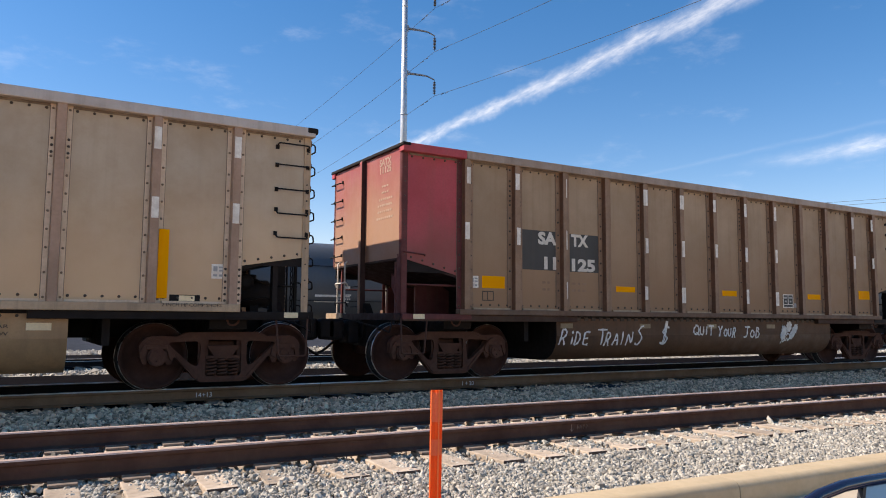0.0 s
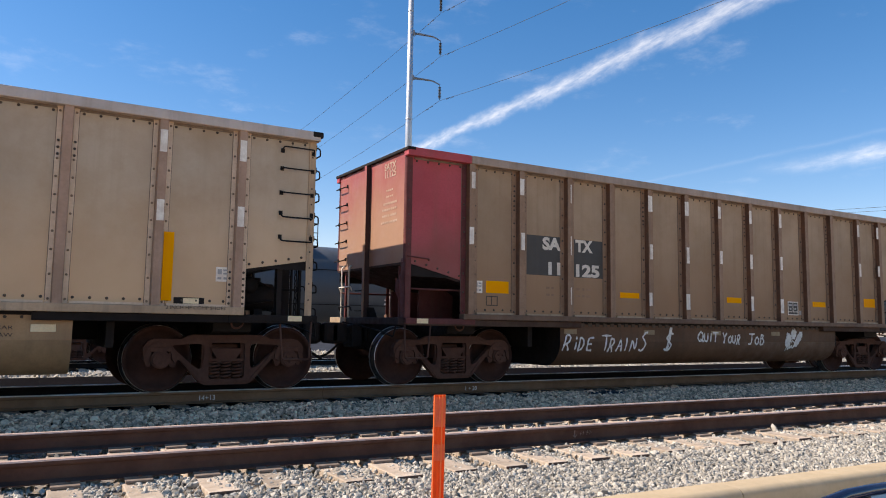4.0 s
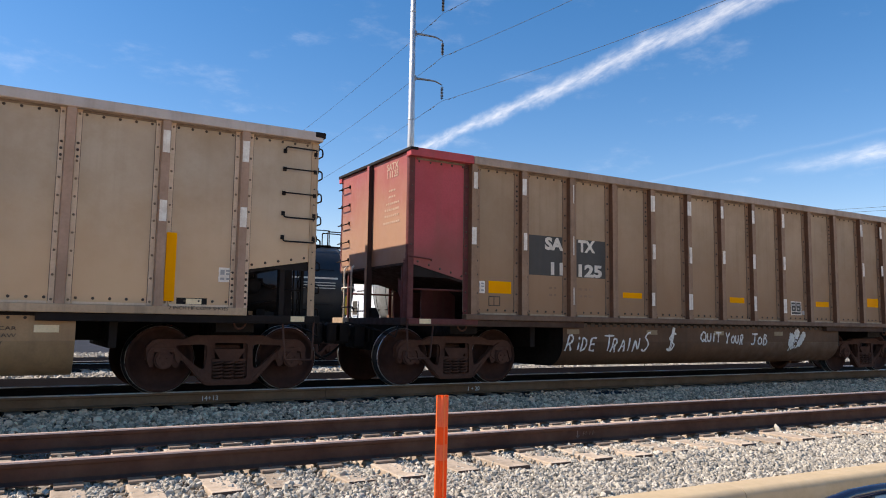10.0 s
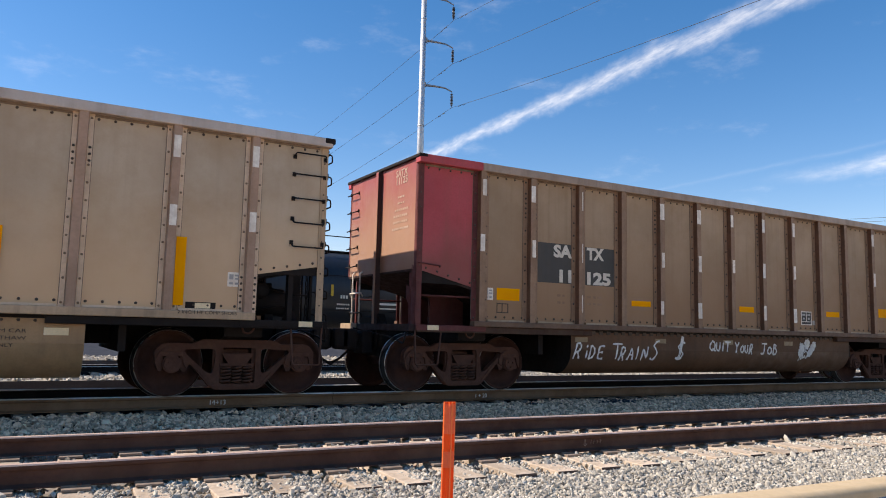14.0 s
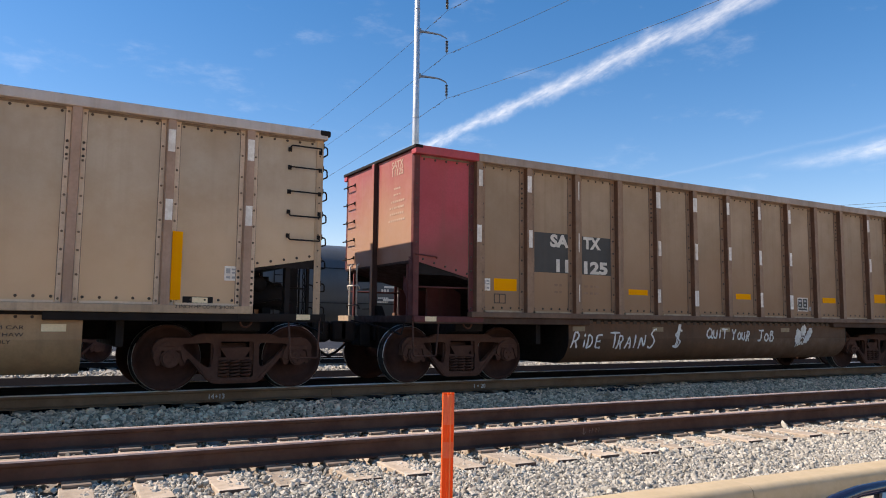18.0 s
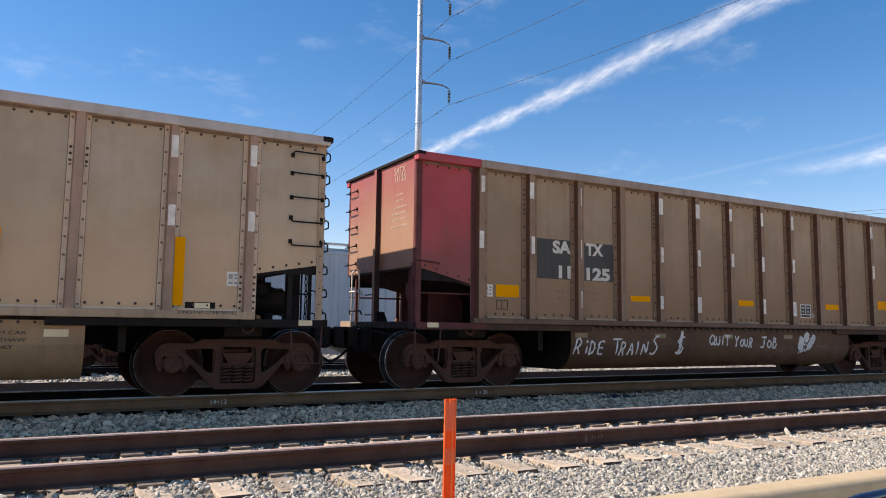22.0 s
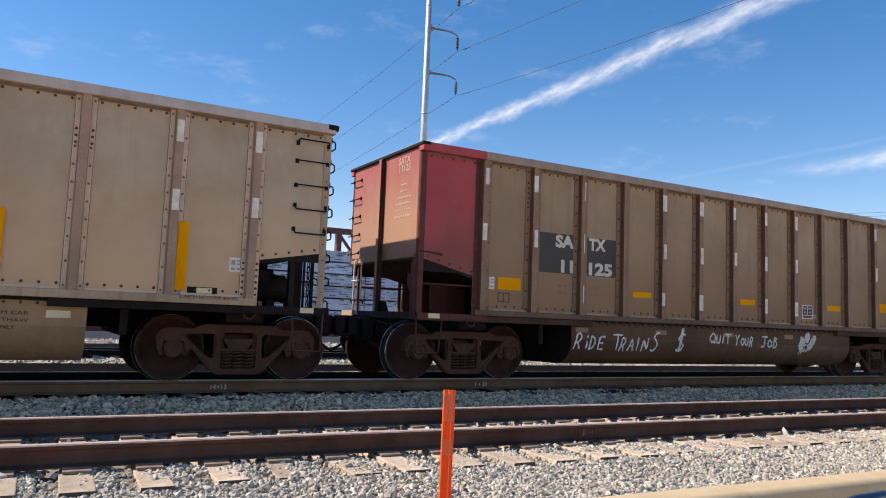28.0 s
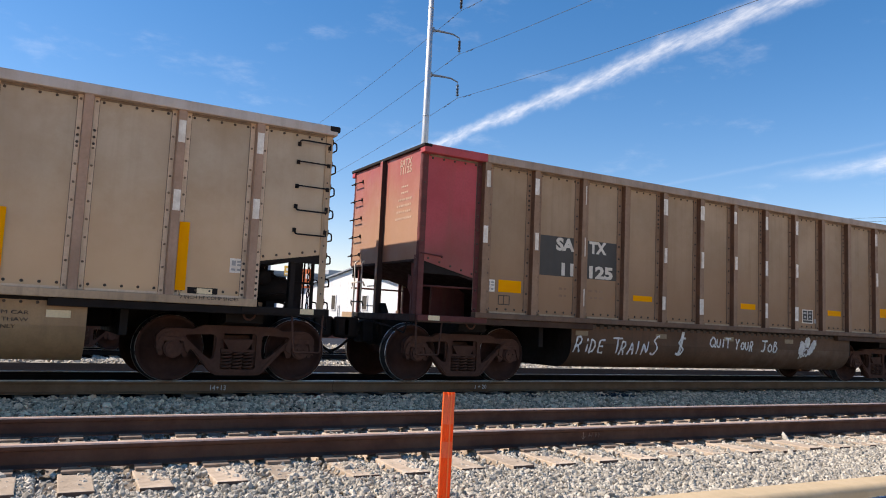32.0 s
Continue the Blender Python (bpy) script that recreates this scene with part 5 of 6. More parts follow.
for i, (txt, wide) in enumerate((("NUM CAR", 0.43), ("NT THAW", 0.43), ("T ONLY", 0.30))):
    x1 = -1.74 if i < 2 else -1.87
    word(tan_car, txt, x1 - wide, x1, 0.845 - 0.085 * i, 0.89 - 0.085 * i, -1.464 if i < 2 else -1.462, mat("dark_stencil_paint", (0.07, 0.055, 0.04)), 0.0)
sheet("reflector", tan_car, -1.56, -1.29, 0.82, 0.91, -1.46, M_CREAM, "cream reflective tag")
for x in (6.63, 8.55, 10.42, 12.3):
    sheet("reflector", olive_car, x, x + 0.28, 0.85, 0.935, -1.46, mat("dusty_reflector", (0.4, 0.3, 0.17), (0.29, 0.2, 0.11), 0.6), "dust-covered reflective tag")
# red end: small faded stencil lines on the dusty end sheet
bm = bmesh.new()
lines = [(3.16, 0.028, -0.80, -1.05, 4), (3.06, 0.028, -0.80, -1.05, 4), (2.95, 0.035, -0.70, -1.2, 7), (2.85, 0.035, -0.66, -1.2, 7), (2.75, 0.035, -0.66, -1.18, 7), (2.64, 0.035, -0.62, -1.22, 8)]
rnd = random.Random(3)
for z, hh, ya, yb, n in lines:
    for k in range(n):
        a = ya + (yb - ya) * k / n
        b = ya + (yb - ya) * (k + rnd.uniform(0.55, 0.85)) / n
        box(bm, -CAR_L / 2 - 0.004, -CAR_L / 2, min(a, b), max(a, b), z - hh, z)
M_PALE = mat("pale_stencil", (0.52, 0.36, 0.27), (0.42, 0.27, 0.19), 0.7)
for txt, z in (("SATX", 3.49), ("11125", 3.362)):
    ob = letters(txt, 0.16, "lettering", M_PALE, olive_car, pose(0, 0, 0), 0.004)
    wide = max(v.co.x for v in ob.data.vertices)
    ob.data.transform(Matrix.Translation((-CAR_L / 2 - 0.003, -0.71, z)) @ Matrix.Rotation(radians(-90), 4, "Z") @ Matrix.Diagonal((0.43 / wide, 1, 1, 1)))
part("stencil_text", bm, mat("pale_stencil", (0.55, 0.42, 0.3), (0.45, 0.33, 0.22), 0.7), olive_car, "faded cream stencil lines")["kind"] = "stuff"
# vertical handhold and latch rod on the red corner
bm = bmesh.new()
pipe(bm, [(-CAR_L / 2 + 0.02, -1.525, 2.03), (-CAR_L / 2 + 0.42, -1.535, 2.0), (-CAR_L / 2 + 0.42, -1.49, 1.98)], 0.011, 6)
part("grab_iron", bm, M_RED_DARK, olive_car, "dark red bent grab iron")

# ---- spray-painted words on the tub of the olive car ----
STROKES = {
    "R": "00-14-28 28-58-66-44-13 33-50", "I": "20-38", "D": "00-18 18-57-64-41-00", "E": "60-00-18-78 04-54", "T": "08-88 48-40", "A": "00-48-60 13-53",
    "N": "00-18-60-78", "S": "78-58-26-45-63-30-01", "Q": "48-15-12-40-72-76-48 42-80", "U": "08-02-30-61-68", "Y": "08-34-68 34-20", "O": "48-15-12-40-72-76-48",
    "J": "28-88 58-52-30-11", "B": "00-18-57-35-04 35-63-40-00", "$": "78-48-16-44-63-40-01 4b-20 5b-30", "i": "20-25 27-29",
}


def tub_y(z):
    if z >= 0.72:
        return -1.462
    s = min(1.0, (0.72 - z) / 0.44)
    return -1.022 - 0.44 * math.sqrt(1 - s * s)


def spray(car, strokes, x0, z0, w, h, lean=0.12, fat=0.038):
    """One letter as brush strokes that follow the curved belly."""
    bm = bmesh.new()
    for layer, run in enumerate(strokes.split()):
        pts = [Vector((int(c[0], 16) / 8, int(c[1], 16) / 8)) for c in run.split("-")]
        dense = []
        for a, b in zip(pts, pts[1:]):
            dense += [a.lerp(b, k / 4) for k in range(4)]
        dense.append(pts[-1])
        smooth = dense
        for _ in range(2):
            smooth = [smooth[0]] + [(smooth[i - 1] + smooth[i] * 2 + smooth[i + 1]) / 4 for i in range(1, len(smooth) - 1)] + [smooth[-1]]
        prev = None
        n = len(smooth)
        for i, p in enumerate(smooth):
            t = (smooth[min(i + 1, n - 1)] - smooth[max(i - 1, 0)])
            d = Vector((t.x * w, t.y * h))
            d = d.normalized() if d.length > 1e-6 else Vector((1, 0))
            side = Vector((-d.y, d.x)) * fat * (0.42 + 0.14 * math.sin(i * 1.7 + x0 * 9))
            x, z = x0 + p.x * w + lean * p.y * h, z0 + p.y * h
            row = [bm.verts.new((x + side.x * q - car.location.x, tub_y(z + side.y * q) - 0.003 - 0.0026 * layer, z + side.y * q)) for q in (-1, 1)]
            if prev:
                bm.faces.new((prev[0], prev[1], row[1], row[0]))
            prev = row
    ob = part("graffiti_letter", bm, M_CHALK, car, "white spray-painted letter")
    sol = ob.modifiers.new("paint", "SOLIDIFY")
    sol.thickness, sol.offset = 0.002, 0
    return ob


GRAFFITI = [("R", 6.60, 0.56, 0.20, 0.27), ("i", 6.86, 0.57, 0.09, 0.21), ("D", 6.95, 0.555, 0.15, 0.235), ("E", 7.14, 0.56, 0.17, 0.225),
            ("T", 7.47, 0.555, 0.23, 0.27), ("R", 7.66, 0.53, 0.16, 0.24), ("A", 7.86, 0.54, 0.17, 0.25), ("I", 8.06, 0.55, 0.09, 0.24), ("N", 8.20, 0.535, 0.16, 0.25), ("S", 8.42, 0.53, 0.22, 0.36),
            ("$", 9.08, 0.54, 0.25, 0.33), ("Q", 9.99, 0.72, 0.19, 0.2), ("U", 10.20, 0.72, 0.13, 0.17), ("I", 10.37, 0.72, 0.06, 0.17), ("T", 10.44, 0.71, 0.16, 0.19),
            ("Y", 10.74, 0.69, 0.15, 0.21), ("O", 10.90, 0.69, 0.12, 0.15), ("U", 11.04, 0.69, 0.11, 0.16), ("R", 11.17, 0.66, 0.12, 0.2),
            ("J", 11.50, 0.66, 0.22, 0.22), ("O", 11.73, 0.66, 0.15, 0.16), ("B", 11.92, 0.66, 0.15, 0.22)]
for ch, x, z, w, h in GRAFFITI:
    spray(olive_car, STROKES[ch], x, z, w, h)
# the sprayed flower-like tag: petals filled with overlapping strokes round a bare middle
PETAL = "48-26-13-11-30-52-65-56-48 47-31 37-22 57-41"
for x, z, w, h, lean in ((12.98, 0.80, 0.2, 0.2, 0.0), (13.12, 0.72, 0.19, 0.21, 0.55), (12.84, 0.73, 0.19, 0.17, -0.35), (12.78, 0.635, 0.17, 0.14, -0.2), (13.06, 0.64, 0.16, 0.17, 0.5)):
    spray(olive_car, PETAL, x, z, w, h, lean, 0.085)
for run, x, z, w in (("08-30-46-60-88", 12.86, 0.56, 0.22), ("00-28-40-68", 12.79, 0.53, 0.16), ("04-48-84", 12.94, 0.62, 0.14)):
    spray(olive_car, run, x, z, w, 0.14, 0.1, 0.03)
ARROW_X = 3.46
# chalk marks on the webs of the rails
for txt, x0, y, z0 in (("14+13", 0.585, -0.7525 - 0.0135, -0.132), ("1 + 20", 5.02, -0.7525 - 0.0125, -0.132)):
    ob = letters(txt, 0.095, "chalk_mark", M_CHALK, None, pose(x0, y, z0), 0.0, 0.001)
    tagged(ob, "white chalk figures on the rail web", "chalk mark")
bm = bmesh.new()
for a, b in (((0, 0.08), (0, 0)), ((0, 0), (-0.025, 0.028)), ((0, 0), (0.025, 0.028))):
    beam(bm, (a[0], 0, a[1]), (b[0], 0, b[1]), 0.008, 0.002)
for k, s in enumerate((0.0, 0.035, 0.085, 0.125)):
    beam(bm, (0.075 + s, 0, 0.02), (0.085 + s, 0, 0.065), 0.006, 0.002)
    beam(bm, (0.07 + s, 0, 0.035 + 0.01 * k), (0.1 + s, 0, 0.04), 0.006, 0.002)
ob = tagged(part("chalk_mark", bm, mat("rubbed_chalk", (0.34, 0.24, 0.19), (0.24, 0.16, 0.12), 0.8)), "rubbed chalk arrow on the near rail web", "chalk mark")
ob.matrix_basis = pose(ARROW_X, A_Y - 0.7525 + SKEW * ARROW_X - 0.0125, A_TOP - 0.125, 0, 0, A_TURN)

# ---- the freight train passing on the far track ----
SPEED = 4.15
MOVING = []       # (car, x at the start, wheelsets)
M_TANK = [mat("black_tank_paint", (0.016, 0.018, 0.022), (0.026, 0.028, 0.032), 0.42, 0, 0.6, 0.03, 50, 0.2, (0.05, 0.045, 0.04)),
          mat("charcoal_tank_paint", (0.075, 0.08, 0.085), (0.1, 0.105, 0.11), 0.45, 0, 0.6, 0.03, 50, 0.2, (0.07, 0.065, 0.06))]
# tank heads: sun and sky sheen are put into the grey
M_TANK_END = mat("grey_weathered_head", (0.26, 0.27, 0.265), (0.17, 0.175, 0.17), 0.4, 0, 1.2, 0.03, 50, 0.3)
M_TANK_PALE = mat("grey_weathered_shield", (0.1, 0.11, 0.112), (0.07, 0.077, 0.08), 0.6, 0, 1.2, 0.03, 50, 0.3)
M_HOPPER = mat("pale_grey_hopper_paint", (0.6, 0.61, 0.61), (0.5, 0.51, 0.51), 0.5, 0, 0.7, 0.03, 50, 0.3, (0.3, 0.29, 0.27))
M_BROWN = mat("oxide_brown_paint", (0.16, 0.055, 0.042), (0.11, 0.042, 0.034), 0.6, 0, 1.2, 0.05, 50, 0.3)
M_WRAP = mat("printed_lumber_wrap", (0.72, 0.75, 0.82), (0.58, 0.61, 0.7), 0.5, 0, 3, 0.1, 12, varied=0.12)
M_WRAP_INK = mat("grey_wrap_print", (0.2, 0.23, 0.32), None, 0.6)
M_LUMBER = mat("raw_lumber", (0.5, 0.36, 0.2), (0.4, 0.28, 0.15), 0.8, 0, 4, 0.2, 40)


def frame_of(name, label, x0, x1):
    """An empty car frame with its trucks and couplers; x0 is the leading (left) end at the start."""
    L = x1 - x0
    car = tagged(empty(name, (x0 + x1) / 2, C_Y, C_TOP), label, "railway car", group="passing freight train")
    h = L / 2
    wheels = make_truck(car, -h + 1.9) + make_truck(car, h - 1.9)
    for e in (-1, 1):
        coupler(car, e * (h - 0.15), e)
    MOVING.append((car, (x0 + x1) / 2, wheels))
    return car, h


def side_print(car, x0, z, y, n, hh, ww, material):
    bm = bmesh.new()
    rnd = random.Random(int(x0 * 10) + n)
    x = x0
    for k in range(n):
        w = ww * rnd.uniform(0.7, 1.2)
        box(bm, x, x + w, y - 0.004, y, z, z + hh)
        x += w * 1.35
    return part("stencil_line", bm, material, car)


def tank_car(x0, x1, shade, rail_walk, head_mat=None, mark="", bars=(), strips=()):
    car, h = frame_of("tank_car", "black steel tank car with white stencils, rolling past" if shade == 0 else "charcoal tank car with ladder and dome platform, rolling past", x0, x1)
    R, Z = 1.55, 2.85
    bm = bmesh.new()
    prof = []
    for k in range(9):
        a = math.pi / 2 * k / 8
        prof.append((-h + 0.75 - 0.75 * math.cos(a), max(0.02, R * math.sin(a))))
    prof += [(-x, r) for x, r in prof[::-1]]
    lathe(bm, prof, 48, "x", (0, 0, Z))
    tank = part("tank", bm, M_TANK[shade], car)
    for e in (-1, 1):
        bm = bmesh.new()
        lathe(bm, [(e * (h - 0.78), R + 0.006), (e * (h - 0.72), R + 0.012), (e * (h - 0.66), R + 0.002)], 48, "x", (0, 0, Z))
        part("head_band", bm, M_TANK[shade], tank)
        # head cap in a paler grey that stands for sunlight on it
        if head_mat:
            bm = bmesh.new()
            lathe(bm, [(e * (p + 0.008), r) for p, r in [(h - 0.75 + 0.75 * math.cos(math.pi / 2 * k / 8), max(0.02, R * math.sin(math.pi / 2 * k / 8)) + 0.004) for k in range(6)]], 40, "x", (0, 0, Z))
            part("head_shield", bm, head_mat, tank, "head shield with sunlight put into its grey")
            bm = bmesh.new()
            rr = R * math.sin(math.pi / 2 * 5 / 8)
            pipe(bm, [(e * (h - 0.75 + 0.75 * math.cos(math.pi / 2 * 5 / 8) + 0.02), rr * math.cos(a), Z + rr * math.sin(a)) for a in [2 * math.pi * k / 32 for k in range(32)]], 0.03, 6, close=True)
            part("shield_rim", bm, M_TANK[shade], tank)
            for y in (-0.45, 0.45):
                bm = bmesh.new()
                zs = [-0.95 + 0.19 * k for k in range(11)]
                pts = [(e * (h - 0.75 + 0.75 * math.sqrt(max(0.0, 1 - (y * y + z * z) / (R * R))) + 0.02), y, Z + z) for z in zs]
                pipe(bm, pts, 0.009, 5)
                part("weld_seam", bm, M_TANK[shade], tank)
        bm = bmesh.new()
        box(bm, *sorted((e * (h - 3.2), e * (h - 0.1))), -0.35, 0.35, 0.78, 1.35, 0.02)
        box(bm, *sorted((e * (h - 2.3), e * (h - 1.5))), -1.35, 1.35, 0.95, 1.5, 0.03)
        box(bm, *sorted((e * (h - 0.45), e * (h - 0.1))), -1.45, 1.45, 0.98, 1.06)
        part("stub_sill", bm, M_BLACK, car)
        for s in (-1, 1):
            bm = bmesh.new()
            for x in (h - 0.18, h - 0.62):
                rod(bm, (e * x, s * 1.5, 0.55), (e * x, s * 1.5, 2.15), 0.018, 6)
            for k in range(5):
                rod(bm, (e * (h - 0.18), s * 1.5, 0.6 + 0.32 * k), (e * (h - 0.62), s * 1.5, 0.6 + 0.32 * k), 0.014, 6)
            part("end_ladder", bm, M_BLACK, car)
        bm = bmesh.new()
        pipe(bm, [(e * (h - 0.14), -1.4, 1.05), (e * (h - 0.14), -1.4, 2.0), (e * (h - 0.14), 1.4, 2.0), (e * (h - 0.14), 1.4, 1.05)], 0.018, 6)
        part("end_handrail", bm, M_BLACK, car)
        bm = bmesh.new()
        box(bm, *sorted((e * (h - 0.72), e * (h - 0.6))), -1.5, -1.485, 1.75, 2.7)
        ob = part("reflector", bm, mat("yellow_green_reflector", (0.85, 0.5, 0.04), None, 0.4), car, "yellow reflective strip")
    # dome, platform, ladders
    bm = bmesh.new()
    rod(bm, (0, 0, Z + R - 0.12), (0, 0, Z + R + 0.42), 0.42, 24)
    rod(bm, (0, 0, Z + R + 0.42), (0, 0, Z + R + 0.5), 0.3, 24)
    part("dome", bm, M_TANK[shade], car)
    bm = bmesh.new()
    box(bm, -1.3, 1.3, -1.15, -0.5, Z + R - 0.12, Z + R - 0.08)
    box(bm, -1.3, 1.3, 0.5, 1.15, Z + R - 0.12, Z + R - 0.08)
    for s in (-1, 1):
        for x in (-1.3, 0, 1.3):
            rod(bm, (x, s * 1.15, Z + R - 0.1), (x, s * 1.15, Z + R + 0.75), 0.018, 6)
        for z in (0.4, 0.75):
            rod(bm, (-1.3, s * 1.15, Z + R + z), (1.3, s * 1.15, Z + R + z), 0.016, 6)
    part("dome_platform", bm, M_BLACK, car, "steel grating platform with handrails")
    for s in (-1, 1):
        bm = bmesh.new()
        for x in (-0.2, 0.2):
            pipe(bm, [(x, s * 1.2, Z + R - 0.1), (x, s * 1.62, Z + 0.6), (x, s * 1.62, 1.0)], 0.02, 6)
        for k in range(9):
            rod(bm, (-0.2, s * 1.62, 1.1 + k * 0.28), (0.2, s * 1.62, 1.1 + k * 0.28), 0.014, 6)
        part("ladder", bm, M_BLACK, car)
    if rail_walk:
        bm = bmesh.new()
        box(bm, -h + 0.9, h - 0.9, -0.35, 0.35, Z + R + 0.02, Z + R + 0.06)
        n = 8
        for k in range(n + 1):
            x = -h + 1.0 + (2 * h - 2.0) * k / n
            rod(bm, (x, -0.4, Z + R - 0.02), (x, -0.4, Z + R + 0.62), 0.02, 6)
        rod(bm, (-h + 1.0, -0.4, Z + R + 0.62), (h - 1.0, -0.4, Z + R + 0.62), 0.02, 6)
        part("top_walkway", bm, M_BLACK, car, "top walkway with a thin handrail")
    for e in (-1, 1):
        bm = bmesh.new()
        x = e * (h - (0.62 if rail_walk else 1.1))
        up = 0.6 if rail_walk else 0.3
        box(bm, x - 0.45, x + 0.45, -0.3, 0.3, Z + R - 0.01, Z + R + 0.03)
        pipe(bm, [(x - 0.4, -0.3, Z + R), (x - 0.4, -0.3, Z + R + up), (x + 0.4, -0.3, Z + R + up), (x + 0.4, -0.3, Z + R)], 0.022, 6)
        pipe(bm, [(x - 0.4, 0.3, Z + R), (x - 0.4, 0.3, Z + R + up), (x + 0.4, 0.3, Z + R + up), (x + 0.4, 0.3, Z + R)], 0.022, 6)
        part("end_platform", bm, M_BLACK, car, "small end platform with a loop rail")
    # white stencils on the near side, mostly unreadable
    def skin(z):
        return -math.sqrt(max(0.1, R * R - (z - Z) ** 2)) - 0.006
    rows = [(2.66, 6, 0.2, 0.15, -h + 1.9), (2.44, 9, 0.06, 0.13, -h + 1.25), (2.31, 9, 0.06, 0.13, -h + 1.25), (2.55, 3, 0.12, 0.1, h - 4.5), (2.3, 6, 0.06, 0.07, h - 4.6), (2.15, 6, 0.06, 0.07, h - 4.6)]
    if mark:
        letters(mark, 0.3, "lettering", M_LETTER, car, pose(-h + 0.98, skin(2.66) - 0.004, 2.66), 0.012)
    for z, n, hh, ww, xo in rows:
        side_print(car, xo, z, skin(z + hh / 2), n, hh, ww, M_LETTER)
    for a, b, z0, z1 in bars:
        bm = bmesh.new()
        box(bm, a - h - x0, b - h - x0, skin(z1) - 0.004, skin(z1) + 0.01, z0, z1)
        part("white_stripe", bm, M_LETTER, car, "white painted stripe")
    for a in strips:
        bm = bmesh.new()
        box(bm, a - h - x0 - 0.05, a - h - x0 + 0.05, skin(2.85) - 0.004, skin(2.85) + 0.02, 2.63, 3.05)
        part("reflector", bm, mat("yellow_green_reflector", (0.8, 0.62, 0.05)), car, "yellow reflective strip")
    bm = bmesh.new()
    for z in (2.1, 3.4):
        y = -math.sqrt(R * R - (z - Z) ** 2) - 0.07
        rod(bm, (-h + 1.2, y, z), (h - 1.2, y, z), 0.014, 6)
        for k in range(10):
            x = -h + 1.2 + (2 * h - 2.4) * k / 9
            rod(bm, (x, y, z), (x, y + 0.1, z), 0.012, 5)
    part("side_handrail", bm, M_BLACK, car)
    return car


tank_car(-3.6, 13.71, 1, False, M_TANK_END, bars=((8.2, 9.6, 2.25, 2.33), (8.2, 9.6, 2.05, 2.1)))
tank_car(14.87, 32.11, 1, False, M_TANK_END, strips=(19.0, 24.0, 28.5))
tank_car(33.65, 51.35, 0, True, M_TANK_PALE, bars=((48.5, 50.3, 3.02, 3.12), (48.9, 50.2, 2.9, 2.93), (48.9, 50.2, 2.8, 2.83), (48.9, 50.2, 2.7, 2.73), (41.6, 42.2, 3.02, 3.1)), strips=(37.47, 40.41, 43.5, 46.6))
tank_car(52.80, 71.19, 0, True, M_TANK_END, "GLNX", ((68.3, 69.4, 2.36, 2.44), (68.3, 69.4, 2.2, 2.25)), (60.3, 66.35))
tank_car(72.45, 89.59, 1, False, None, "", ((85.2, 86.9, 2.72, 2.8), (85.2, 86.5, 2.22, 2.3)), (75.9, 78.9))


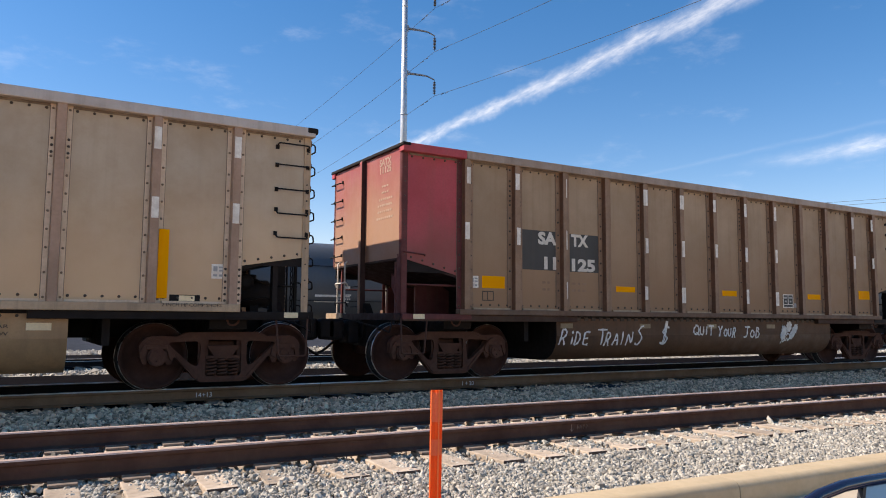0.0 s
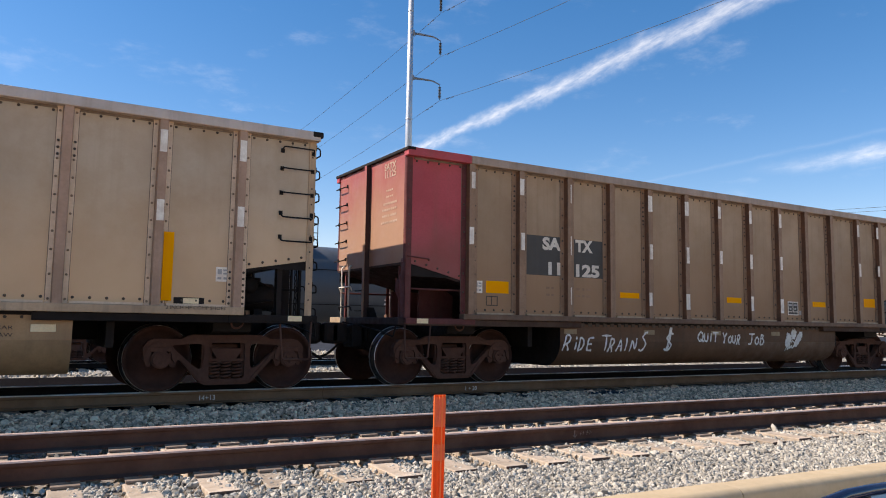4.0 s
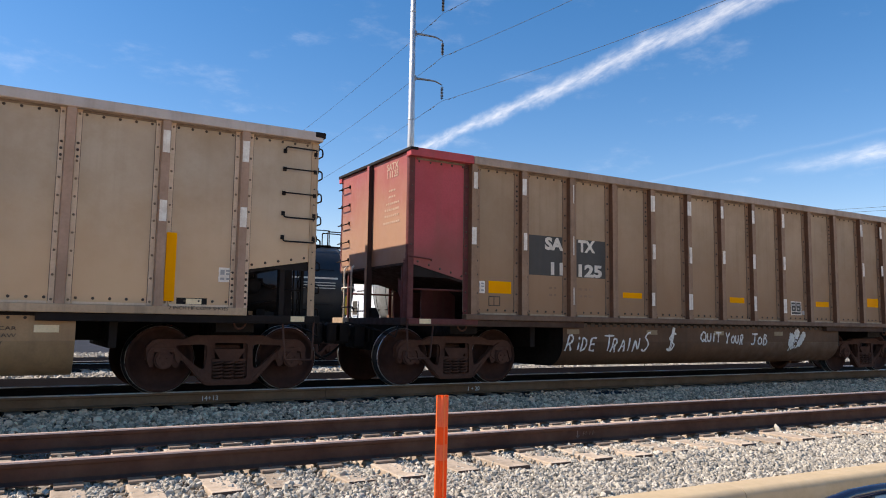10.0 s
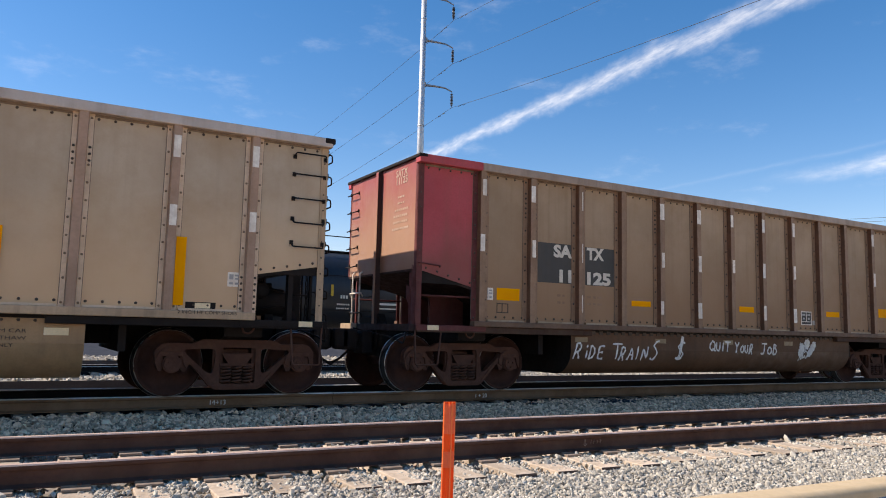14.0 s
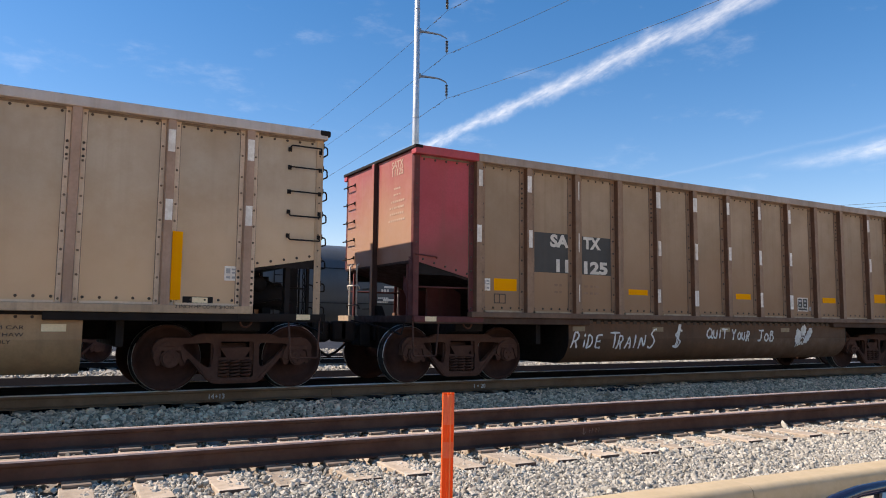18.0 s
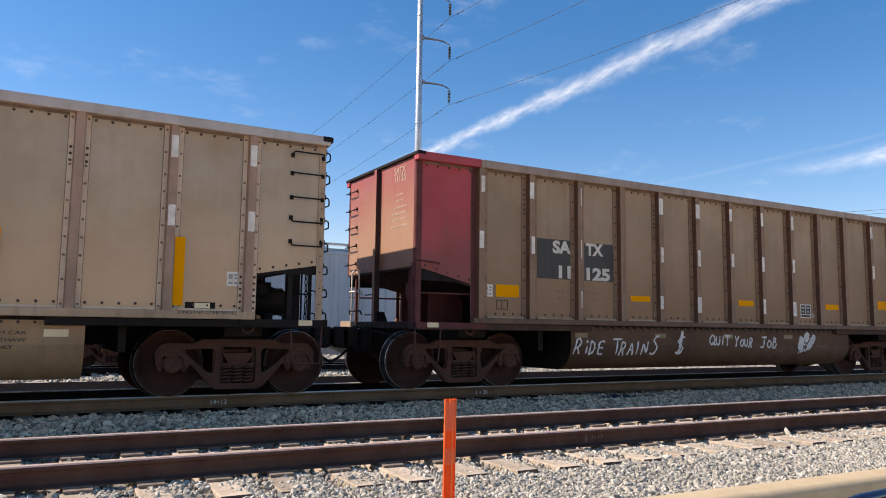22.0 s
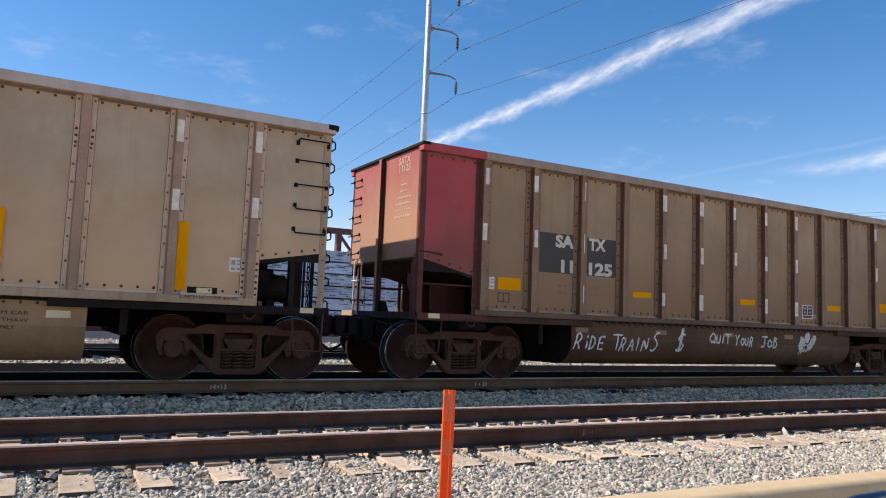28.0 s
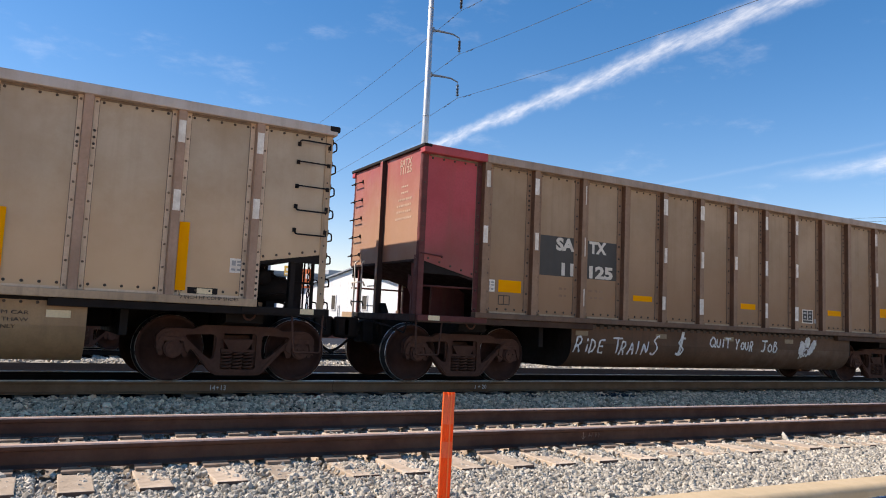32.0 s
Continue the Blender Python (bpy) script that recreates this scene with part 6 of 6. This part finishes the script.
def hopper_car(x0, x1):
    car, h = frame_of("covered_hopper", "pale grey covered hopper car with sloped ends, rolling past", x0, x1)
    for s in (-1, 1):
        bm = bmesh.new()
        pts = [(-h + 0.25, 4.15), (h - 0.25, 4.15), (h - 0.25, 3.15), (h - 1.85, 1.0), (h - 1.85, 0.85), (-h + 1.85, 0.85), (-h + 1.85, 1.0), (-h + 0.25, 3.15)]
        prism(bm, pts, s * 1.50, s * 1.53, "y")
        part("side_wall", bm, M_HOPPER, car)
        bm = bmesh.new()
        box(bm, -h + 0.3, h - 0.3, *sorted((s * 1.38, s * 1.56)), 0.88, 1.04, 0.01)
        part("side_sill", bm, M_HOPPER, car)
        bm = bmesh.new()
        box(bm, -h + 0.55, h - 0.55, *sorted((s * 1.42, s * 1.57)), 4.12, 4.22, 0.01)
        part("top_chord", bm, M_HOPPER, car)
        for k in range(13):
            x = -h + 1.9 + (2 * h - 3.8) * k / 12
            bm = bmesh.new()
            box(bm, x - 0.03, x + 0.03, *sorted((s * 1.53, s * 1.555)), 1.04, 4.12)
            part("rib", bm, M_HOPPER, car)
    bm = bmesh.new()
    prism(bm, [(-1.55, 4.2), (-0.9, 4.42), (0.9, 4.42), (1.55, 4.2), (1.5, 4.1), (-1.5, 4.1)], -h + 0.58, h - 0.58, "x")
    part("roof", bm, M_HOPPER, car)
    for s in (-0.95, 0.95):
        bm = bmesh.new()
        box(bm, -h + 0.2, h - 0.2, s - 0.3, s + 0.3, 4.56, 4.60)
        for k in range(13):
            x = -h + 0.4 + (2 * h - 0.8) * k / 12
            beam(bm, (x, s, 4.3), (x, s, 4.57), 0.04)
        part("running_board", bm, M_STEEL, car, "galvanised roof walkway")
    for k in range(4):
        bm = bmesh.new()
        x = -h + 3 + (2 * h - 6) * k / 3
        rod(bm, (x, 0, 4.4), (x, 0, 4.56), 0.4, 20)
        part("hatch", bm, M_HOPPER, car)
    for e in (-1, 1):
        bm = bmesh.new()
        prism(bm, [(e * (h - 0.25), 4.15), (e * (h - 0.25), 3.15), (e * (h - 1.85), 1.0), (e * (h - 1.95), 1.05), (e * (h - 0.35), 3.2), (e * (h - 0.35), 4.15)], -1.5, 1.5, "y")
        part("slope_end", bm, M_HOPPER, car)
        for s in (-1, 1):
            bm = bmesh.new()
            beam(bm, (e * (h - 0.12), s * 1.42, 0.95), (e * (h - 0.12), s * 1.42, 4.2), 0.09)
            beam(bm, (e * (h - 0.12), s * 1.42, 1.0), (e * (h - 0.95), s * 1.36, 2.35), 0.08)
            part("end_frame", bm, M_HOPPER, car)
            bm = bmesh.new()
            for y in (1.5, 1.08):
                rod(bm, (e * (h - 0.06), s * y, 0.7), (e * (h - 0.06), s * y, 4.3), 0.018, 6)
            for k in range(11):
                rod(bm, (e * (h - 0.06), s * 1.5, 0.8 + 0.32 * k), (e * (h - 0.06), s * 1.08, 0.8 + 0.32 * k), 0.014, 6)
            part("end_ladder", bm, M_HOPPER, car)
        bm = bmesh.new()
        box(bm, *sorted((e * (h - 3.2), e * (h - 0.05))), -0.3, 0.3, 0.75, 1.05)
        box(bm, *sorted((e * (h - 0.3), e * (h - 0.1))), -1.45, 1.45, 0.9, 1.02)
        part("end_sill", bm, M_BLACK, car)
    for k in range(3):
        bm = bmesh.new()
        x = -h + 4.2 + (2 * h - 8.4) * k / 2
        prism(bm, [(x - 1.6, 0.95), (x + 1.6, 0.95), (x + 0.35, 0.35), (x - 0.35, 0.35)], -1.2, 1.2, "y")
        part("discharge_bay", bm, M_HOPPER, car)
    ink = mat("dark_stencil_paint", (0.07, 0.055, 0.04))
    for text, x, z in (("SMN", -h + 2.5, 2.72), ("115", -h + 2.66, 2.36)):
        letters(text, 0.3, "lettering", ink, car, pose(x, -1.535, z), 0.01)
    side_print(car, h - 4.4, 1.3, -1.534, 5, 0.2, 0.14, ink)
    return car


hopper_car(90.35, 105.6)


def flat_frame(car, h, mat_):
    bm = bmesh.new()
    box(bm, -h, h, -1.35, 1.35, 0.98, 1.1, 0.01)
    prism(bm, [(-h + 2.8, 0.98), (-h + 4.2, 0.62), (h - 4.2, 0.62), (h - 2.8, 0.98)], -1.33, -1.2, "y")
    prism(bm, [(-h + 2.8, 0.98), (-h + 4.2, 0.62), (h - 4.2, 0.62), (h - 2.8, 0.98)], 1.2, 1.33, "y")
    box(bm, -h, h, -0.3, 0.3, 0.7, 0.98)
    part("deck", bm, mat_, car)


def bulkhead(car, x, e, mat_, tall=4.75, lean=0.0, deep=0.5):
    """An end wall of posts and sheets, braced on its outside."""
    bm = bmesh.new()
    prism(bm, [(x, 1.1), (x + e * 0.06, 1.1), (x + e * (0.06 - lean), tall), (x - e * lean, tall)], -1.4, 1.4, "y")
    wall = part("bulkhead", bm, mat_, car)
    bm = bmesh.new()
    for y in (-1.32, -0.66, 0, 0.66, 1.32):
        prism(bm, [(x + e * 0.06, 1.1), (x + e * deep, 1.1), (x + e * (0.2 - lean), tall), (x + e * (0.06 - lean), tall)], y - 0.05, y + 0.05, "y")
    for z in (1.9, 2.9, 3.9):
        box(bm, *sorted((x + e * (0.05 - lean * (z - 1.1) / 3.6), x + e * (0.16 - lean * (z - 1.1) / 3.6))), -1.38, 1.38, z - 0.08, z + 0.08)
    box(bm, *sorted((x - e * (lean + 0.04), x + e * (0.24 - lean))), -1.42, 1.42, tall - 0.1, tall + 0.02)
    part("brace", bm, mat_, wall)
    bm = bmesh.new()
    for y in (-1.48, -1.08):
        rod(bm, (x + e * (deep + 0.08), y, 0.8), (x + e * (0.3 - lean), y, tall), 0.02, 6)
    for k in range(11):
        u = k / 11
        rod(bm, (x + e * (deep + 0.08 + (0.22 - deep - lean) * u), -1.48, 0.9 + (tall - 1) * u), (x + e * (deep + 0.08 + (0.22 - deep - lean) * u), -1.08, 0.9 + (tall - 1) * u), 0.014, 6)
    part("ladder", bm, M_BLACK, wall)


def lumber_car(x0, x1):
    car, h = frame_of("lumber_car", "brown centre-beam flat car loaded with wrapped lumber, rolling past", x0, x1)
    flat_frame(car, h, M_BROWN)
    for e in (-1, 1):
        bulkhead(car, e * (h - 0.5), e, M_BROWN, 4.88, 0.0, 0.26)
        bm = bmesh.new()
        box(bm, *sorted((e * (h - 0.34), e * (h - 0.24))), -1.4, -1.385, 1.35, 2.5)
        part("reflector", bm, mat("yellow_green_reflector", (0.8, 0.62, 0.05)), car, "yellow reflective strip")
    bm = bmesh.new()
    box(bm, -h + 0.5, h - 0.5, -0.14, 0.14, 4.65, 4.87, 0.01)
    part("top_beam", bm, M_BROWN, car, "brown top beam")
    n = 9
    for k in range(n):
        x = -h + 1.4 + (2 * h - 2.8) * k / (n - 1)
        bm = bmesh.new()
        box(bm, x - 0.1, x + 0.1, -0.12, 0.12, 1.1, 4.65)
        part("post", bm, M_BROWN, car)
        bm = bmesh.new()
        beam(bm, (x, 0, 4.69), (x + 0.55, 0, 4.0), 0.1)
        part("diagonal", bm, M_BROWN, car)
    # wrapped packs of boards, one by one
    bm = bmesh.new()
    box(bm, 0, 5.2, 0, 1.16, 0, 0.40, 0.012)
    pack = None
    rnd = random.Random(5)
    cols = int((2 * h - 1.2) / 4.85)
    for s in (-1, 1):
        for c in range(cols):
            for r in range(6):
                x = -h + 0.62 + c * 5.3 + rnd.uniform(-0.05, 0.05)
                y = (-1.33 if s < 0 else 0.17) + rnd.uniform(-0.02, 0.02)
                m = pose(x, y, 1.17 + r * 0.455)
                if pack is None:
                    pack = part("lumber_pack", bm, M_WRAP, car, "lumber pack in pale printed wrap")
                    pack.matrix_basis = m
                else:
                    again(pack, m)
    for r in range(6):
        for c in range(cols * 3):
            bm = bmesh.new()
            x = -h + 1.2 + c * 1.72
            box(bm, x - 0.05, x + 0.05, -1.33, 1.33, 1.105 + r * 0.455, 1.168 + r * 0.455)
            part("spacer", bm, M_LUMBER, car)
    for r in range(6):
        bm = bmesh.new()
        for c in range(cols):
            x = -h + 0.8 + c * 5.3
            for k in range(44):
                a, w, zz = rnd.uniform(0, 4.6), rnd.uniform(0.08, 0.42), rnd.choice((0.06, 0.13, 0.2, 0.21, 0.28, 0.34))
                box(bm, x + a, x + a + w, -1.358 - 0.0001 * k, -1.354, 1.17 + r * 0.455 + zz, 1.17 + r * 0.455 + zz + rnd.uniform(0.012, 0.05))
        part("wrap_print", bm, M_WRAP_INK, car, "blue-grey print on the wrap")["kind"] = "stuff"
    bm = bmesh.new()
    for c in range(cols * 2):
        x = -h + 2.2 + c * 2.43
        for s in (-1, 1):
            pipe(bm, [(x, s * 1.365, 1.1), (x, s * 1.365, 3.9), (x, s * 0.14, 4.1)], 0.014, 5)
    ob = part("tie_down", bm, M_BLACK, car, "steel tie-down cables")
    return car


def empty_flat(x0, x1):
    car, h = frame_of("bulkhead_flat", "empty brown bulkhead flat car, rolling past", x0, x1)
    flat_frame(car, h, M_BROWN)
    for e in (-1, 1):
        bulkhead(car, e * (h - 0.85), e, M_BROWN, 4.82, 0.12, 0.55)
    return car


lumber_car(106.6, 129.0)
empty_flat(130.85, 150.8)

# ---- beyond the tracks ----
M_WALL = mat("white_metal_siding", (0.8, 0.79, 0.765), (0.74, 0.73, 0.71), 0.55, 0, 0.5, 0.05, 10, 0.15, (0.6, 0.58, 0.54))
M_ROOF = mat("grey_metal_roof", (0.38, 0.4, 0.42), (0.3, 0.32, 0.34), 0.5, 0.2, 0.5, 0.05, 10)
M_GLASS = mat("dark_window_glass", (0.02, 0.024, 0.028), (0.03, 0.034, 0.04), 0.12, 0, 1, 0.0)


def white_shed():
    """A gabled metal building whose end wall faces the sun."""
    th = tagged(empty("white_building", 28.3, 61.0, -0.7, -74), "white metal-sided gabled building, sunlit", "building")
    w, ln, ev, ap = 8.0, 24.0, 5.0, 6.75
    bm = bmesh.new()
    prism(bm, [(-w, 0), (w, 0), (w, ev), (0, ap), (-w, ev)], 0, 0.25, "y")
    part("gable_wall", bm, M_WALL, th)
    bm = bmesh.new()
    prism(bm, [(-w, 0), (w, 0), (w, ev), (0, ap), (-w, ev)], ln - 0.25, ln, "y")
    part("gable_wall", bm, M_WALL, th)
    for s in (-1, 1):
        bm = bmesh.new()
        box(bm, *sorted((s * w, s * (w - 0.2))), 0.25, ln - 0.25, 0, ev)
        part("side_wall", bm, M_WALL, th)
        bm = bmesh.new()
        prism(bm, [(s * (w + 0.25), ev - 0.03), (0, ap + 0.06), (0, ap + 0.2), (s * (w + 0.25), ev + 0.11)], -0.3, ln + 0.3, "y")
        part("roof", bm, M_ROOF, th)
    for k in range(12):
        x = -w + 0.5 + k * (2 * w - 1) / 11
        bm = bmesh.new()
        box(bm, x - 0.012, x + 0.012, -0.008, 0.0, 0, ev + (ap - ev) * (1 - abs(x) / w) - 0.05)
        part("seam", bm, M_WALL, th)
    for x, wd, z0, z1 in ((-3.35, 0.65, 2.5, 4.0), (1.83, 0.75, 2.6, 4.0), (-2.2, 0.16, 0.3, 2.9)):
        win = bmesh.new()
        box(win, x, x + wd, -0.05, -0.035, z0, z1)
        pane = part("window", win, M_GLASS, th, "dark window")
        fr = bmesh.new()
        for a, b, c, d in ((x - 0.08, x, z0 - 0.08, z1 + 0.08), (x + wd, x + wd + 0.08, z0 - 0.08, z1 + 0.08), (x, x + wd, z1, z1 + 0.08), (x, x + wd, z0 - 0.08, z0)):
            box(fr, a, b, -0.08, -0.035, c, d)
        part("window_frame", fr, M_WALL, pane)


white_shed()


def grey_plant():
    th = tagged(empty("warehouse", 60, 125, -0.7, 0), "long blue-grey warehouse in the distance", "building")
    bm = bmesh.new()
    box(bm, -60, 40, 0, 40, 0, 9.2)
    part("wall", bm, mat("bluegrey_siding", (0.3, 0.34, 0.38), (0.25, 0.28, 0.32), 0.7, 0, 0.1, 0.05, 5), th)
    bm = bmesh.new()
    box(bm, -60.4, 40.4, -0.4, 40.4, 9.2, 9.9)
    part("roof", bm, M_ROOF, th)
    for k in range(14):
        bm = bmesh.new()
        box(bm, -56 + k * 7, -53.5 + k * 7, -0.08, -0.02, 6.2, 7.6)
        part("window", bm, M_GLASS, th)
    for k in range(5):
        bm = bmesh.new()
        box(bm, -40 + k * 16, -36 + k * 16, 6, 10, 9.9, 11.2, 0.05)
        part("roof_vent", bm, M_ROOF, th)


grey_plant()


def white_annex():
    """A low white wing beside the gabled building, with coloured sign boards over it."""
    th = tagged(empty("white_annex", 28.3, 61.0, -0.7, -74), "low white flat-roofed wing beside the gabled building", "building")
    bm = bmesh.new()
    box(bm, -14.5, -8.05, 0.3, 8, 0, 3.9)
    part("wall", bm, M_WALL, th)
    bm = bmesh.new()
    box(bm, -14.6, -8.27, 0.2, 8.1, 3.9, 4.1)
    part("roof", bm, M_WALL, th)
    for x in (-13.2, -10.0):
        bm = bmesh.new()
        box(bm, x, x + 0.8, 0.27, 0.285, 1.4, 2.6)
        part("window", bm, M_GLASS, th)
    for name, x, y, w, z0, z1, m, lab in (("sign_board", 18.1, 46.0, 0.5, 3.9, 5.45, mat("orange_sign_paint", (0.8, 0.2, 0.06), (0.72, 0.16, 0.05), 0.5), "orange and white sign board on a post"),
                                          ("sign_board", 16.4, 46.0, 0.22, 4.8, 5.6, mat("yellow_sign_paint", (0.85, 0.52, 0.1), (0.8, 0.45, 0.08), 0.5), "yellow sign board on a post")):
        sg = tagged(empty(name, x, y, -0.7, -45), lab, "sign", group="yard signs")
        bm = bmesh.new()
        rod(bm, (0, 0.1, 0), (0, 0.1, z0 + 0.5), 0.08, 10)
        part("post", bm, M_STEEL, sg)
        bm = bmesh.new()
        box(bm, -w, w, -0.06, 0.04, z0, z1, 0.02)
        part("board", bm, m, sg)
        bm = bmesh.new()
        box(bm, -w * 0.6, w * 0.6, -0.066, -0.0625, z0 + (z1 - z0) * 0.12, z0 + (z1 - z0) * 0.28)
        box(bm, -w * 0.2, w * 0.5, -0.066, -0.0625, z0 + (z1 - z0) * 0.5, z0 + (z1 - z0) * 0.75)
        part("print", bm, M_WALL, sg)


white_annex()


def transmission_pole():
    px, py = 25.1, 40.0
    th = tagged(empty("power_pole", px, py, -0.7), "tall pale steel power pole with curved arms", "power pole")
    bm = bmesh.new()
    rod(bm, (0, 0, 0), (0, 0, 36), 0.36, 20, 0.17)
    for z in (9, 18, 27):
        rod(bm, (0, 0, z), (0, 0, z + 0.12), 0.36 - 0.19 * z / 36 + 0.012, 20)
    part("shaft", bm, M_STEEL, th)
    for zt in (25.4 + 3.75, 25.4, 21.65):
        bm = bmesh.new()
        pts = []
        for k in range(9):
            u = k / 8
            pts.append((0.2 + 2.6 * u, 0, zt - 0.15 + 0.1 * math.sin(u * 2.2) - 0.35 * max(0.0, u - 0.75) * 2))
        pipe(bm, pts, [0.11 - 0.008 * i for i in range(9)], 10)
        box(bm, 0.12, 0.3, -0.2, 0.2, zt - 0.35, zt + 0.05, 0.02)
        part("arm", bm, M_ARM, th)
        bm = bmesh.new()
        top = pts[-1][2] - 0.05
        rod(bm, (2.8, 0, top), (2.8, 0, top - 1.25), 0.025, 6)
        for k in range(8):
            z = top - 0.15 - k * 0.125
            lathe(bm, [(z, 0.03), (z - 0.03, 0.125), (z - 0.06, 0.12), (z - 0.07, 0.03)], 12, "z", (2.8, 0, 0))
        part("insulator", bm, M_INSUL, th, "string of dark insulator discs")
    # conductors run across the tracks to the next poles, out of sight
    for zt in (25.25 + 3.75, 25.25, 21.5):
        z0 = zt - 2.15
        bm = bmesh.new()
        pts = []
        for k in range(-24, 25):
            u = abs(k) / 24
            pts.append((px + 2.8, py + k * 5.0, z0 - 4 * 3.0 * u * (1 - u)))
        pipe(bm, pts, 0.016, 5)
        line = tagged(part("power_line", bm, M_WIRE), "thin sagging power conductor with dampers", "cable", group="power conductors")
        for s in (-2.0, -1.3, 1.3, 2.0):
            bm = bmesh.new()
            z = z0 - 0.1 * abs(s) - 0.05
            rod(bm, (px + 2.8, py + s - 0.2, z), (px + 2.8, py + s + 0.2, z), 0.024, 6)
            part("damper", bm, M_WIRE, line)


transmission_pole()


def far_lines():
    for dz in (0.0, -0.75):
        bm = bmesh.new()
        ys = [130 - k * 7.5 for k in range(21)]
        pipe(bm, [(150, y, 26.64 + dz + 0.067 * (y - 80) + 0.0006 * (y - 75) ** 2) for y in ys], 0.035, 5)
        tagged(part("power_line", bm, M_WIRE), "distant power cable crossing the tracks", "cable", group="power conductors")


far_lines()


def parked_car():
    """A low dark blue car by the kerb; only the crown of its window frame comes into view."""
    th = tagged(empty("parked_car", 0.75, -11.15, -0.6), "dark blue glossy open-topped parked car beside the kerb", "car")
    paint = mat("dark_blue_car_paint", (0.012, 0.014, 0.035), (0.014, 0.016, 0.04), 0.12, 0.0, 1, 0.0, 60, spec=0.8)
    trim = mat("black_rubber_trim", (0.015, 0.015, 0.016), None, 0.5)
    # opaque blue pane: the sky's reflection is put into its colour
    sky_pane = mat("blue_tinted_glass", (0.3, 0.5, 0.62), (0.32, 0.52, 0.64), 0.06, 0, 1, 0.0)
    seat = mat("tan_car_interior", (0.42, 0.3, 0.26), None, 0.7)
    bm = bmesh.new()
    prism(bm, [(-1.35, 0.22), (-1.42, 0.5), (-1.3, 0.72), (-0.9, 0.78), (1.6, 0.78), (2.6, 0.66), (2.85, 0.5), (2.85, 0.22)], -0.72, 0.72, "y")
    bmesh.ops.bevel(bm, geom=list(bm.edges), offset=0.06, segments=2, affect="EDGES")
    part("body", bm, paint, th)
    arc = [(-1.18, 0.74), (-1.08, 0.92), (-0.97, 1.075), (-0.89, 1.135), (-0.80, 1.16), (-0.70, 1.172), (-0.6, 1.174), (-0.45, 1.172), (-0.2, 1.165), (0.3, 1.12), (0.8, 0.98), (1.35, 0.78)]
    for y in (-0.55, 0.65):
        bm = bmesh.new()
        pipe(bm, [(x, y, z - 0.015) for x, z in arc], 0.0155, 14)
        part("window_frame", bm, paint, th, "glossy dark window frame", smooth=True)
        bm = bmesh.new()
        prism(bm, [(x, z - 0.03) for x, z in arc if x >= -0.61] + [(-0.64, 0.78)], y - 0.003, y + 0.003, "y")
        part("side_window", bm, sky_pane, th, "side glass with the reflected blue sky put into its colour")
        bm = bmesh.new()
        beam(bm, (-0.72, y, 0.78), (-0.61, y, 1.15), 0.014)
        beam(bm, (-0.78, y, 0.78), (-0.775, y, 1.13), 0.012)
        part("pillar", bm, trim, th)
    bm = bmesh.new()
    box(bm, -0.75, -0.2, -0.45, 0.5, 0.75, 1.0, 0.05)
    part("seat", bm, seat, th)
    for x in (-0.85, 1.85):
        for y in (-0.7, 0.7):
            bm = bmesh.new()
            lathe(bm, [(-0.09, 0.16), (-0.09, 0.28), (-0.07, 0.31), (0.07, 0.31), (0.09, 0.28), (0.09, 0.16)], 28)
            wl = part("wheel", bm, trim, th)
            wl.matrix_basis = pose(x, y, 0.31)
            bm = bmesh.new()
            lathe(bm, [(-0.095, 0.05), (-0.08, 0.19), (0.08, 0.19), (0.095, 0.05)], 24)
            part("rim", bm, M_STEEL, wl)


parked_car()


def paper_scrap():
    """A crumpled white scrap beside the rails."""
    bm = bmesh.new()
    bmesh.ops.create_icosphere(bm, subdivisions=2, radius=0.075)
    rnd = random.Random(4)
    for v in bm.verts:
        v.co = Vector((v.co.x * 1.5, v.co.y, v.co.z * 0.5)) * rnd.uniform(0.8, 1.15)
    ob = tagged(part("paper_scrap", bm, M_WALL), "crumpled white paper scrap on the dark ground", "litter")
    ob.matrix_basis = pose(-0.86, 4.2, -0.31, 0, 0, 20)


paper_scrap()


def motions():
    """The freight train rolls to the left at a steady pace; its wheels turn with it."""
    for car, x, wheels in MOVING:
        walk(car, [(t, pose(x - SPEED * t, C_Y, C_TOP)) for t in range(0, 33, 2)])
        step = 0.16
        for wheel in wheels:
            at = wheel.matrix_basis.translation.copy()
            walk(wheel, [(k * step, pose(*at, 0, -math.degrees(SPEED * k * step / WHEEL_R), 0)) for k in range(201)])


motions()
